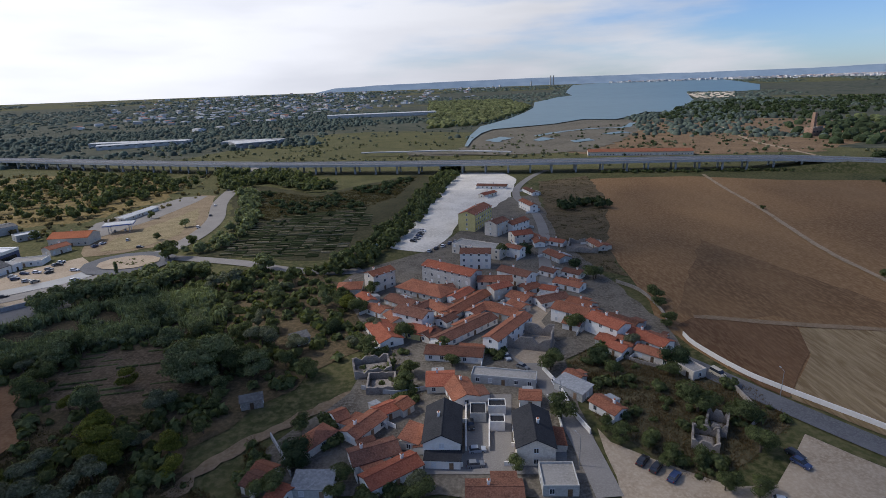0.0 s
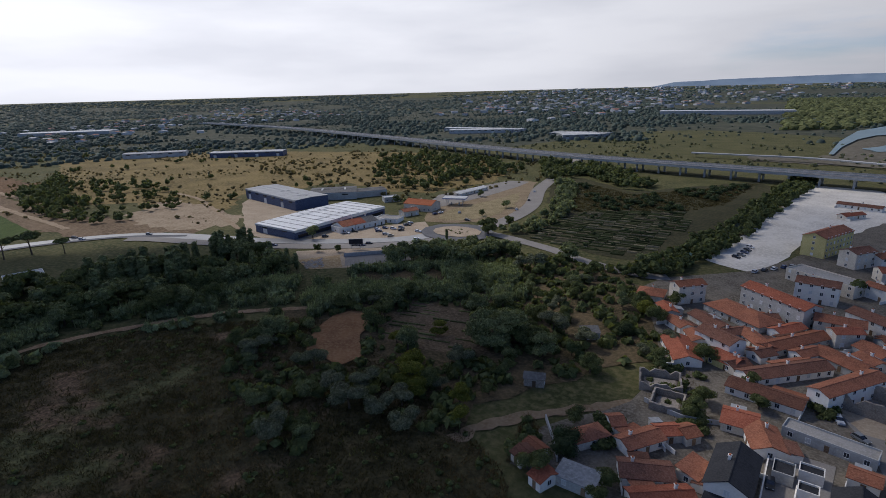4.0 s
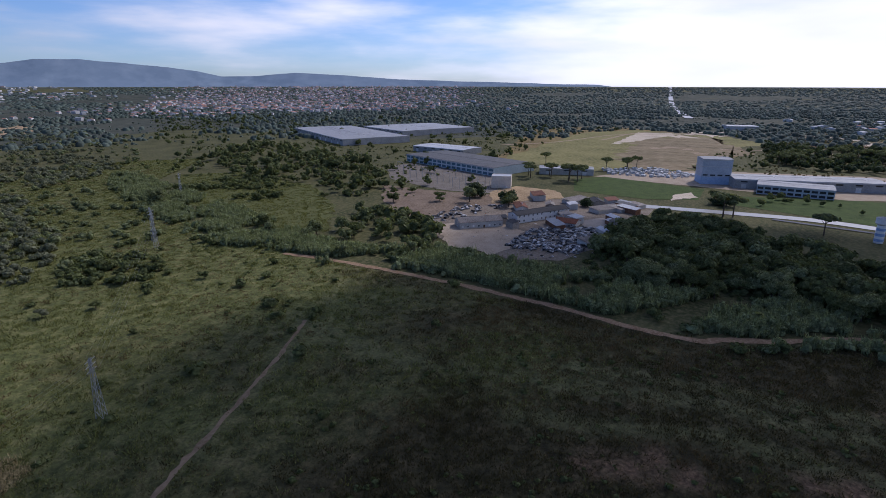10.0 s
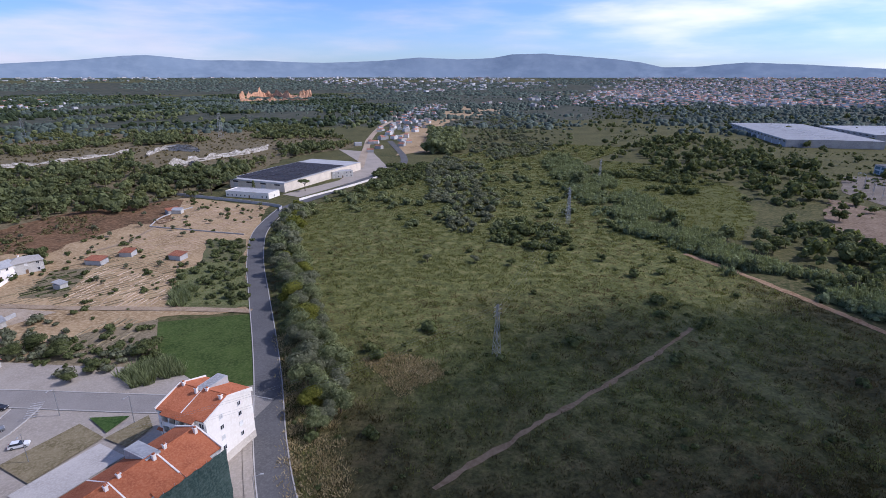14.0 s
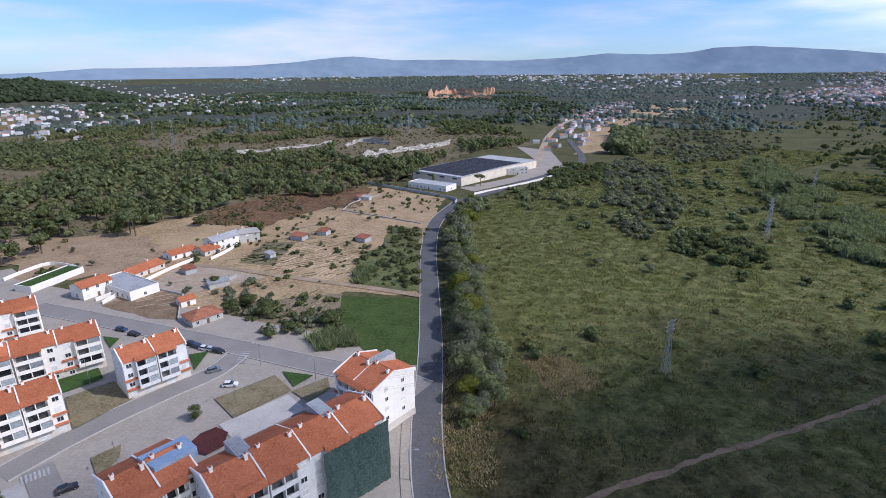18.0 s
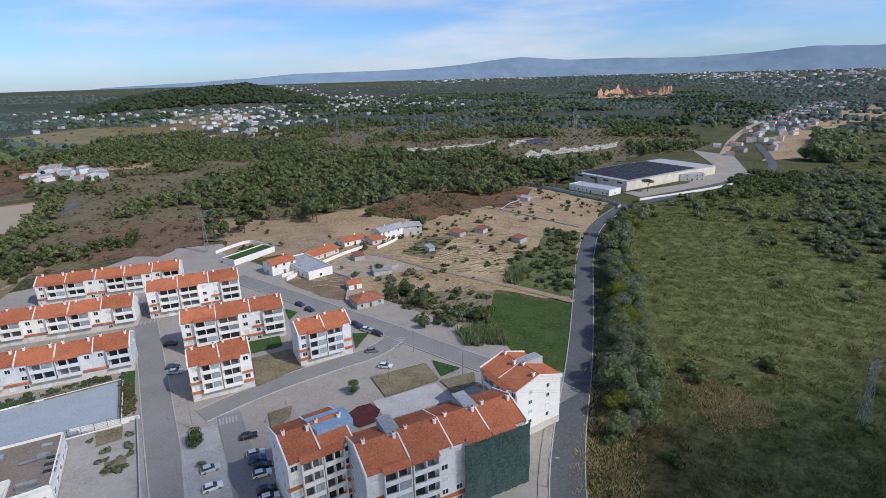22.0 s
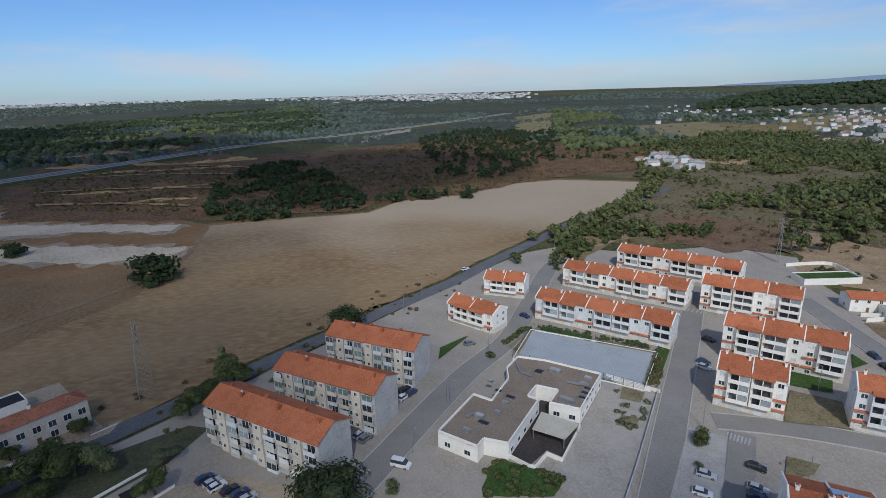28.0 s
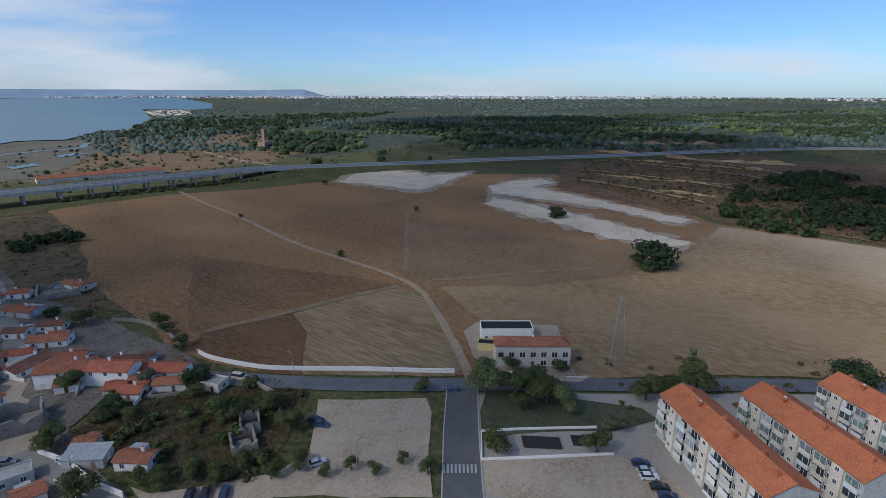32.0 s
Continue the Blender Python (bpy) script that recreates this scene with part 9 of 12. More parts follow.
ribbon("rail_viaduct", [(-109.1, 704), (-49.9, 699), (8.4, 694), (80.2, 660)], 6, 6, concrete_mat, "low concrete bridge across the tidal creek", "bridge", thick=1.2, kind="")


works_blue = surface("pale_blue_cladding", (0.3, 0.335, 0.38), (0.4, 0.435, 0.48), (0.48, 0.51, 0.55), 8, 0.9, rough=0.5, bump=0.1)
office_wall = surface("pale_turquoise_cladding", (0.38, 0.45, 0.46), (0.5, 0.57, 0.58), (0.58, 0.64, 0.65), 8, 0.9, rough=0.5, bump=0.1)


def hall(x, y, turn, l, d, h, wall, cover, label, ridge=0.0, bays=True, category="hall", name="hall"):
    """A large hall with sheet walls, a shallow roof, gates and a band of windows."""
    base = thing(name, None, label, category, "industrial halls", at=pose(x, y, 0, 0, 0, turn))
    rise = ridge or 0.6
    part("wall", gable_wall(Shape(), l, d, h, rise).mesh("wall", wall), None, base)
    part("roof", gable_roof(Shape(), l, d, h, rise, 0.3, 0.2).mesh("roof", cover), None, base)
    part("fascia", Shape().box(-l / 2 - 0.15, l / 2 + 0.15, -d / 2 - 0.4, -d / 2 - 0.05, h - 0.9, h - 0.02).mesh("fascia", steel_white), None, base)
    if bays:
        n = max(2, int(l / 13))
        gate = cached(("gate", round(h)), lambda: Shape().box(-2, 2, -0.1, 0.05, 0, min(4.2, h * 0.6)).mesh("gate", shutter_mat))
        band = cached(("band", round(h)), lambda: Shape().box(-2.6, 2.6, -0.12, 0.05, h * 0.68, h * 0.84).mesh("window_band", glass_mat))
        for i in range(n):
            px = -l / 2 + (i + 0.5) * l / n
            part("window_band", band, None, base, at=pose(px, -d / 2, 0))
            if i % 2 == 0:
                part("gate", gate, None, base, at=pose(px, -d / 2, 0))
        for i in range(max(2, int(l / 22))):
            px = -l / 2 + (i + 0.5) * l / max(2, int(l / 22))
            part("rooflight", cached(("rl", round(d)), lambda: Shape().box(-0.8, 0.8, -d * 0.18, d * 0.18, 0, 0.12).mesh("rooflight", steel_white)), None, base, at=pose(px, 0, h + rise + 0.2))
    return base


market = hall(-265.6, 252.2, -2.6, 38.5, 80.8, 5.6, steel_blue, surface("bright_sheet_roof", (0.5, 0.505, 0.5), (0.64, 0.645, 0.64), (0.72, 0.72, 0.715), 7, 0.7, rough=0.5, bump=0.1), "low market hall with white sheet roof and dark blue walls")
rib = Shape().box(-18.8, 18.8, -0.2, 0.2, 0, 0.4).mesh("roof_rib", steel_grey)
for i in range(11):
    yy = -37 + i * 7.4
    part("roof_rib", rib, None, market, "grey ridge between the roof sheets", at=pose(0, yy, 6.22 - abs(yy) / 80.8 * 1.2))
part("fascia", Shape().box(19.3, 19.6, -40.4, 40.4, 4.3, 5.9).mesh("fascia", white_wall), None, market, "white fascia along the shop front")
part("shop_window", Shape().box(19.25, 19.4, -38, 38, 0.6, 2.6).mesh("shop_window", glass_mat), None, market)
hall(-348.8, 291.1, -11.7, 81.4, 28.9, 8, steel_blue, steel_grey, "blue-walled warehouse with grey roof")
hall(-325.9, 323.7, 41.9, 37.8, 28.3, 6, grey_wall, dark_sheet, "grey shed beside the market halls")
for _k, _c in ((-10.2, oldtile_mat), (-1.2, redtile_mat), (7.6, dark_sheet)):
    house(-236.4 + 0.242 * _k, 253.3 + 0.97 * _k, 76, 8.6, 13, 1, wall=white_wall, cover=_c, group="roadside shops", category="shop", name="shop", h=3.8)
for _k in (-15.5, 14.2):
    house(-234.4 + 0.242 * _k, 253.3 + 0.97 * _k, 76, 5.0, 10, 1, roof="flat", wall=white_wall, cover=steel_grey, group="roadside shops", category="shop", name="shop", h=3.4)
house(-228.1, 276.5, 12, 17.0, 10, 1, roof="flat", cover=flat_roof, group="roadside shops", category="shop", name="shop")
house(-229.9, 317.6, 5, 23.4, 14, 1, cover=tile_mat, wall=cream_wall, group="roadside shops", category="shop", name="shop", h=5)
house(-229.1, 389.5, 83, 38.7, 5, 1, roof="shed", cover=steel_white, group="roadside shops", category="shop", name="shop")
hall(-306.2, 340.1, 54, 34.7, 16, 5, grey_wall, dark_sheet, "long low grey shed behind the market hall", bays=False)
house(-227.2, 297.4, 67, 11.9, 8, 1, cover=oldtile_mat, wall=cream_wall, group="roadside shops", category="shop", name="shop", h=3.6)
house(-271.0, 331.7, 53, 12.5, 9, 1, roof="flat", cover=steel_white, group="roadside shops", category="shop", name="shop", h=3.6)
for a in (82.0, -276.8, 152, 8.5,), (70.6, -285.6, 161, 6.0,), (46.5, -272.8, 145, 6.8,), (62.3, -372.7, -148, 7.9,), (118.3, -226.0, -134, 4.9,):
    house(*a, 5, 1, roof="shed", cover=oldtile_mat, wall=concrete_mat, group="garden sheds", category="shed", name="garden_shed", h=2.4, windows=False)
# fuel station canopy beside the roundabout plot
fx, fy = -216.6, 342.9
fc = thing("fuel_canopy", None, "white flat fuel station canopy on four posts", "canopy", at=pose(fx, fy, 0, 0, 0, 20))
part("canopy_roof", Shape().box(-9, 9, -5, 5, 5.0, 5.9).mesh("canopy_roof", steel_white), None, fc)
part("canopy_edge", Shape().box(-9.05, 9.05, -5.05, 5.05, 5.25, 5.6).mesh("canopy_edge", blue_wall), None, fc, "blue painted edge band")
for px in (-6, 6):
    for py in (-3, 3):
        part("post", cached("canopy_post", lambda: Shape().tube((0, 0, -0.2), (0, 0, 5.0), 0.22, 0.22, 10).mesh("post", steel_white)), None, fc, at=pose(px, py, 0))
    part("pump", cached("fuel_pump", lambda: Shape().box(-0.5, 0.5, -0.3, 0.3, 0, 1.8).box(-0.9, 0.9, -0.6, 0.6, -0.1, 0.25).mesh("pump", concrete_mat)), None, fc, at=pose(px / 2, 0, 0))
house(-315.9, 72.4, 67, 14.2, 10, 1, roof="flat", cover=flat_roof, group="roadside shops")
house(-312.0, 93.9, 75, 16.5, 10, 1, roof="flat", cover=steel_white, group="roadside shops")
hall(-547.7, 44.3, 107, 114.7, 30, 8, steel_grey, steel_grey, "long grey-blue works hall")
def glaze(base, l, d, rows, pane=glass_mat, step=5.0):
    """Rows of wide windows between pale piers along the front of a hall."""
    n = max(4, int(l / step))
    for z0, z1 in rows:
        me = Shape().box(-step * 0.4, step * 0.4, -0.06, 0.06, z0, z1).mesh("window", pane)
        for i in range(n):
            part("window", me, None, base, at=pose(-l / 2 + (i + 0.5) * l / n, -d / 2, 0))


glaze(hall(-511.9, 36.8, 88, 52.3, 26, 7.5, works_blue, steel_grey, "blue-grey front hall of the works", bays=False), 52.3, 26, ((0.9, 2.8), (4.2, 6.0)))
tower_block = hall(-538.8, -24.9, 109, 24.5, 20, 22, works_blue, steel_grey, "tall blue tower block of the works", bays=False)
glaze(tower_block, 24.5, 20, ((7.6, 8.8),))
part("painted_base", Shape().box(-12.35, 12.35, -10.1, 10.1, 0, 6.5).mesh("painted_base", bandblue), None, tower_block, "blue painted lower wall")
part("cornice", Shape().box(-12.5, 12.5, -10.25, 10.25, 15.2, 15.9).mesh("cornice", steel_white), None, tower_block)
glaze(hall(-521.8, -264.5, 69.7, 139.1, 58.9, 8, office_wall, dark_sheet, "turquoise glass office hall with window bands", bays=False), 139.1, 58.9, ((0.8, 3.3), (4.6, 7.0)), surface("turquoise_glass", (0.05, 0.11, 0.15), (0.08, 0.16, 0.21), (0.12, 0.22, 0.27), 6, 1, rough=0.2, bump=0, spec=0.5), 7.5)
hall(-618.6, -342.9, 81, 81.5, 40, 7, steel_grey, steel_white, "white-roofed hall behind the offices")
hall(-713.5, -584.8, 59.7, 245.8, 106.7, 9, steel_grey, steel_grey, "huge grey logistics warehouse")
hall(-865.1, -540.4, 65.4, 138.2, 154.0, 9, steel_grey, steel_grey, "huge pale logistics warehouse")
hall(-522.9, -154.8, 109, 51.7, 18, 6, grey_wall, steel_grey, "low grey shed among the pines")
hall(-1213.4, -21.7, 109, 54.0, 40, 8, steel_white, steel_white, "distant white hall beyond the works", bays=False)
hall(-1579.6, 397.7, 110, 100.0, 40, 8, steel_white, steel_white, "distant white hall beyond the works", bays=False)
hall(-797.1, 435.6, 49, 84.5, 24, 7, steel_white, steel_grey, "distant row of white sheds")
hall(-665.6, 498.2, 36, 103.0, 24, 7, steel_blue, steel_white, "distant blue and white shed row")
hall(-533.2, 965.4, 26, 146.5, 30, 7, steel_white, steel_white, "long white distant warehouse")
hall(-321.0, 902.8, 34, 62.8, 50, 8, steel_grey, steel_white, "distant pale warehouse near the motorway")
hall(-1534.2, 629.6, 43, 205.6, 60, 8, steel_white, steel_white, "distant white factory roofs", bays=False)
hall(-194.0, 1723.5, 8, 333.7, 60, 10, steel_white, steel_white, "distant long white hall", bays=False)
hall(-552.3, 989.6, 0, 175.5, 30, 7, steel_grey, steel_white, "long pale warehouse near the motorway")
hall(-327.7, 935.1, -3, 99.5, 40, 7, steel_grey, steel_grey, "grey hall near the motorway")
house(226.0, 633.7, -11, 116.0, 16, 1, cover=oldtile_mat, wall=cream_wall, h=4.5, category="warehouse", label="long old warehouse with red tile roof", group="old warehouses")
# warehouse with solar roof
wh = hall(-24.1, -475.2, 139.5, 53.5, 110.2, 7, cream_wall, concrete_mat, "large pale warehouse with a roof full of solar panels", 0.5)
wl, wd_ = (-24.1, -475.2, 139.5, 53.5, 110.2)[3:5]
cw, ch = wl * 0.94 / 12, wd_ * 0.74 / 16
panel = Shape().box(-cw * 0.46, cw * 0.46, -ch * 0.4, ch * 0.4, 0, 0.1).box(-cw * 0.47, cw * 0.47, -ch * 0.42, ch * 0.42, -0.08, 0.0, 1).mesh("solar_panel", solar_mat, metal_mat)
for i in range(12):
    for j in range(16):
        yy = -wd_ * 0.46 + (j + 0.5) * ch
        part("solar_panel", panel, None, wh, at=pose(-wl * 0.47 + (i + 0.5) * cw, yy, 7.9 - abs(yy) / wd_ + 0.12))
house(14.1, -411.2, 146, 35.8, 14, 1, roof="flat", cover=concrete_mat, h=4, category="office", name="office", group="warehouse offices")
house(-58.0, -468.1, -170, 18.7, 8, 2, roof="flat", cover=concrete_mat, category="office", name="office", group="warehouse offices")
# gardens
house(135.2, -206.2, -31, 26.9, 12, 1, roof="flat", cover=steel_grey, group="garden houses", h=3.6)
house(147.2, -202.3, -118, 12.0, 9, 2, cover=tile_mat, group="garden houses")
house(140.3, -226.5, -111, 17.9, 9, 1, cover=tile_mat, wall=cream_wall, group="garden houses")
house(174.5, -216.2, -104, 25.1, 9, 1, roof="flat", cover=lawn_mat, group="garden houses", windows=False, label="white walled low building with planted roof")
house(90.8, -177.5, -132, 11.2, 9, 1, roof="hip", cover=oldtile_mat, group="garden houses", label="white cottage with blue trim and red hip roof")
house(103.4, -191.4, -134, 5.6, 5, 1, cover=tile_mat, group="garden houses")
house(134.2, -250.3, -124, 12.8, 8, 1, cover=tile_mat, group="garden houses")
house(122.3, -254.7, -122, 8.9, 9, 1, cover=tile_mat, group="garden houses")
house(118.7, -265.5, -119, 17.1, 9, 2, cover=steel_grey, group="garden houses")
house(110.1, -275.1, -150, 13.1, 9, 2, cover=flat_roof, roof="hip", group="garden houses")
for a in (98.2, -209.6, -144, 8.1,), (87.8, -246.3, -124, 3.5,), (59.4, -370.7, 162, 6.1,):
    house(*a, 4, 1, roof="shed", cover=steel_grey, wall=grey_wall, group="garden sheds", category="shed", name="garden_shed", h=2.4, windows=False)
# scrapyard sheds
rust_roof = surface("rusted_sheet", (0.12, 0.1, 0.085), (0.2, 0.175, 0.15), (0.28, 0.255, 0.23), 5, 0.6, rough=0.7, each=0.3)
house(-294.8, -140.7, 134, 27.6, 12, 1, cover=rust_roof, wall=grey_wall, group="scrapyard sheds", category="shed", name="scrapyard_shed", h=4)
house(-332.1, -114.5, 149, 42.9, 10, 2, cover=slate_mat, wall=pale_wall, group="scrapyard sheds", category="workshop", name="workshop")
house(-324.0, -92.7, 88, 13.4, 10, 1, cover=oldtile_mat, wall=grey_wall, group="scrapyard sheds", category="shed", name="scrapyard_shed")
for a in (-374.2, -80.5, 146, 22.5,), (-387.8, -68.6, 155, 28.3,), (-289.9, -66.7, 144, 16.9,), (-393.8, -107.1, 157, 20.9,):
    house(*a, 10, 1, roof="shed", cover=rust_roof, wall=grey_wall, group="scrapyard sheds", category="shed", name="scrapyard_shed", windows=False)
for i, (x, y, a, l_, d_) in enumerate(((-349, -134, 30, 16, 8), (-340, -100, 40, 12, 7), (-332, -90, 55, 9, 6), (-393, -92, 30, 14, 8), (-401, -83, 28, 12, 8), (-332, -63, 50, 12, 5), (-312, -67, 40, 10, 5), (-309, -131, 35, 9, 6), (-392, -137, 30, 18, 9), (-365, -118, 20, 10, 6), (-372, -104, 30, 9, 6), (-300, -120, 60, 7, 5))):
    house(x, y, a, l_, d_, 1, roof=("gable", "shed", "shed")[i % 3], cover=(browntile_mat, rust_roof, steel_white, slate_mat)[i % 4], wall=(grey_wall, stone_mat)[i % 2], group="scrapyard sheds", category="shed", name="scrapyard_shed", windows=False, h=3.2 + 0.4 * (i % 3))
house(-424.5, -181.3, 109, 16.5, 14, 3, roof="flat", cover=steel_white, category="substation building", name="substation_building", h=10, windows=False, group="substation")

zone("yard_floor", [(-282, -163.9), (-311, -129.4), (-293, -111.3), (-257, -105.3), (-243, -107), (-247, -137.0)], 0.09, gravel_mat, "pale open floor of the scrapyard", "yard", 2.5, 5)
zone("yard_lot", [(-338, -87.5), (-361, -71.0), (-319, -64.1), (-300, -72.8)], 0.09, paving_mat, "concrete floor between the scrapyard racks", "yard", 1.0, 5)
zone("tan_lot", [(-394, -179.9), (-431, -172.4), (-431, -135.9), (-405, -118.9), (-359, -158.9)], 0.09, soil_mat, "tan bare lot beside the substation", "ground", 2.0, 6)
zone("lawn_sign", [(-454, -48.1), (-476, -37.0), (-458, -30.0), (-435, -45.5)], 0.12, sand_mat, "white gravel figure in the lawn", "ground", 1.5, 4)
for i, (x, y, a, l_, d_) in enumerate(((-400, -76, 60, 16, 5), (-390, -70, 60, 16, 5), (-378, -66, 60, 16, 5), (-316, -98, 40, 18, 6), (-328, -96, 40, 14, 6), (-344, -68, 45, 16, 3.5), (-334, -66, 45, 16, 3.5))):
    house(x, y, a, l_, d_, 1, roof="shed", cover=(steel_grey, dark_sheet, steel_white)[i % 3], wall=rust_mat, group="scrapyard sheds", category="shed", name="scrapyard_shed", windows=False, h=2.8 + 0.4 * (i % 3), label="open rusty rack shed full of salvaged parts")
for x, y, h in ((-373, -181.4, 14), (-367, -149.6, 11), (-371, -155, 10), (-382, -96.8, 8), (-439, -14.3, 12), (-434, -8.2, 11)):
    tree(x, y, h, "round", 1.15)
for x, y in ((-576, -193.8), (-494, -182.8), (-499, -163.7), (-491, -141.6), (-499, -132.2), (-564, -125.3), (-580, -106.9), (-590, -100)):
    tree(x, y, 13, "pine", 0.9)

# water tower
wt_base = thing("water_tower", None, "blue and white water tower beside the main road", "water tower", at=pose(-371.7, 70.8, 0) @ Matrix.Diagonal((0.72, 0.72, 0.68, 1)))
part("shaft", Shape().tube((0, 0, -0.3), (0, 0, 15), 3.2, 3.0, 20).mesh("shaft", white_wall), None, wt_base)
for _z in (1.5, 6.0, 10.5):
    part("painted_band", Shape().tube((0, 0, _z), (0, 0, _z + 2.2), 3.24, 3.2, 20).mesh("painted_band", bandblue), None, wt_base, "blue painted band")
part("tank", Shape().tube((0, 0, 15), (0, 0, 16.5), 3.0, 4.6, 20).tube((0, 0, 16.5), (0, 0, 21), 4.6, 4.6, 20).mesh("tank", white_wall), None, wt_base)
part("cap", Shape().tube((0, 0, 21), (0, 0, 22), 4.7, 1.0, 20).mesh("cap", concrete_mat), None, wt_base)

# ruined tower beyond the motorway
tw = thing("ruined_tower", None, "ruined brick castle with a broken tower", "ruin", at=pose(517.5, 770.3, 0, 0, 0, 20) @ Matrix.Diagonal((0.7, 0.7, 0.8, 1)))
brick_mat = surface("ruin_brick", (0.2, 0.12, 0.08), (0.3, 0.19, 0.13), (0.38, 0.27, 0.2), 4, 0.8, bump=0.6)
part("keep", Shape().box(-14, 14, -9, 9, -1, 14).mesh("keep", brick_mat), None, tw)
part("tower", Shape().box(-6, 1, -4, 3, 14, 40, 0, 0.5).mesh("tower", brick_mat), None, tw)
for i in range(7):
    part("merlon", cached("merlon", lambda: Shape().box(-1.2, 1.2, -0.8, 0.8, 0, 2.5).mesh("merlon", stone_mat)), None, tw, at=pose(-12 + i * 4, -8.6, 14))
    part("arch_window", cached("archw", lambda: Shape().box(-1.0, 1.0, -0.1, 0.1, 0, 3).mesh("arch_window", glass_mat)), None, tw, at=pose(-12 + i * 4, -9.02, 6))
for x, y, h in ((871.5, 4567.6, 75), (893.7, 4563.3, 75), (719.0, 4594.1, 35)):
    z0 = float(ground_z(np.array(x), np.array(y)))
    thing("power_station_chimney", Shape().tube((0, 0, 0), (0, 0, h), 7, 5, 12).mesh("power_station_chimney", grey_wall), "tall slim power station chimney on the far shore", "chimney", "power station chimneys", at=pose(x, y, z0))


far_tile = surface("distant_tiles", (0.26, 0.12, 0.08), (0.38, 0.185, 0.125), (0.46, 0.25, 0.18), 30, 6, bump=0, island=0.3)
far_wall = surface("distant_render", (0.42, 0.42, 0.41), (0.53, 0.525, 0.51), (0.6, 0.595, 0.58), 60, 9, bump=0, island=0.3)


# distant towns: many small roofed blocks
def town(name, poly, n, label, seed=1, size=(7, 13), high=(3, 8), red=0.62, clump=0.25, near=False):
    pts = fill(poly, n, seed, clump=clump)
    rs = np.random.RandomState(seed)
    pts = pts + rs.randn(len(pts), 2) * 0.03 * np.ptp(np.array(poly), axis=0)
    if not near:
        pts = pts[~inside(pts, ESTUARY) & (np.hypot(pts[:, 0], pts[:, 1]) > 480)]
    v0 = np.array([(-.5, -.5, 0), (.5, -.5, 0), (.5, .5, 0), (-.5, .5, 0), (-.5, -.5, 1), (.5, -.5, 1), (.5, .5, 1), (-.5, .5, 1), (-.5, 0, 1.4), (.5, 0, 1.4)])
    f0 = np.array([(0, 1, 5), (0, 5, 4), (2, 3, 7), (2, 7, 6), (1, 2, 6), (1, 6, 5), (3, 0, 4), (3, 4, 7), (5, 6, 9), (7, 4, 8), (4, 5, 9), (4, 9, 8), (6, 7, 8), (6, 8, 9)])
    slot0 = np.array([0] * 10 + [1] * 4)
    k = len(pts)
    a = rs.rand(k) * 3.14
    w, d, h = size[0] + (size[1] - size[0]) * rs.rand(k), size[0] + (size[1] - size[0]) * rs.rand(k), high[0] + (high[1] - high[0]) * rs.rand(k) ** 2
    c, s_ = np.cos(a)[:, None], np.sin(a)[:, None]
    lx, ly = v0[:, 0] * w[:, None], v0[:, 1] * d[:, None]
    x, y = lx * c - ly * s_ + pts[:, :1], lx * s_ + ly * c + pts[:, 1:]
    z = np.minimum(v0[:, 2] * h[:, None], h[:, None] + (v0[:, 2] - 1) * 4) + ground_z(pts[:, 0], pts[:, 1])[:, None] - 0.2 * (v0[:, 2] == 0)
    f = (f0[None] + (np.arange(k) * 10)[:, None, None]).reshape(-1, 3)
    slot = np.tile(slot0, (k, 1))
    slot[rs.rand(k) > red, 10:] = 2
    thing(name, mesh_of(name, np.stack([x, y, z], 2).reshape(-1, 3), f, [far_wall, far_tile, steel_grey], slots=slot.ravel()), label, "town", kind="stuff")


town("far_town", [(-1164, -1800), (-2528, -3569), (-2897, -3637), (-3321, -3255), (-3788, -2697), (-4156, -2087), (-1702, -858), (-1422, -1081), (-1360, -1459)], 1300, "distant town of red roofs and white walls", 21, (9, 18), (4, 9), 0.85, 0.15)
town("far_town", [(-743, -1502), (-1538, -2327), (-2592, -2774), (-3667, -2452), (-1494, -987), (-1152, -1223), (-855, -1315)], 1000, "distant town of red roofs and white walls", 22, (8, 16), (4, 8), 0.85)
town("far_suburb", [(1618, -4360), (647, -4605), (-601, -4611), (-1928, -4231), (-1631, -2805), (-603, -2612), (-157.3, -4647), (1391, -3715)], 380, "distant pale suburb under the hills", 23, (12, 26), (4, 9), 0.3)
town("far_houses", [(1195, -879), (2271, -2145), (2383, -3698), (764, -2099), (664, -1264), (534, -700), (588, -625), (789, -697)], 260, "scattered white villas among the trees", 24, (7, 12), (4, 7), 0.4, 0.4)
town("far_houses", [(529, -345), (620, -442), (580, -479), (466, -409), (477, -353)], 22, "cluster of white villas among the trees", 25, (8, 14), (3.5, 6), 0.35, 0)
town("far_houses", [(602, -667), (1020, -1097), (812, -1310), (500, -760)], 34, "cluster of white villas among the trees", 26, (8, 14), (3.5, 6), 0.35, 0)
town("far_city", [(-1897, 2913), (-2060, 4169), (-399, 4633), (537, 4619), (-72.1, 2752), (-600, 2048), (-1099, 1994)], 260, "distant suburb on the plain", 27, (12, 30), (5, 12), 0.3, 0.3)
town("far_city", [(1525, 4393), (2372, 4000), (3710, 2804), (4574, 836), (4574, 838), (3076, 3487), (2026, 4185), (1529, 4391)], 1500, "white city along the far shore", 28, (14, 34), (6, 15), 0.15, 0.1)
town("far_city", [(1242, 4481), (1792, 4291), (2711, 3778), (2873, 3657), (2696, 3421), (2448, 3953), (2143, 4127)], 900, "white city along the far shore", 29, (14, 34), (6, 15), 0.2, 0.1, True)
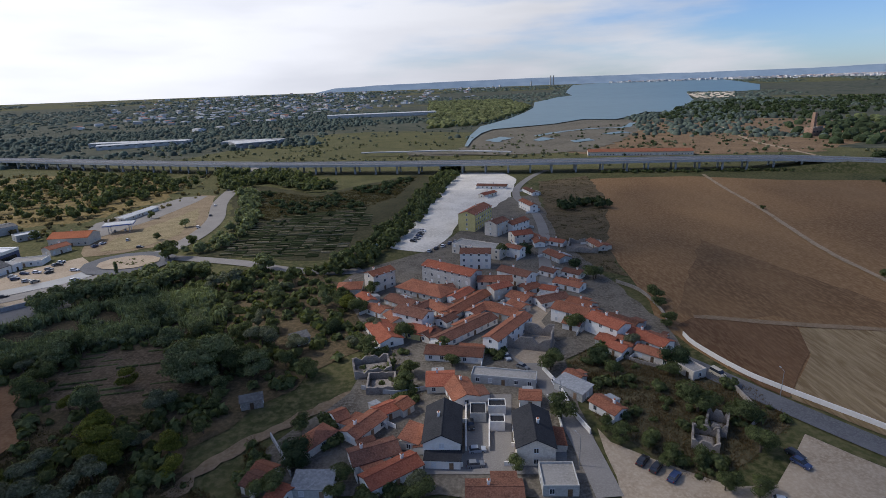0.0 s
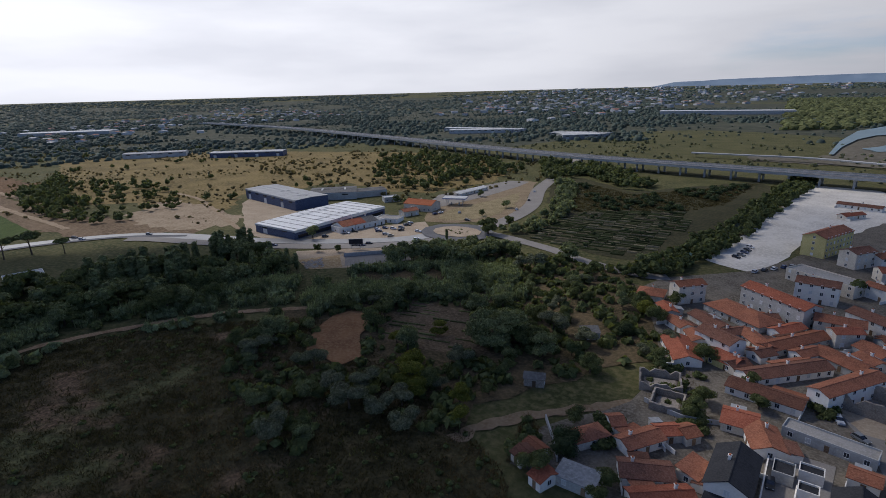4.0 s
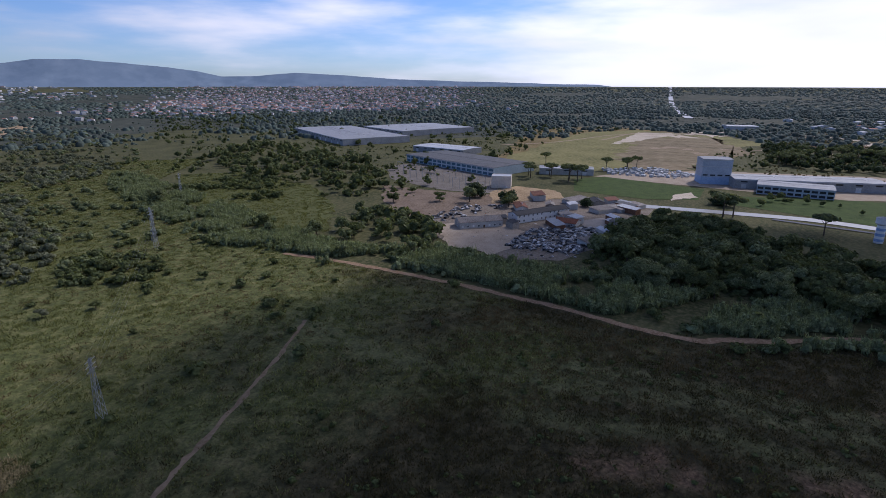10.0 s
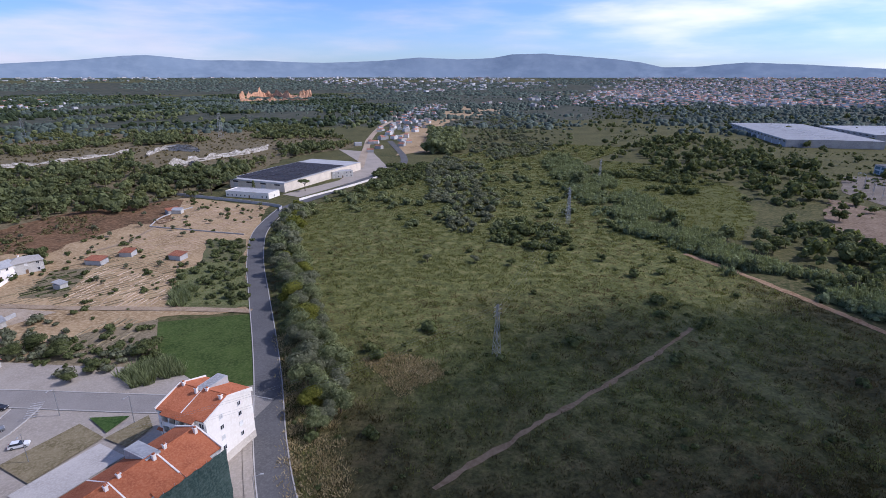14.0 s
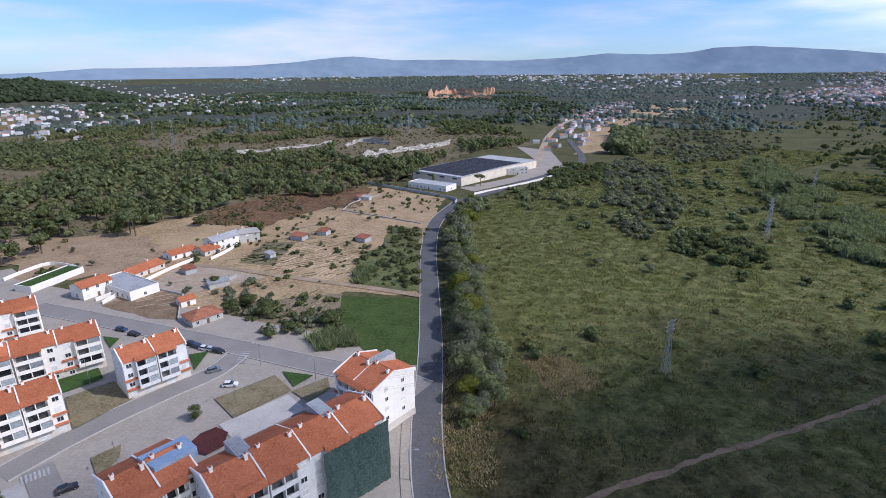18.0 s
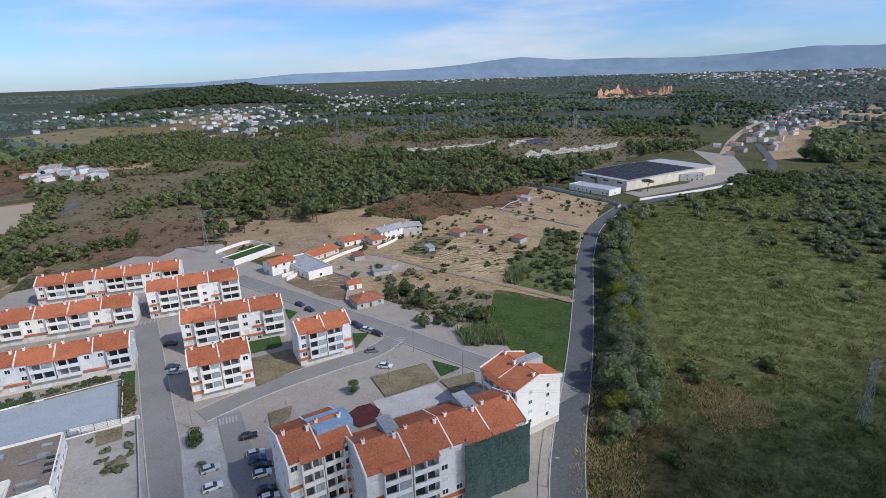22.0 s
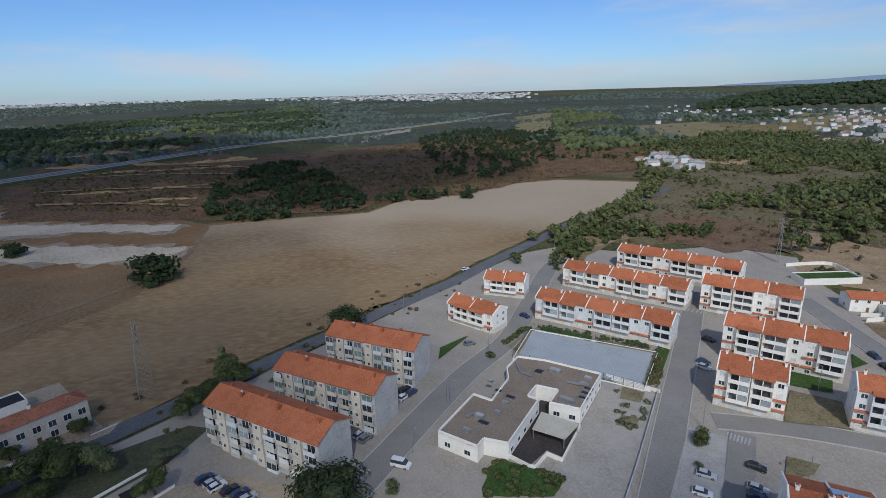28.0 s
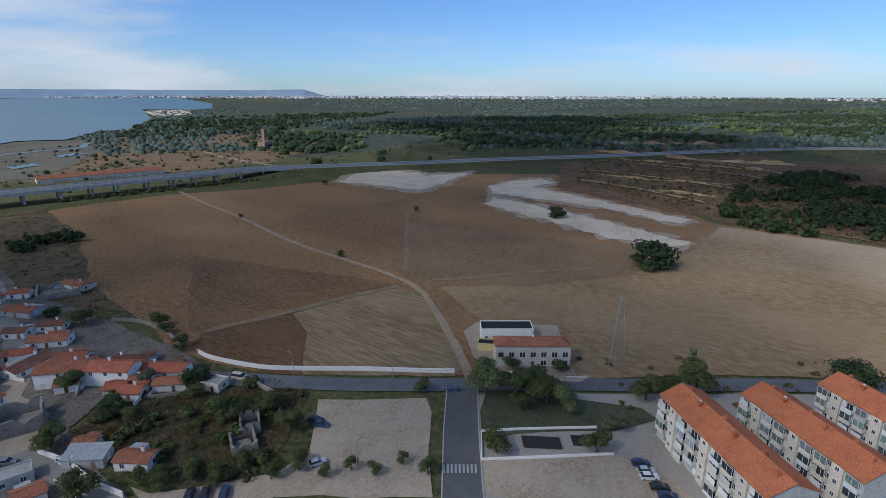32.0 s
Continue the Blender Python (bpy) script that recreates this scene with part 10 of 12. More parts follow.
town("far_city", [(3793, 2690), (4283, 1811), (4579, -807), (4003, -1542), (3239, -1249), (4612, 594), (3791, 2693)], 700, "white town on the skyline", 30, (14, 30), (5, 11), 0.2, 0.3)
town("far_suburb", [(-1095, 1503), (-1517, 3167), (-814, 4578), (-346, 1997), (-537, 1426)], 150, "distant suburb on the plain", 31, (12, 26), (5, 10), 0.3)
town("far_suburb", [(-1441, 58.1), (-1627, 298), (-2665, 1979), (-1638, 1834), (-1124, 526), (-1175, 123.0)], 200, "scattered distant houses", 32, (10, 18), (4, 7), 0.3, 0.4)
town("road_hamlet", [(-109, -645), (-128, -725), (-175, -884), (-248, -1070), (-389, -1381), (-506, -1606), (-439, -1371), (-278, -1007), (-174, -726), (-144, -602), (-112, -581)], 120, "row of terraced white houses with red roofs along the road", 33, (6, 9), (3, 5), 0.65, 0)
town("far_houses", [(1418, -1578), (1296, -1970), (772, -1165), (616, -718), (711, -756)], 70, "cluster of white villas among the trees", 35, (7, 12), (4, 7), 0.45, 0)
town("far_houses", [(2241, -1672), (2216, -2535), (1015, -1162), (1299, -872)], 60, "cluster of white villas among the trees", 36, (7, 12), (4, 7), 0.45, 0)
town("far_houses", [(967, -1586), (720, -1944), (966, -2613), (1318, -2472)], 45, "cluster of white villas among the trees", 37, (8, 14), (4, 7), 0.45, 0)
town("far_houses", [(882, -1906), (594, -2289), (415, -1594), (689, -1411)], 34, "cluster of white villas among the trees", 38, (7, 12), (4, 7), 0.45, 0)
ribbon("road_hamlet_lane", [(-80.7, -510), (-114.4, -660), (-136.9, -756), (-193.4, -939), (-289, -1163), (-432, -1488), (-523, -1662)], 8, 0.5, gravel_mat, "pale road past the hamlet", "road", step=20)
spread("hamlet_poplars", fill([(-171, -584), (-225, -756), (-275, -789), (-206, -567)], 90, 39), MID_TREES, (8, 15), willow_mat, "bright green poplars behind the hamlet", "woods", 40)

# hills on the skyline; their blue is distance haze put into the base colour
hill_mat = surface("haze_blue_hills", (0.155, 0.21, 0.265), (0.19, 0.25, 0.31), (0.225, 0.285, 0.34), 700, 120, bump=0)


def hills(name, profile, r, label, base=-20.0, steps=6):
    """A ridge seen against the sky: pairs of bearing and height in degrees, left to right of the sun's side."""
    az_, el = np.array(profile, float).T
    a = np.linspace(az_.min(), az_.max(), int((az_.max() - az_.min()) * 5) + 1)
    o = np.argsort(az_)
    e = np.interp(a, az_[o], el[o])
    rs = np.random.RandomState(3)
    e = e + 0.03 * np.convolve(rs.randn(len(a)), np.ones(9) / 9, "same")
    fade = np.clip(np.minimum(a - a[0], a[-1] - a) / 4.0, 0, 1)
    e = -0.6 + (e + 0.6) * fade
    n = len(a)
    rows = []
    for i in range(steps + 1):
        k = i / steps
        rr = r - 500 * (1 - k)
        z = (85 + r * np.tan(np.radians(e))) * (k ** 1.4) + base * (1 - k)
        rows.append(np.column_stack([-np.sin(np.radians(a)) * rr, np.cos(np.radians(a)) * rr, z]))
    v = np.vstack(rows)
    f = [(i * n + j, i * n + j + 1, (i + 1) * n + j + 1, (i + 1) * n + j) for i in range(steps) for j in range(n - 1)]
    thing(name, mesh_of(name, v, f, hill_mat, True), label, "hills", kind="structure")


hills("backdrop_hills", [(100, -0.1), (107.7, 0.0), (118.2, 0.27), (123.8, 0.43), (129.5, 0.81), (134.1, 1.03), (138.1, 0.69), (140.9, 0.63), (143, 1.1), (145.3, 1.4), (149, 1.7), (152, 1.95), (155.3, 1.9), (157.2, 1.54), (160.7, 1.45), (164.5, 1.62), (168.4, 1.3), (174, 1.07), (179.8, 1.24), (185.4, 1.25), (187.6, 1.45), (189.6, 1.62), (191.4, 1.55), (195.6, 1.1), (200, 0.8), (206.4, 0.7), (212.2, 0.67), (216.2, 0.36), (222, 0.08), (233, -0.24)], 4930, "hill range on the skyline, its haze painted as blue")
hills("backdrop_shore", [(318, 0.3), (322, 0.5), (328, 0.4), (333, 0.4), (338, 0.42), (342, 0.42), (348, 0.45), (353, 0.45), (359, 0.38), (365, 0.3), (375, 0.0)], 4930, "low hills beyond the estuary, their haze painted as blue")


# substation gantries
def gantry(x, y, turn, w=9.0, h=9.0):
    base = thing("gantry", None, "grey steel lattice gantry of the substation", "gantry", "substation gantries", at=pose(x, y, 0, 0, 0, turn))
    leg = cached("gantry_leg", lambda: Shape().bar((-0.5, 0, -0.2), (0, 0, h), 0.09).bar((0.5, 0, -0.2), (0, 0, h), 0.09).bar((-0.35, 0, 2.5), (0.35, 0, 2.5), 0.06).bar((-0.2, 0, 5.5), (0.2, 0, 5.5), 0.06).mesh("leg", metal_mat))
    for q in (-1, 1):
        part("leg", leg, None, base, at=pose(q * w / 2, 0, 0, 0, 0, 90))
    part("beam", cached("gantry_beam", lambda: Shape().bar((-w / 2, 0, h), (w / 2, 0, h), 0.1).bar((-w / 2, 0, h - 0.7), (w / 2, 0, h - 0.7), 0.08).mesh("beam", metal_mat)), None, base)


for i in range(3):
    for j in range(5):
        a, b = Vector((-457.2, -307.8)), Vector((-422.1, -199.3))
        c = Vector((-417.1, -266.7))
        p = a + (b - a) * j / 4 + (c - a) * i / 2
        gantry(p.x, p.y, math.degrees(math.atan2((b - a).y, (b - a).x)))
# billboard by the main road
bx, by = -201.7, 214.0
bb = thing("billboard", None, "dark roadside billboard on two steel posts", "billboard", at=pose(bx, by, 0, 0, 0, 35))
part("board", Shape().box(-4, 4, -0.15, 0.15, 3, 6.2).box(-3.8, 3.8, -0.2, -0.154, 3.2, 6.0, 1).mesh("board", metal_mat, slate_mat), None, bb)
for q in (-2.5, 2.5):
    part("post", cached("bb_post", lambda: Shape().tube((0, 0, -0.2), (0, 0, 3.2), 0.14, 0.14).mesh("post", metal_mat)), None, bb, at=pose(q, 0, 0))

# ---- vehicles ----
CAR_PAINTS = {n: surface(n.replace(" ", "_") + "_car_paint", *[tuple(c * k for c in col) for k in (0.85, 1.0, 1.1)], 3, 0.5, rough=0.3, bump=0, spec=0.6) for n, col in (("white", (0.7, 0.7, 0.7)), ("silver", (0.42, 0.44, 0.46)), ("black", (0.025, 0.026, 0.03)), ("dark blue", (0.03, 0.05, 0.12)), ("red", (0.3, 0.03, 0.03)), ("grey", (0.16, 0.17, 0.18)), ("beige", (0.5, 0.44, 0.33)))}
rubber_mat = surface("tyre_rubber", (0.015, 0.015, 0.016), (0.02, 0.02, 0.021), (0.028, 0.028, 0.03), 1, 0.1, rough=0.9, bump=0.1)
lamp_mat = surface("lamp_glass", (0.55, 0.55, 0.52), (0.65, 0.65, 0.62), (0.7, 0.7, 0.68), 1, 0.1, rough=0.15, bump=0)
tail_mat = surface("tail_lamp_red", (0.25, 0.02, 0.02), (0.3, 0.03, 0.03), (0.34, 0.04, 0.04), 1, 0.1, rough=0.2, bump=0)


def profile_solid(s, side, w0, w1, slot=0):
    """Sweeps a side outline of x, z across the width, narrower at the top."""
    n = len(side)
    zs = [z for _, z in side]
    z0, z1 = min(zs), max(zs)
    wd = lambda z: w0 + (w1 - w0) * (z - z0) / (z1 - z0)
    v = [(x, -wd(z), z) for x, z in side] + [(x, wd(z), z) for x, z in side]
    f = [(i, n + i, n + (i + 1) % n, (i + 1) % n) for i in range(n)] + [tuple(range(n)), tuple(range(2 * n - 1, n - 1, -1))]
    return s.add(v, f, slot)


CAR_SHAPES = {
    "car": ([(-2.1, 0.3), (-2.15, 0.62), (-2.05, 0.92), (-0.95, 0.98), (1.0, 0.98), (2.0, 0.85), (2.1, 0.6), (2.08, 0.3)], [(-1.95, 0.96), (-1.5, 1.42), (0.15, 1.46), (0.95, 0.98)], 0.86),
    "van": ([(-2.4, 0.35), (-2.45, 1.0), (-2.4, 1.3), (1.5, 1.3), (2.2, 1.05), (2.4, 0.7), (2.38, 0.35)], [(-2.38, 1.28), (-2.25, 2.05), (0.9, 2.1), (1.6, 1.3)], 0.95)}


def car(x, y, turn, paint="silver", kind="car", z=0.25, where="parked on the paving"):
    near = math.hypot(x, y) < 180
    body_side, cabin, hw = CAR_SHAPES[kind]
    base = thing(kind, None, f"{paint} {'hatchback car' if kind == 'car' else 'panel van'} {where}", kind, "parked vehicles", at=pose(x, y, z, 0, 0, turn))
    body = cached((kind, paint), lambda: profile_solid(Shape(), body_side, hw, hw - 0.06).mesh("body", CAR_PAINTS[paint]))
    part("body", body, None, base)
    part("cabin_glass", cached((kind, "glass"), lambda: profile_solid(Shape(), cabin, hw - 0.05, hw - 0.22).mesh("cabin_glass", glass_mat)), None, base)
    c = cabin
    roof = cached((kind, "roof", paint), lambda: Shape().box(c[1][0], c[2][0], -hw + 0.2, hw - 0.2, c[1][1] + 0.01, c[2][1] + 0.05).mesh("roof", CAR_PAINTS[paint]))
    part("roof", roof, None, base)
    wheel = cached("tyre", lambda: Shape().tube((0, -0.11, 0), (0, 0.11, 0), 0.32, 0.32, 12).mesh("wheel", rubber_mat))
    rim = cached("rim", lambda: Shape().tube((0, -0.12, 0), (0, 0.12, 0), 0.19, 0.19, 10).mesh("rim", metal_mat))
    for px in (-1.3, 1.32):
        for q in (-1, 1):
            w = part("wheel", wheel, None, base, at=pose(px, q * (hw - 0.1), 0.32))
            if near:
                part("rim", rim, None, w)
    for q in (-1, 1) if near else ():
        part("headlight", cached((kind, "hl"), lambda: Shape().box(-0.05, 0.05, -0.18, 0.18, -0.08, 0.08).mesh("headlight", lamp_mat)), None, base, at=pose(body_side[-2][0] - 0.02, q * 0.6, 0.72))
        part("tail_light", cached((kind, "tl"), lambda: Shape().box(-0.04, 0.04, -0.12, 0.12, -0.12, 0.12).mesh("tail_light", tail_mat)), None, base, at=pose(body_side[1][0] + 0.01, q * 0.66, 0.8))
    return base


# the car park between the blocks
car(84.0, -80.2, -133, "silver", "car", where="in the block car park")
car(79.4, -75.5, -133, "white", "car", where="in the block car park")
car(74.3, -71.3, -133, "silver", "car", where="in the block car park")
car(72.6, -70.1, -133, "black", "car", where="in the block car park")
car(68.8, -66.2, -133, "dark blue", "car", where="in the block car park")
car(82.9, -92.7, -140, "black", "car", where="in the block car park")
car(77.2, -87.6, -139, "silver", "car", where="in the block car park")
car(75.2, -85.7, -139, "dark blue", "car", where="in the block car park")
car(72.8, -84.3, -139, "black", "car", where="in the block car park")
car(71.4, -82.1, -139, "white", "car", where="in the block car park")
car(67.3, -78.1, -139, "black", "car", where="in the block car park")
car(65.4, -76.3, -139, "white", "car", where="in the block car park")
car(63.8, -74.7, -139, "silver", "car", where="in the block car park")
car(62.3, -72.9, -139, "dark blue", "car", where="in the block car park")
car(115.5, -168.4, 164, "dark blue", "car", where="parked along the garden street")
car(109.0, -164.8, 164, "black", "car", where="parked along the garden street")
car(85.8, -157.6, 164, "black", "car", where="parked along the garden street")
car(82.8, -155.9, 164, "dark blue", "car", where="parked along the garden street")
car(79.8, -154.4, 164, "white", "car", where="parked along the garden street")
car(77.3, -153.7, 164, "silver", "car", where="parked along the garden street")
car(74.7, -152.6, 164, "black", "car", where="parked along the garden street")
car(63.4, -133.2, -174, "white", "car", where="driving on the street")
car(71.4, -141.2, -152, "grey", "car", where="parked on the paving")
car(127.8, -115.3, -153, "dark blue", "car", where="parked on the paving")
car(124.9, -113.2, -152, "silver", "car", where="parked on the paving")
car(140.6, -127.8, -154, "black", "car", where="parked on the paving")
car(178.4, -75.9, -152, "dark blue", "car", where="parked on the paving")
car(114.5, 29.8, -54, "dark blue", "car", where="parked on the gravel lot")
car(112.6, 27.8, -55, "silver", "car", where="parked on the gravel lot")
car(111.0, 26.6, -55, "white", "car", where="parked on the gravel lot")
car(109.0, 23.7, -56, "black", "car", where="parked on the gravel lot")
car(107.2, 21.4, -57, "dark blue", "car", where="parked on the gravel lot")
car(105.1, 19.5, -58, "silver", "car", where="parked on the gravel lot")
car(101.5, 15.9, -59, "black", "car", where="parked on the gravel lot")
car(139.2, -21.4, -51, "black", "car", where="parked beside the old block")
car(136.9, -23.1, -51, "dark blue", "car", where="parked beside the old block")
car(121.1, -6.6, -52, "silver", "car", where="parked beside the old block")
car(119.1, -7.8, -53, "grey", "car", where="parked beside the old block")
car(135.3, -20.5, -51, "white", "car", where="parked beside the old block")
car(106.6, -14.7, -124, "white", "van", where="parked on the street")
car(43.1, 104.2, 48, "black", "car", where="parked on the gravel")
car(45.3, 101.8, 47, "black", "car", where="parked on the gravel")
car(48.1, 98.7, 46, "dark blue", "car", where="parked on the gravel")
car(78.5, 104.8, -65, "black", "car", where="parked on the gravel")
car(78.0, 101.9, -64, "dark blue", "car", where="parked on the gravel")
car(5.3, 109.8, 4, "silver", "car", where="in the courtyard")
car(4.6, 104.6, 4, "grey", "car", where="in the courtyard")
car(4.3, 119.8, -89, "black", "car", where="in the courtyard")
car(16.8, 160.0, -76, "white", "car", where="in the village street")
car(17.6, 155.3, -76, "silver", "car", where="in the village street")
car(30.1, 138.2, -79, "white", "car", where="in the village street")
car(30.1, 161.1, -45, "white", "car", where="in the village")
car(21.8, 148.8, -42, "grey", "car", where="in the village")
car(78.3, 141.1, -68, "beige", "van", where="beside the white wall")
car(-15.6, 317.2, -34, "white", "car", where="on the sandy lot")
car(-16.4, 310.7, -33, "black", "car", where="on the sandy lot")
car(-17.2, 305.8, -33, "dark blue", "car", where="on the sandy lot")
car(-18.2, 299.8, -32, "grey", "car", where="on the sandy lot")
car(-20.0, 295.2, -32, "black", "car", where="on the sandy lot")
car(-10.3, 274.5, 74, "silver", "car", where="on the sandy lot")
car(-6.8, 279.3, 74, "black", "car", where="on the sandy lot")
car(-3.1, 283.2, 74, "white", "car", where="on the sandy lot")
car(0.7, 288.3, 73, "dark blue", "car", where="on the sandy lot")
car(3.9, 291.3, 73, "grey", "car", where="on the sandy lot")
car(67.3, 90.5, -22, "silver", "car", where="on the gravel lot")
car(114.0, 85.0, -52, "dark blue", "car", where="on the field road")
car(-378.6, 145.1, 18, "black", "car", where="on the main road")
car(-370.1, 145.7, 18, "silver", "car", where="on the main road")
car(-343.2, 173.7, 17, "grey", "car", where="on the main road")
car(-249.3, 195.8, 17, "dark blue", "car", where="on the main road")
car(-210.7, 222.5, 16, "white", "car", where="on the main road")
car(-144.1, 239.5, 16, "grey", "car", where="on the main road")
car(-230.5, 237.1, 5, "white", "car", where="on the market car park")
car(-228.9, 242.7, 4, "black", "car", where="on the market car park")
car(-219.5, 253.7, 3, "silver", "car", where="on the market car park")
car(-216.9, 258.3, 3, "dark blue", "car", where="on the market car park")
car(-211.4, 259.5, 3, "white", "car", where="on the market car park")
car(-208.5, 264.3, 2, "grey", "car", where="on the market car park")
car(-208.8, 272.2, 1, "black", "car", where="on the market car park")
car(-193.1, 261.4, 2, "white", "car", where="on the market car park")
car(-180.8, 301.2, -2, "black", "car", where="on the market car park")
car(-166.4, 346.0, 108, "white", "car", where="on the north road")
car(-198.0, 318.5, 113, "silver", "car", where="on the north road")
car(-172.4, 380.5, 108, "black", "car", where="on the north road")
car(-183.6, 416.3, 108, "white", "car", where="on the north road")
car(240.2, -70.3, -67, "white", "car", where="on the road")
car(162.3, -48.7, -84, "grey", "car", where="on the road")
# ---- street lamps, masts and wires ----


def street_lamp(x, y, turn, h=8.0):
    base = thing("street_lamp", None, "slim grey steel street lamp with one arm", "street lamp", "street lamps", at=pose(x, y, 0.1, 0, 0, turn))
    part("pole", cached(("pole", h), lambda: Shape().tube((0, 0, 0), (0, 0, h), 0.11, 0.06).mesh("pole", metal_mat)), None, base)
    part("arm", cached(("arm", h), lambda: Shape().tube((0, 0, h - 0.05), (1.6, 0, h + 0.3), 0.05, 0.04, 6).mesh("arm", metal_mat)), None, base)
    part("lamp_head", cached(("head", h), lambda: Shape().box(1.4, 2.2, -0.16, 0.16, h + 0.22, h + 0.38, 0, 0.03).mesh("lamp_head", steel_grey)), None, base)


for q in (153.9, -52.8, 200), (128.5, -32.6, 220), (208.8, -41.9, 40), (248.3, -121.6, 0), (197.1, -31.9, 40), (75.7, -99.3, 120), (58.5, -144.7, 60), (59.1, -125.9, 90), (39.3, -135.4, 60), (99.4, -91.8, 0), (129.6, -32.0, 200), (110.6, -18.3, 200), (28.5, 103.9, 120), (71.5, 81.4, 0), (9.3, -95.7, 180), (105.1, -134.8, 90), (89.6, 129.2, 90), (108.1, 104.4, 90), (154.7, -1.5, 60), (28.9, 127.9, 150):
    street_lamp(*q)


def pylon(x, y, h, turn=0.0, wide=2.6):
    """A lattice mast with three cross-arms."""
    z0 = float(ground_z(np.array(x), np.array(y)))
    base = thing("pylon", None, "grey steel lattice pylon of a power line", "pylon", "power line pylons", at=pose(x, y, z0, 0, 0, turn))
    s = Shape()
    n = 7
    wz = lambda t: wide / 2 * (1 - 0.8 * t)
    for i in range(n):
        a, b = i / n, (i + 1) / n
        for sx, sy in ((-1, -1), (1, -1), (1, 1), (-1, 1)):
            s.bar((sx * wz(a), sy * wz(a), a * h), (sx * wz(b), sy * wz(b), b * h), 0.07)
        for (sx, sy), (tx, ty) in (((-1, -1), (1, -1)), ((1, -1), (1, 1)), ((1, 1), (-1, 1)), ((-1, 1), (-1, -1))):
            s.bar((sx * wz(a), sy * wz(a), a * h), (tx * wz(b), ty * wz(b), b * h), 0.04)
            s.bar((tx * wz(a), ty * wz(a), a * h), (sx * wz(b), sy * wz(b), b * h), 0.04)
    part("mast", s.mesh("mast", metal_mat), None, base)
    for z in (0.8, 0.88, 0.96):
        part("cross_arm", Shape().bar((-2.2, 0, z * h), (2.2, 0, z * h), 0.07).bar((-2.2, 0, z * h), (0, 0, z * h + 0.6), 0.04).bar((2.2, 0, z * h), (0, 0, z * h + 0.6), 0.04).mesh("cross_arm", metal_mat), None, base)
        for q in (-2.1, 2.1):
            part("insulator", cached("insulator", lambda: Shape().tube((0, 0, -0.7), (0, 0, 0), 0.09, 0.09, 6).mesh("insulator", glass_mat)), None, base, at=pose(q, 0, z * h))
    return base


PYLONS = [(-62.9, -139.7, 17.6, 30), (157.4, 52.0, 24.9, 20), (201.8, -217.7, 22.5, 40), (-165.2, -270.3, 21.4, 30), (308.3, -862.0, 30, 10), (62.8, -819.2, 34, 10), (61.5, -833.7, 34, 10), (-145.1, -964.7, 34, 10), (336.3, -656.7, 34, 10), (353.9, -647.2, 34, 10), (-263.1, -386.3, 18, 20), (-172.0, -282.6, 20, 20)]
for p in PYLONS:
    pylon(*p, wide=2.0 if p[2] < 24 else 5.0)


def wire(a, b, sag, label="thin sagging power line wire"):
    a, b = Vector(a), Vector(b)
    pts = [a.lerp(b, i / 12) - Vector((0, 0, sag * 4 * (i / 12) * (1 - i / 12))) for i in range(13)]
    thing("power_wire", Shape().cable(pts, 0.03).mesh("power_wire", metal_mat), label, "wire", "power wires")


P0, P3 = PYLONS[0], PYLONS[3]
for q in (-1.8, 1.8):
    for z in (0.8, 0.95):
        wire((P0[0] + q, P0[1], P0[2] * z), (P3[0] + q, P3[1], P3[2] * z), 3)
        wire((P0[0] + q, P0[1], P0[2] * z), (30 + q, -105, 19 * z), 2)

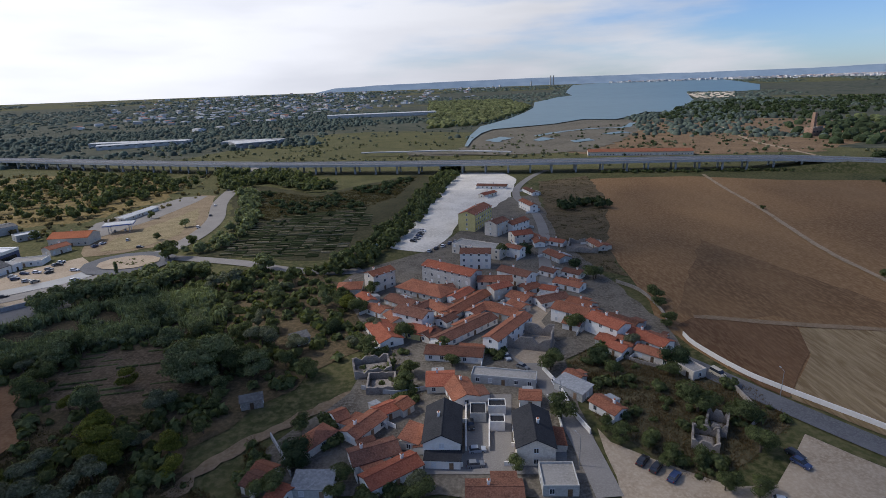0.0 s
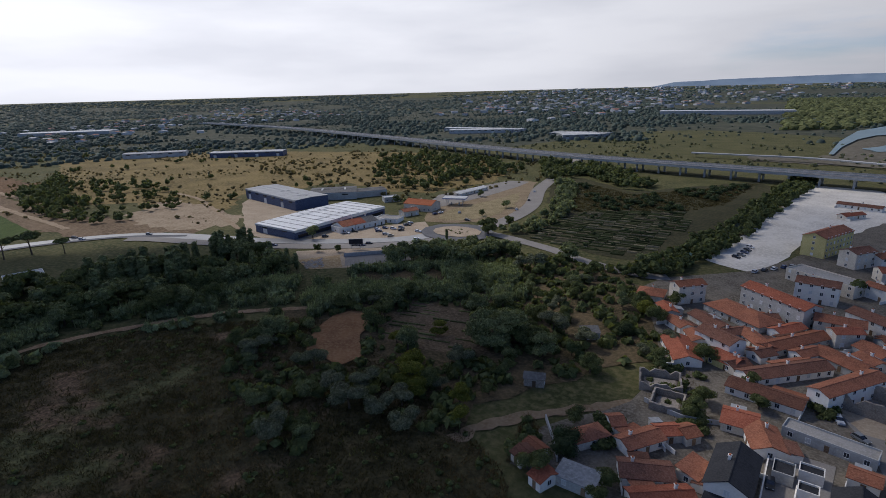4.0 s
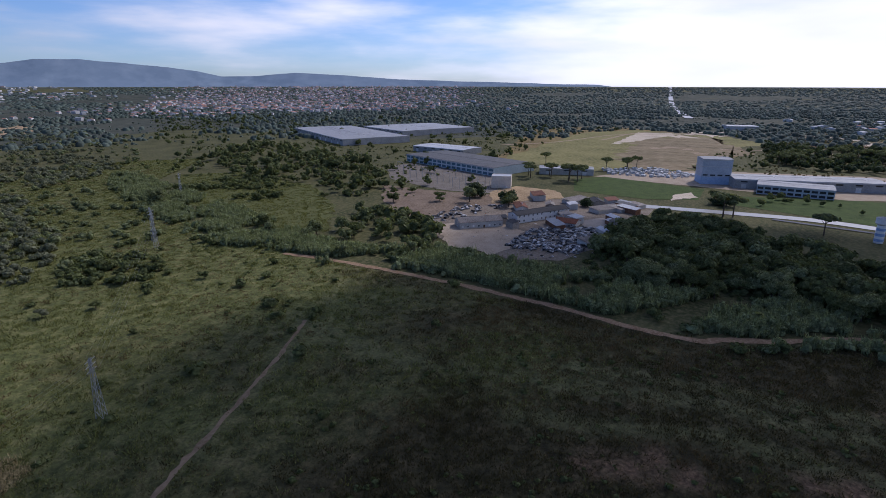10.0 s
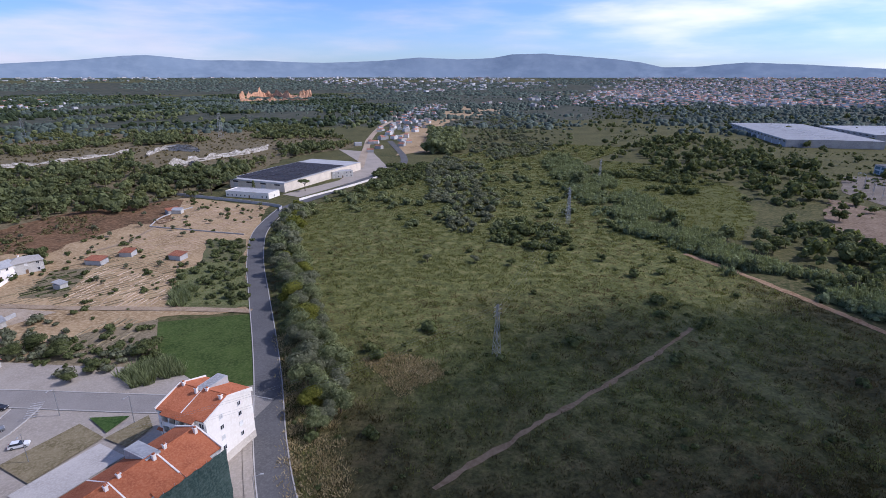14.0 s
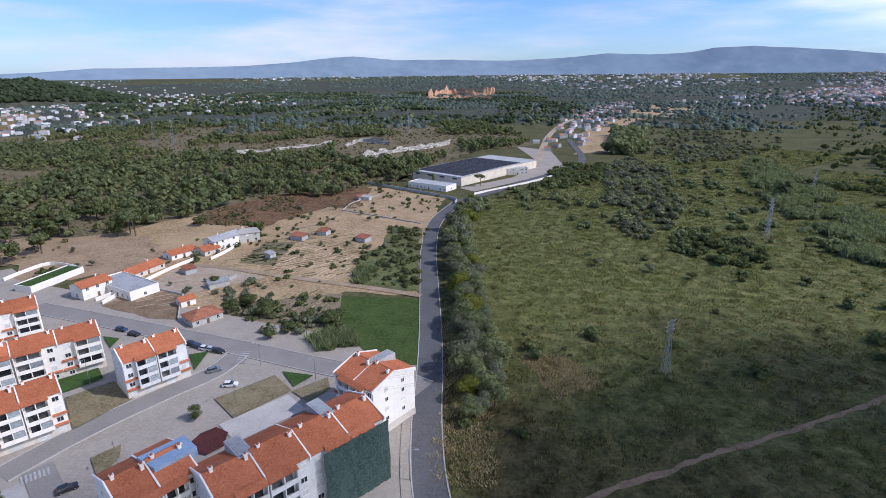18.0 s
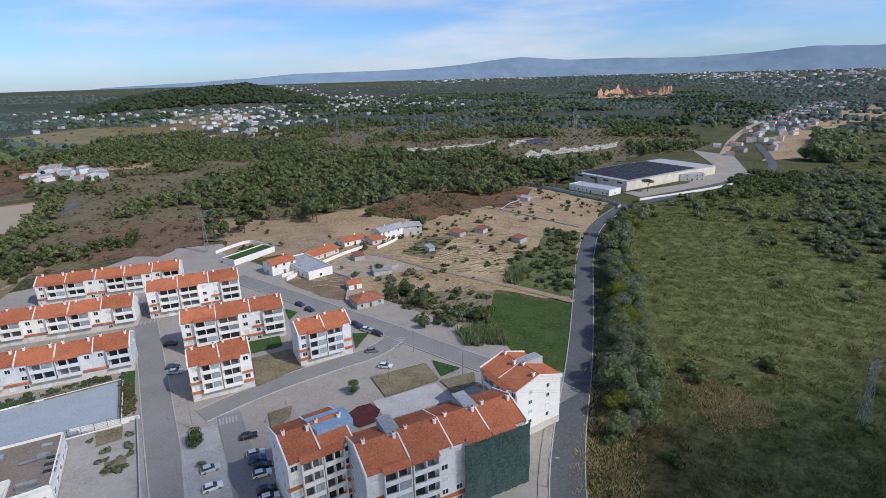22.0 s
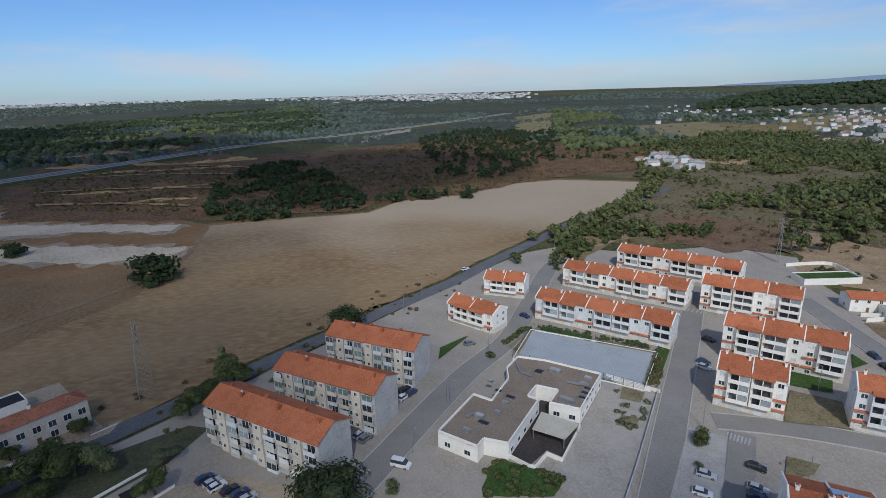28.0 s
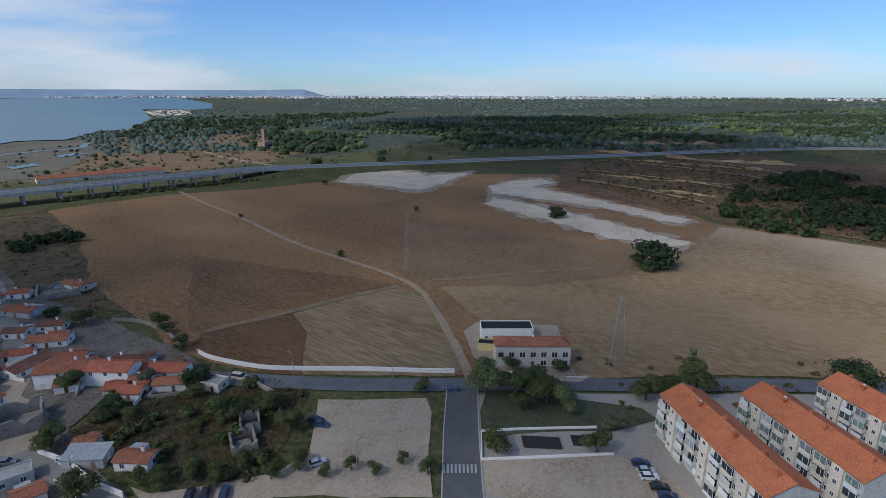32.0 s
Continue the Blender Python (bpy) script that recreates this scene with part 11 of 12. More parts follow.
# ---- trees of the streets and gardens ----
for x, y, h in ((40.2, 111.4, 5), (46.2, 109.1, 5), (48.2, 102.9, 5), (55.2, 102.3, 4.5), (57.4, 94.8, 5), (63.5, 92.5, 5.5), (65.6, 85.9, 4), (71.1, 82.9, 4), (73.0, 77.3, 4.5), (80.0, 74.8, 4), (81.0, 67.7, 5), (107.8, 91.5, 4.5), (94.8, -87.5, 4.5), (72.6, -66.5, 4), (86.6, -80.3, 2.5), (66.4, -117.8, 5), (98.3, -11.3, 4), (93.6, -86.2, 4.5), (13.6, 102.7, 5)):
    tree(x, y, h, "street", 1.0, "street trees")
for x, y, h, k in ((270.9, 75.9, 17, "round"), (347.2, 167.7, 10, "round"), (97.7, 2.4, 12, "round"), (188.9, -8.5, 11, "round"), (429.1, 533.2, 12, "round"), (428.7, -90.7, 10, "round"), (415.3, -123.9, 9, "round"), (185.2, -8.5, 7, "oak"), (300.4, 260.3, 5, "oak"), (185.6, 215.7, 4.5, "oak"), (207.2, 345.5, 3.5, "oak"), (339.9, 412.2, 6, "oak"), (107.9, 92.0, 4.5, "oak"),
                   (118.2, 76.7, 11, "willow"), (124.9, 81.4, 8, "willow"), (122.4, 68.7, 10, "oak"), (127.3, 66.6, 9, "oak"), (125.0, 59.9, 10, "oak"), (124.1, 54.1, 9, "willow"), (117.0, 64.1, 6, "oak"), (135.8, 77.9, 5, "oak"), (143.9, 64.6, 5, "oak"), (97.6, 59.4, 6.5, "oak"), (112.8, 39.8, 6.5, "oak"), (123.9, 39.6, 5, "olive"), (144.1, 38.1, 8, "oak"), (148.4, 33.8, 8, "oak"), (157.8, 27.8, 10, "oak"), (164.0, 31.3, 11, "poplar"),
                   (30.3, 147.6, 7, "oak"), (64.5, 123.4, 9, "oak"), (72.8, 119.3, 7, "oak"), (64.7, 142.2, 5, "oak"), (71.7, 107.0, 7, "oak"), (46.8, 153.8, 5, "oak"), (76.7, 174.6, 4, "oak"), (80.3, 192.1, 5, "oak"), (64.1, 225.3, 8, "oak"), (26.2, 262.5, 8, "oak"), (-14.5, 138.8, 6, "oak"), (-0.2, 151.2, 5, "oak"), (-15.8, 172.1, 7, "oak"), (-40.6, 96.4, 7, "oak"), (-25.4, 101.5, 5, "oak"), (-33.4, 216.7, 6, "oak"), (-7.8, 95.5, 6, "oak"), (95.6, 373.5, 7, "oak"), (-151.5, 276.4, 12, "oak"),
                   (44.1, -172.9, 6, "oak"), (77.8, -187.9, 7, "oak"), (83.0, -184.3, 6, "oak"), (68.7, -180.2, 6, "oak"), (56.4, -166.5, 4, "oak"), (61.0, -162.4, 4, "oak"), (148.7, -305.7, 7, "oak"), (112.1, -292.9, 7, "oak"), (99.5, -211.2, 5, "oak"),
                   (-23.5, -416.0, 9, "pine"), (52.4, -460.7, 10, "oak"), (26.5, -447.7, 9, "poplar"), (13.5, -425.6, 9, "poplar"), (-88.0, -224.1, 4, "olive"), (-66.8, -230.9, 5, "olive"), (-142.6, -234.5, 5.5, "oak"), (-103.0, -215.2, 4, "oak"), (-231.3, -370.2, 14, "willow"), (-147.0, -207.8, 4, "oak"),
                   (-353.9, -176.8, 13, "willow"), (-354.3, -145.3, 10, "oak"), (-326.7, -226.9, 8, "oak"), (-346.5, -198.7, 8, "oak"), (-427.0, -364.3, 14, "oak"), (-401.4, -439.5, 14, "oak"), (-396.6, -8.6, 16, "pine"), (-398.6, -2.7, 14, "pine"), (-374.1, 45.6, 13, "pine"), (-381.6, 91.3, 13, "pine"), (-363.7, 102.7, 12, "pine"), (-361.2, 115.3, 13, "pine"), (-346.1, 126.1, 9, "pine"), (-479.6, -139.1, 16, "pine"), (-482.1, -131.5, 15, "pine"), (-496.2, -161.1, 13, "pine"), (-480.5, -176.0, 13, "pine"), (-574.3, -106.5, 11, "pine"), (241.9, -98.4, 6, "oak"), (150.7, -52.3, 3, "oak")):
    tree(x, y, h, k, 1.3 if k in ("oak", "olive", "round") else 1.0, "single trees")
rs = random.Random(4)
for x, y in fill(SOIL, 46, 41):
    tree(x, y, 2.2 + 1.6 * rs.random(), "olive", 1.0, "orchard trees")
PINES_EDGE = [(138.4, -371), (124.6, -396), (61.3, -430), (33.3, -421), (26.2, -441), (90.5, -557), (163.1, -521), (169.5, -436)]
for x, y in fill(PINES_EDGE, 42, 42):
    tree(x, y, 9 + 4 * rs.random(), "pine", 0.9, "hillside pines")
for x, y in fill([(214.8, -237.9), (175.1, -283), (177.6, -326), (232.8, -358), (272, -309)], 34, 43):
    tree(x, y, 9 + 4 * rs.random(), ("pine", "oak")[rs.random() < 0.5], 0.9, "hillside pines")
for x, y in fill([(-690, 19.0), (-675, 79.9), (-707, 143.4), (-781, 201.4), (-862, 207.0), (-810, 57.8)], 40, 44):
    tree(x, y, 11 + 3 * rs.random(), "pine", 1.0, "umbrella pines")
# shrubs
spread("shrubs_plots", fill([(37.5, 152.5), (49.5, 163.4), (69.3, 156.1), (70.3, 143.6), (84.1, 133.4), (85.4, 117.4), (67.7, 103.3), (54.2, 96.5), (44.3, 110.3), (38.1, 122.2), (36.3, 133.1)], 60, 45), BUSHES, (1.2, 4), oak_mat, "shrubs and weeds on the overgrown plots", "bushes", 13)
spread("shrubs_garden", fill([(84.6, -180.4), (67.1, -195.8), (44.4, -201.3), (36.9, -162.2), (54.4, -166.5)], 80, 46), BUSHES, (1.2, 3.2), oak_mat, "garden shrubs and small fruit trees", "bushes", 14)
spread("reeds_garden", fill([(49.4, -162.3), (34.8, -166.3), (29.5, -157.4), (43.6, -153.7)], 90, 47), CANES, (2.5, 4), cane_mat, "clump of pale green cane by the street", "reeds", 15)
spread("reeds_plot", fill([(43.2, -213.7), (41.6, -235.0), (34.0, -227.3), (36.6, -210.4)], 50, 48), CANES, (2.5, 4), cane_mat, "clump of blue-green cane in the garden", "reeds", 16)
spread("shrubs_roadside", fill([(35.6, -303), (17.0, -296), (14.7, -234.5), (25.7, -234.7)], 60, 49), BUSHES, (1.5, 3), oak_mat, "roadside shrubs", "bushes", 17)
spread("shrubs_grassland", fill([(-500, 194.2), (-890, 340), (-864, 465), (-731, 539), (-453, 626), (-273, 559), (-237.9, 448), (-265, 369), (-307, 367), (-371, 383), (-406, 291), (-344, 224.1), (-370, 194.4), (-458, 231.3)], 90, 50), BUSHES, (1.5, 4), heather_mat, "scattered shrubs on the grassland", "bushes", 18)
spread("shrubs_west", fill([(-633, 196.6), (-633, 256), (-522, 292), (-397, 231.0), (-396, 169.8), (-472, 162.7)], 150, 51), COPSE, (4, 8), oak_mat, "dark thicket beside the works track", "bushes", 19)
spread("wood_motorway", fill([(-433, 486), (-453, 626), (-273, 559), (-237.2, 457), (-273, 379), (-341, 399)], 150, 52), COPSE, (5, 9), oak_mat, "dark wood below the motorway", "woods", 20)
spread("wood_allotment", fill([(-191.6, 465), (-176.4, 519), (-111.2, 451), (-99.0, 489), (-174.7, 571), (-254, 588)], 260, 53), COPSE, (5, 9), oak_mat, "dark wood beside the allotments", "woods", 21)
spread("hedge_stream", along([(-57.7, 239.0), (-37.5, 302), (-14.4, 434), (6.3, 569)], 360, 9, 54), COPSE, (3.5, 7), oak_mat, "dark hedge along the stream", "bushes", 22)
spread("hedge_road", along([(-140.0, 285), (-135.6, 333), (-152.3, 402), (-183.3, 476)], 150, 8, 55), COPSE, (3.5, 7), willow_mat, "green hedge beside the road", "bushes", 23)
spread("wood_left", fill([(-470, 559), (-407, 601), (-254, 588), (-229.6, 514), (-274, 431), (-353, 413)], 150, 56), COPSE, (5, 9), oak_mat, "dark wood patches below the motorway", "woods", 24)
spread("wood_works", fill([(-595, 180.2), (-704, 273), (-425, 171.4), (-458, 159.8)], 100, 57), COPSE, (5, 9), oak_mat, "dark thicket beside the works track", "woods", 25)
spread("wood_substation", fill([(-417, -568), (-565, -616), (-510, -433), (-485, -368), (-361, -255), (-331, -275), (-341, -350), (-356, -428)], 190, 58), COPSE, (6, 12), oak_mat, "dark trees beside the substation", "woods", 26)
spread("wood_stream", fill([(-232.3, -146.6), (-237.9, -178.2), (-274, -229.0), (-307, -227.7), (-270, -154.3), (-240.5, -137.9)], 45, 59), COPSE, (5, 9), oak_mat, "dark trees by the stream", "woods", 27)
spread("shrubs_marsh", fill(MARSH, 110, 60), BUSHES, (2, 5), oak_mat, "dark bushes scattered over the marsh", "bushes", 28)
spread("shrubs_marsh_far", fill([(-29.6, -391), (-108.4, -478), (-191.2, -436), (-222.7, -373), (-172.2, -279), (-101.4, -242.7), (-67.0, -299)], 150, 61, clump=0.4), BUSHES, (2.5, 6), willow_mat, "green bushes scattered over the far marsh", "bushes", 29)
spread("far_marsh_wood", fill([(-244.1, -391), (-305, -431), (-366, -412), (-395, -318), (-338, -256), (-280, -311), (-248.5, -342)], 120, 62, clump=0.4), BUSHES, (3, 7), oak_mat, "dark bushes beyond the stream", "bushes", 30)
spread("dry_reeds", fill([(-5.3, -124.7), (-11.0, -135.4), (-17.7, -148.0), (-30.8, -151.1), (-43.1, -141.6), (-43.9, -132.7), (-32.4, -128.5), (-24.8, -123.7), (-13.6, -120.7)], 620, 63, clump=0.5), TUFTS, (0.9, 1.9), dry_mat, "straw-coloured dry reed patch", "grass", 31)
spread("roadside_reeds", along([(-4, -97), (-5, -120), (-6, -150), (-5, -175)], 900, 7, 64), TUFTS, (0.9, 2.0), dry_mat, "dry reeds beside the road", "reeds", 32)
spread("field_woods", fill([(1028, -212), (1181, -383), (958, -451), (607, -297), (497, -184), (543, -153), (715, -155)], 1000, 65)[::2], COPSE, (5, 9), holm_mat, "dark woods beyond the field", "woods", 33)
spread("field_woods", drifting(fill([(2069, -987), (1601, -962), (918, -613), (726, -540), (686, -447), (675, -348), (894, -431)], 2600, 265), 150, 58, 0.7, 40), DOME, (7, 13), needle_mat, "pine woods beyond the villas", "woods", 233)
spread("field_edge_trees", along([(393, -40.2), (432, -76.9), (428, -123.1), (430, -142.4)], 14, 10, 66), COPSE, (5, 9), holm_mat, "dark trees on the field's edge", "woods", 34)
MOTOR_WOOD = fill([(703, 1021), (1631, 1232), (3474, -41.1), (1531, -26.6), (1162, 202.5), (866, 360), (796, 481), (504, 578), (488, 658)], 9000, 67)
MOTOR_WOOD = MOTOR_WOOD + np.random.RandomState(68).randn(len(MOTOR_WOOD), 2) * 45
MOTOR_WOOD = MOTOR_WOOD[MOTOR_WOOD[:, 0] > 480]
_d = drift(MOTOR_WOOD[:, 0], MOTOR_WOOD[:, 1], 150, 31)
spread("motorway_wood", MOTOR_WOOD[(_d > 0.5)], DOME, (8, 14), holm_mat, "dense dark wood beyond the motorway", "woods", 35)
spread("motorway_wood", MOTOR_WOOD[(_d > 0.4) & (_d <= 0.5)], DOME, (6, 12), needle_mat, "open pine wood beyond the motorway", "woods", 235)
spread("shore_wood", fill([(459, 1205), (841, 1874), (1380, 1992), (1971, 1833), (757, 1098), (496, 1047)], 700, 68), SCRUB, (8, 15), holm_mat, "dark pine wood on the shore", "woods", 36)
spread("motorway_hedge", along([(150, 512), (242, 500), (330, 485), (420, 450)], 160, 4, 69), BUSHES, (2, 4), oak_mat, "shrubs below the motorway", "bushes", 37)
spread("slope_trees", along([(397, -286), (317, -198.0), (290, -156.1), (271, -128.1)], 120, 9, 70), COPSE, (3.5, 7), pine_mat, "young pines along the field road", "woods", 38)


def scrub_drift(p, size, low):
    """Keeps places where scrub gathers in drifts."""
    return p[drift(p[:, 0], p[:, 1], size, 41) > low]


spread("works_pines", fill([(-888, 12.2), (-882, 178.1), (-737, 177.1), (-649, 102.9), (-692, 22.6)], 260, 91), COPSE, (6, 10), holm_mat, "dark pine wood behind the works", "woods", 92)
WEST = [(-424, 6.5), (-1267, 53.0), (-1339, 483), (-599, 671), (-382, 529), (-349, 392), (-411, 294), (-335, 213.1), (-402, 136.9), (-434, 68.9)]
spread("west_scrub", scrub_drift(fill(WEST, 8000, 74, lines=ROADS), 60, 0.56), SCRUB, (0.8, 3.0), heather_mat, "scrub on the waste land beyond the road", "bushes", 46)
spread("west_trees", scrub_drift(fill(WEST, 900, 75, lines=ROADS), 90, 0.63), COPSE, (3.5, 7), oak_mat, "scattered trees on the waste land", "woods", 47)
NORTHWEST = [(-324, -522), (-972, -1508), (-1114, -1106), (-1120, -482), (-1043, -44.3), (-846, 162.2), (-707, 143.4), (-629, 0.3), (-465, -201.6), (-325, -230.8), (-329, -283), (-336, -404)]
spread("works_scrub", scrub_drift(fill(NORTHWEST, 6500, 76, avoid=[WASTE_MEADOW]), 70, 0.56), SCRUB, (1.0, 3.4), oak_mat, "scrub round the works and warehouses", "bushes", 48)
spread("works_trees", fill(NORTHWEST, 420, 77, avoid=[WASTE_MEADOW], clump=0.4), COPSE, (5, 10), oak_mat, "trees round the works and warehouses", "woods", 49)
MIDWEST = [(-330, 330), (-250, 330), (-170, 560), (-300, 600), (-560, 640), (-560, 420)]
spread("viaduct_scrub", fill(MIDWEST, 500, 78, lines=ROADS), SCRUB, (1.5, 5), heather_mat, "scrub below the motorway", "bushes", 50)
BEYOND = [(-500, 720), (-100, 600), (120, 560), (420, 520), (700, 600), (500, 900), (0, 950), (-500, 1000)]
spread("creek_scrub", drifting(fill(BEYOND, 1500, 79), 60, 80, 0.68), SCRUB, (2, 5), olive_mat, "scrub on the flats beyond the motorway", "bushes", 51)

# ---- scrap heaps ----
wreck = profile_solid(Shape(), CAR_SHAPES["car"][0], 0.86, 0.8)
profile_solid(wreck, CAR_SHAPES["car"][1], 0.8, 0.64)
wv = np.array(wreck.v)
wf = np.array([t for f in wreck.f for t in ((f[0], f[i], f[i + 1]) for i in range(1, len(f) - 1))])
junk_mat = surface("wreck_paint", (0.025, 0.024, 0.023), (0.1, 0.096, 0.09), (0.5, 0.48, 0.45), 4, 1.8, rough=0.5, bump=0, island=0.9)
spread("scrap_cars", fill([(-262, -107.7), (-300, -108.1), (-321, -88.9), (-322, -63.5), (-277, -60.6), (-262, -77.6), (-259.3, -90.3)], 260, 71), [(wv, wf)], (0.9, 1.15), junk_mat, "heap of scrapped cars in the yard", "scrap", 39)
spread("scrap_cars", fill([(-290, -181.2), (-340, -174.7), (-358, -146.7), (-310, -159.3), (-282, -160.7)], 45, 72), [(wv, wf)], (0.9, 1.1), junk_mat, "rows of scrapped cars in the yard", "scrap", 40)
spread("stone_blocks", fill([(-565, -132.4), (-600, -83.0), (-576, -38.4), (-544, -52.4), (-538, -114.2)], 260, 73), [(np.array(Shape().box(-1, 1, -0.6, 0.6, 0, 1.2).v), np.array([t for f in Shape().box(-1, 1, -0.6, 0.6, 0, 1.2).f for t in ((f[0], f[1], f[2]), (f[0], f[2], f[3]))]))], (0.8, 2.0), steel_white, "stacked pale stone blocks in the works yard", "stone blocks", 41)

# ---- ruins in the village ----


def ruin(x, y, turn, l, d, h, label):
    base = thing("ruin", None, label, "ruin", "roofless ruins", at=pose(x, y, 0, 0, 0, turn))
    rr = random.Random(int(abs(x * 7 + y)))
    for a, b, c, e in ((-l / 2, l / 2, -d / 2, -d / 2 + 0.5), (-l / 2, l / 2, d / 2 - 0.5, d / 2), (-l / 2, -l / 2 + 0.5, -d / 2 + 0.5, d / 2 - 0.5), (l / 2 - 0.5, l / 2, -d / 2 + 0.5, d / 2 - 0.5)):
        along_x = (b - a) > (e - c)
        lo, hi = (a, b) if along_x else (c, e)
        n = 8
        cols = [(lo + (hi - lo) * i / n, h * (0.72 + 0.13 * rr.random()) * (0.6 if i in (2, 6) and h > 3.2 else 1.0)) for i in range(n + 1)]
        k = len(cols)
        v = []
        for off in (0, 1):
            for zz in (None, -0.3):
                v += [((q, (c, e)[off], z if zz is None else zz) if along_x else ((a, b)[off], q, z if zz is None else zz)) for q, z in cols]
        f = [(i, i + 1, k + i + 1, k + i) for i in range(k - 1)] + [(2 * k + i, 3 * k + i, 3 * k + i + 1, 2 * k + i + 1) for i in range(k - 1)] + [(i, 2 * k + i, 2 * k + i + 1, i + 1) for i in range(k - 1)] + [(0, k, 3 * k, 2 * k), (k - 1, 3 * k - 1, 4 * k - 1, 2 * k - 1)]
        part("wall", Shape().add(v, f).mesh("wall", stone_mat), None, base)
    part("rubble", Shape().box(-l / 2 + 0.6, l / 2 - 0.6, -d / 2 + 0.6, d / 2 - 0.6, 0, 0.5, 0, 0.8).mesh("rubble", stone_mat), None, base)


ruin(26.3, 166.3, -17, 15.9, 12, 6, "roofless rubble-stone ruin with broken walls")
ruin(60.6, 111.0, -24, 6.1, 7, 3.4, "overgrown roofless ruin with window holes")
ruin(66.0, 116.4, -31, 5.1, 7, 4.2, "overgrown roofless ruin with window holes")
ruin(-25.4, 151.0, 14, 11.6, 9, 3.5, "collapsed grey stone outbuilding")
ruin(-21.3, 141.1, 3, 8.4, 9, 3, "collapsed grey stone outbuilding")
ruin(71.3, 272.5, -18, 16.0, 16, 4, "white broken walls of demolished houses")

spread("weeds_plots", fill([(37.5, 152.5), (49.5, 163.4), (69.3, 156.1), (70.3, 143.6), (84.1, 133.4), (85.4, 117.4), (67.7, 103.3), (54.2, 96.5), (44.3, 110.3), (38.1, 122.2), (36.3, 133.1)], 2600, 90), TUFTS, (0.6, 1.6), straw_mat, "dry brown weeds on the overgrown plots", "grass", 91)
spread("weeds_margin", fill([(81.8, 477), (131.6, 498), (119.2, 400), (98.1, 317), (82.6, 266), (79.9, 227.5), (69.6, 236.2), (62.6, 263), (56.6, 296), (70.8, 387)], 900, 92), TUFTS, (0.6, 1.8), bogsedge_mat, "weeds on the field's margin", "grass", 93)
spread("hedge_margin", along([(77.5, 364), (91.3, 372), (103.8, 382), (106.7, 359)], 40, 6, 94), COPSE, (3, 7), holm_mat, "dark hedge between field and village", "bushes", 95)
spread("slope_bushes", fill([(243.2, -116.8), (271, -141.5), (288, -170.5), (297, -193.4), (276, -214.5), (266, -235.6), (249.6, -215.9), (265, -187.7), (263, -164.3), (235.9, -131.3), (223.3, -110.4)], 130, 96), COPSE, (2.5, 6), oak_mat, "bushes and young trees on the dry slope", "bushes", 97)
spread("heath_bushes", fill([(696, 300), (786, 251), (723, 53.8), (613, -63.2), (513, -146.6), (477, -236.8), (477, -189.2), (438, -125.8), (414, -44.6), (472, 46.9), (440, 81.1), (448, 124.3), (506, 227.0)], 1500, 98), SCRUB, (1.5, 4), heather_mat, "dark heather scrub beyond the field", "bushes", 99)
for x, y in ((41.3, 113.8), (47.2, 110.6), (50.2, 105.6), (56.5, 103.3), (58.3, 95.0), (65.0, 94.1), (38.1, 116.2)):
    tree(x, y, 5.0, "street", 1.1, "street trees")

for i, q in enumerate(([(-32.0, 173.2), (-19.4, 167.1), (-11.1, 154.8), (-17.0, 139.0), (-27.5, 142.7)], [(-53.1, 118.1), (-46.5, 113.3), (-42.5, 98.6), (-47.7, 97.0)], [(-15.3, 103.3), (-8.9, 100.8), (-8.6, 93.9), (-22.9, 94.5)], [(-18.7, 139.1), (-9.5, 138.6), (-9.2, 132.1), (-16.3, 130.8)], [(-36.1, 127.2), (-30.9, 124.3), (-28.9, 113.6), (-32.0, 111.6)], [(15.9, 169.9), (19.3, 165.4), (14.4, 153.9), (12.1, 157.8)])):
    spread("yard_bushes", fill(q, 26, 100 + i), BUSHES, (1.2, 3.6), oak_mat, "dark bushes in the village yards", "bushes", 110 + i)
    spread("yard_weeds", fill(q, 260, 120 + i), TUFTS, (0.5, 1.4), straw_mat, "dry weeds in the village yards", "grass", 130 + i)
spread("castle_bushes", fill([(149.8, 687), (203.0, 907), (292, 1088), (522, 1251), (724, 1051), (642, 764), (415, 608), (288, 617), (181.2, 629)], 260, 140), SCRUB, (2, 6), holm_mat, "dark bushes on the heath", "bushes", 141)
spread("meadow_far_tufts", fill([(-324, -480), (-367, -440), (-349, -328), (-290, -252), (-235.8, -212.3), (-222.1, -253), (-245.6, -349)], 2600, 142), TUFTS, (1, 2.4), sedge_mat, "grass of the meadow beyond the cane", "grass", 143)
spread("rubble_heap", fill([(-211.7, 182.5), (-205.8, 191.3), (-194.7, 182.2), (-200.3, 175.3)], 160, 144), [(ICO1[0] * 0.5, ICO1[1])], (0.8, 2.2), stone_mat, "heap of brown rubble", "rubble", 145, flat=0.8)
spread("scrap_parts", fill([(-293, -171.0), (-313, -136.3), (-321, -88.9), (-332, -65.5), (-272, -59.4), (-244.1, -82.1), (-260, -113.6), (-272, -148.0)], 240, 146), [(ICO1[0] * 0.5, ICO1[1])], (0.6, 2.4), junk_mat, "scattered scrap parts in the yard", "scrap", 147, flat=0.5)

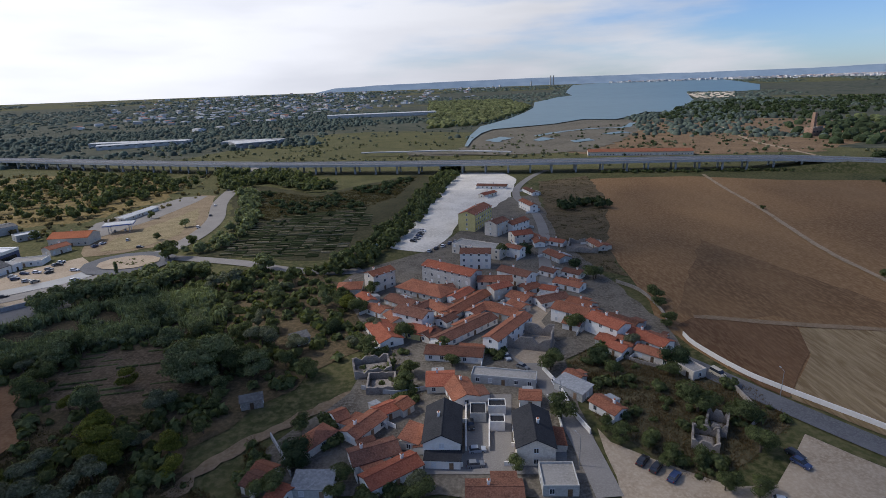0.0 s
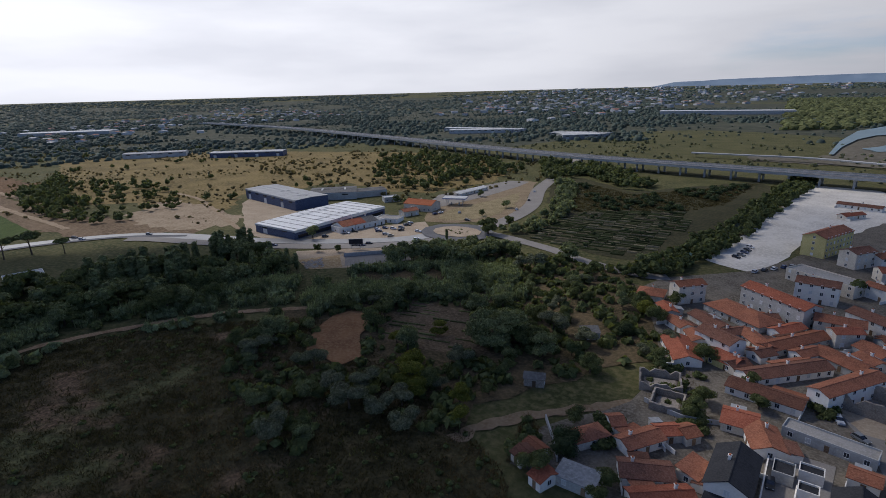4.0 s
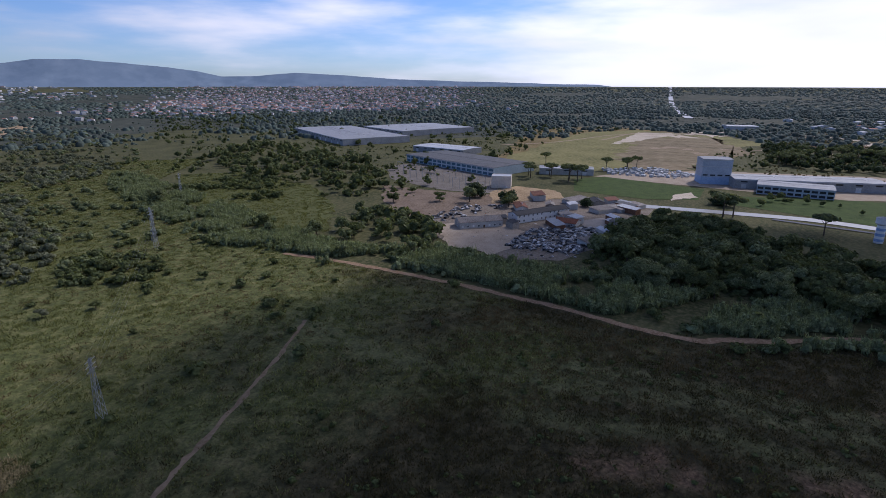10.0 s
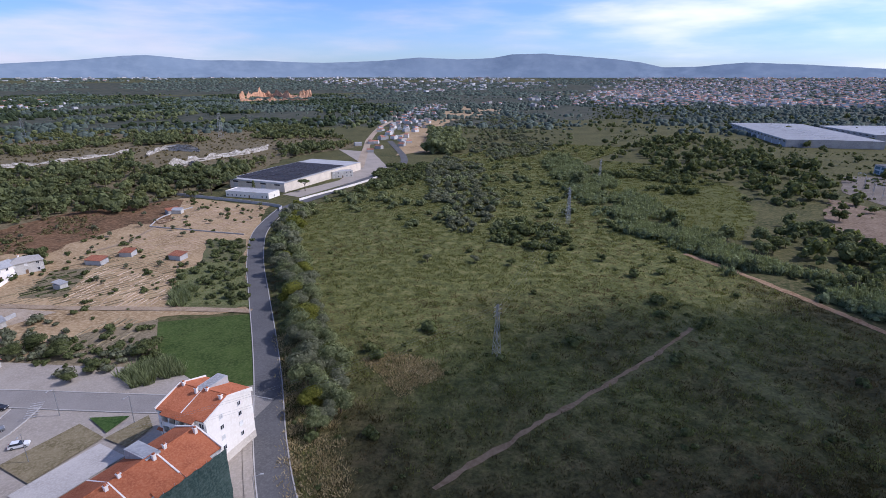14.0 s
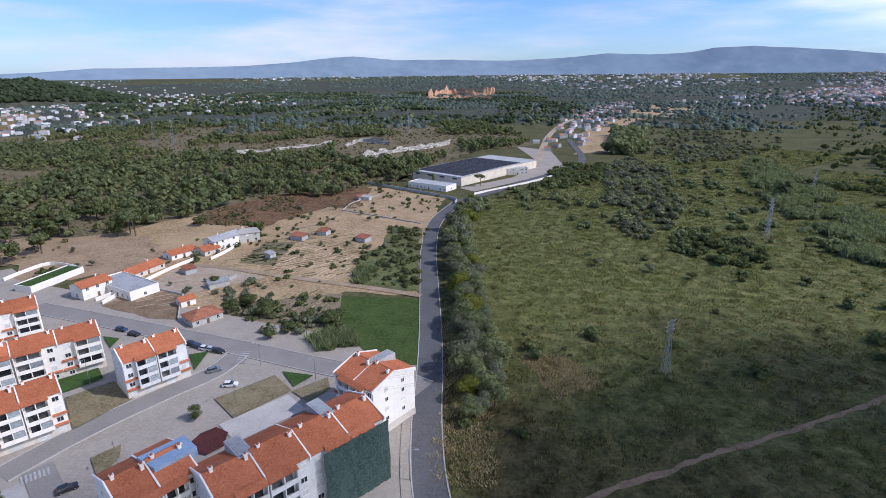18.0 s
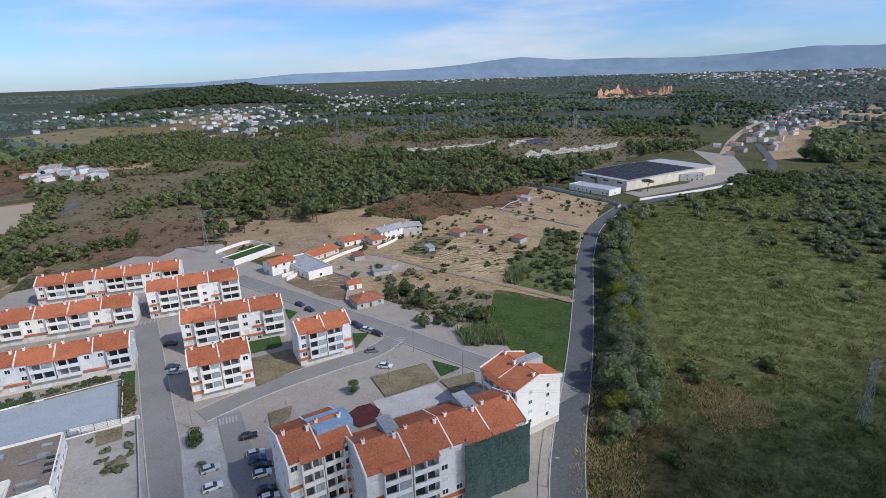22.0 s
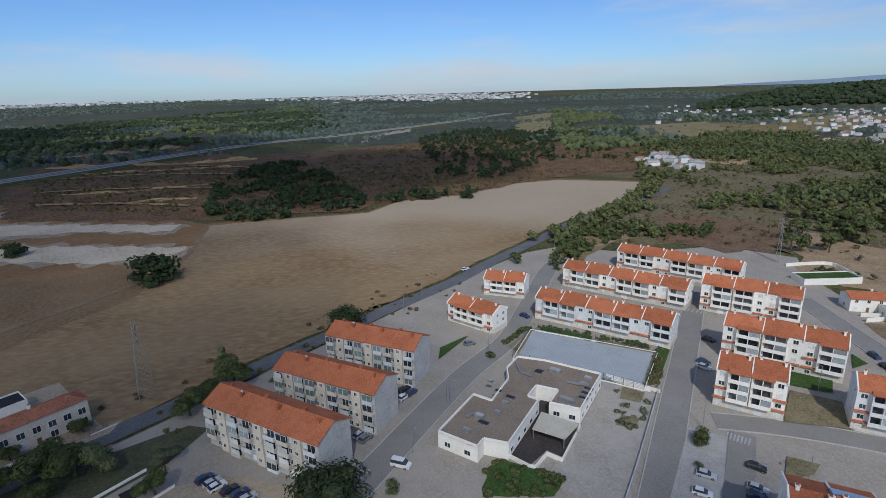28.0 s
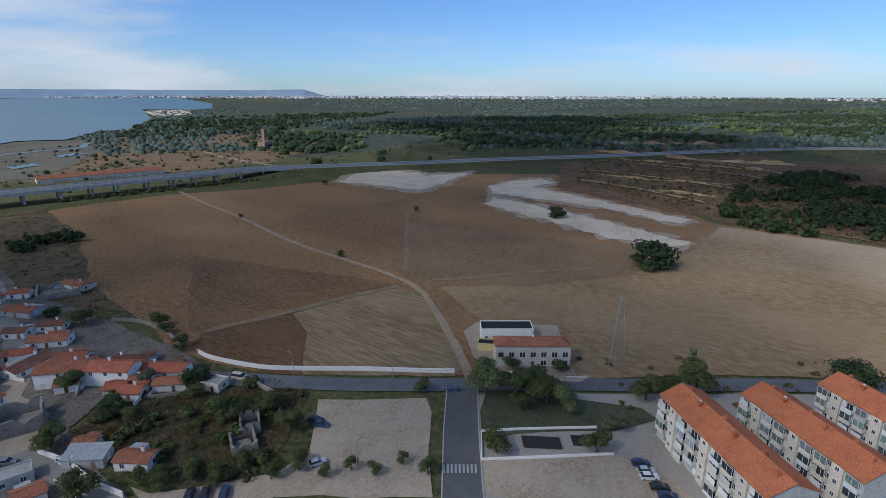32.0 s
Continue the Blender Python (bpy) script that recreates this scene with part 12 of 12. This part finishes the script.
spread("garden_bushes", fill([(136.8, -191.2), (134.3, -215.0), (141.3, -344), (82.4, -389), (61.4, -419), (2.9, -373), (14.7, -251), (15.2, -213.3), (46.2, -204.3), (63.1, -182.6), (84.5, -182.8)], 170, 150, clump=0.5), BUSHES, (0.9, 2.6), oak_mat, "green garden bushes and fruit trees on dry soil", "bushes", 151)
spread("verge_bushes", along([(137, 61), (154, 38), (173, 14), (194, -15), (205, -30), (229, -65)], 60, 16, 152), BUSHES, (0.6, 2.0), heather_mat, "low bushes on the dry verge", "bushes", 153)

FALLOW = [(-138.3, 341), (-163.5, 478), (-108.3, 438), (-28.1, 532), (-41.6, 427), (-58.1, 396), (-116.8, 369), (-136.1, 345)]
spread("fallow_bushes", fill(FALLOW, 170, 160, clump=0.4), BUSHES, (2, 5), holm_mat, "dark bushes on the fallow plots", "bushes", 161)
spread("fallow_weeds", fill(FALLOW, 2600, 162), TUFTS, (1, 2.4), bogsedge_mat, "rank weeds on the fallow plots", "grass", 163)
spread("allotment_bushes", fill(ALLOT, 60, 164), BUSHES, (1, 3), holm_mat, "bushes between the allotment beds", "bushes", 165)

for x, y, h in ((-163.4, 199.4, 8), (-162.9, 222.4, 10), (-156.6, 228.6, 10), (-148.7, 232.2, 9), (-139.9, 236.6, 11), (-129.7, 243.3, 11), (-120.1, 246.4, 9), (-91.4, 252.0, 10), (-55.7, 257.2, 8)):
    tree(x, y, h, "willow", 1.1, "roadside willows")
for x, y, h, kd in ((-240.6, 218.2, 9, "willow"), (-163.7, 201.5, 11, "willow"), (-217.5, 200.0, 5, "oak"), (-206.8, 204.8, 5, "oak"), (-167.2, 254.5, 7, "poplar"), (-153.9, 278.0, 9, "poplar"), (-179.1, 318.3, 5, "oak"),
                    (-149.9, 302.3, 8, "oak"), (-176.7, 349.5, 7, "willow"), (-214.5, 379.0, 6, "oak"), (-260.7, 326.7, 7, "oak"), (-248.1, 322.2, 6, "oak")):
    tree(x, y, h, kd, 1.0, "roadside trees")
spread("garden_thicket", fill([(98.0, -203.0), (80.6, -214.8), (68.5, -190.6), (56.9, -177.8), (43.8, -179.1), (41.7, -159.3), (61.2, -164.2), (81.8, -173.4), (84.7, -189.0)], 46, 170), BUSHES, (1.6, 4.2), olive_mat, "dense garden shrubs and fruit trees round the cottage", "bushes", 171)
spread("garden_hedges", fill([(133.6, -281), (110.9, -304), (102.8, -288), (108.9, -270), (116.6, -257)], 34, 172), BUSHES, (1.5, 4), oak_mat, "dark trees round the garden houses", "bushes", 173)
spread("garden_nursery", fill([(187.1, -214.3), (188.9, -230.5), (173.5, -228.3), (170.4, -214.2)], 36, 174), BUSHES, (1, 2.6), oak_mat, "green garden plants behind the white wall", "bushes", 175)
spread("plot_bushes", fill([(43.8, -226.7), (45.6, -253), (37.8, -302), (19.8, -292), (12.3, -202.8), (26.4, -207.7), (43.2, -214.0)], 60, 176, clump=0.4), BUSHES, (1, 3.4), oak_mat, "green bushes on the weedy plot", "bushes", 177)
spread("plot_weed_tufts", fill([(43.8, -226.7), (45.6, -253), (33.1, -263), (17.5, -259), (12.3, -202.8), (26.4, -207.7), (43.2, -214.0)], 900, 178), TUFTS, (0.5, 1.3), sedge_mat, "rank weeds on the green plot", "grass", 179)
spread("heath_scrub", fill([(157.5, -310), (159.5, -340), (146.0, -369), (116.2, -384), (86.2, -376), (81.4, -345), (99.3, -325), (110.4, -302), (137.1, -306)], 320, 180, clump=0.3), SCRUB, (0.8, 2.2), heather_mat, "low burnt shrubs on reddish heath", "bushes", 181)
for a, pt in (((-207.3, 218.8, 37), "black"), ((-203.3, 220.6, 37), "dark blue"), ((-215.6, 250.2, 40), "dark blue"), ((-207.1, 246.6, 39), "silver"), ((-210.2, 271.9, 71), "grey"), ((-204.9, 259.1, 60), "black"),
              ((-210.5, 276.4, 71), "white"), ((-202.2, 245.3, 58), "beige"), ((-211.1, 306.7, 73), "dark blue"), ((-209.9, 312.3, 73), "white"), ((-183.1, 246.0, 56), "white"), ((-236.7, 224.5, 52), "black"), ((-202.1, 225.5, 37), "black")):
    car(*a, pt, "car", where="by the roadside shops")
spread("island_plants", fill([(-171 + 9 * math.cos(i), 272 + 7 * math.sin(i)) for i in range(6)], 60, 170), SCRUB, (0.8, 1.8), oak_mat, "low plants on the roundabout", "bushes", 171)
spread("yard_plants", fill([(122.9, -81.5), (115.5, -87.8), (101.6, -75.5), (104.0, -69.5)], 16, 172), BUSHES, (0.8, 2.0), olive_mat, "shrubs in the school yard", "bushes", 173)

plant_trees()

# ---- clouds whose shade lies on the land ----


def cloud_surface(name, through_light):
    m = surface(name, (0.75, 0.76, 0.78), (0.82, 0.83, 0.84), (0.86, 0.86, 0.87), 200, 60, bump=0)
    n, l = m.node_tree.nodes, m.node_tree.links
    mix, clear = n.new("ShaderNodeMixShader"), n.new("ShaderNodeBsdfTransparent")
    mix.inputs[0].default_value = through_light
    l.new(n["Principled BSDF"].outputs[0], mix.inputs[1])
    l.new(clear.outputs[0], mix.inputs[2])
    l.new(mix.outputs[0], n["Material Output"].inputs["Surface"])
    return m


dull_cloud = cloud_surface("dull_cloud", 0.4)
thick_cloud, thin_cloud = cloud_surface("thick_cloud", 0.1), cloud_surface("thin_cloud", 0.8)
CLOUD_Z = 1300.0


def cloud(x, y, rx, ry, material, lumps=14, turn=0.0):
    """A flat cumulus above the point whose shade it casts at x, y; thinner towards its rim."""
    k = CLOUD_Z / SUN_WAY.z
    cx, cy = x + SUN_WAY.x * k, y + SUN_WAY.y * k
    rs_ = np.random.RandomState(int(abs(x) + abs(y)))
    keep = ICO2[1][(ICO2[0][ICO2[1]][:, :, 2] >= -0.01).all(1)]
    V, F, n = [], [], 0
    for i in range(lumps):
        a, q = i * 2.4, math.sqrt((i + 0.5) / lumps) * 0.62
        r = 0.42 + 0.1 * rs_.rand()
        v = ICO2[0] * np.array([r, r, 0.35 * r]) + (q * math.cos(a), q * math.sin(a), 0)
        V.append(v)
        F.append(keep + n)
        n += len(v)
    v = np.vstack(V) * np.array([rx, ry, 90.0])
    c, s_ = math.cos(radians(turn)), math.sin(radians(turn))
    v = np.column_stack([v[:, 0] * c - v[:, 1] * s_ + cx, v[:, 0] * s_ + v[:, 1] * c + cy, v[:, 2] + CLOUD_Z])
    thing("backdrop_cloud", mesh_of("backdrop_cloud", v, np.vstack(F), material, True), "white cumulus cloud drifting high overhead", "cloud", kind="structure")


cloud(-130, 24, 152, 203, thick_cloud, 15, 20)
cloud(-58, 82, 52, 66, thick_cloud, 10)
cloud(330, 290, 350, 340, thin_cloud, 14)
cloud(50, 300, 170, 240, thin_cloud, 12)
cloud(150, 50, 130, 110, thin_cloud, 10)
cloud(900, 330, 440, 400, dull_cloud, 14)
cloud(1500, 900, 620, 520, dull_cloud, 14)
cloud(52, -72, 48, 42, thin_cloud, 10)
cloud(-292, 25, 105, 150, thick_cloud, 12)
cloud(-262, -92, 62, 62, dull_cloud, 10)
cloud(-95, -128, 85, 60, thin_cloud, 10)
cloud(-110, -120, 70, 50, dull_cloud, 10)
cloud(650, -60, 230, 200, dull_cloud, 12)
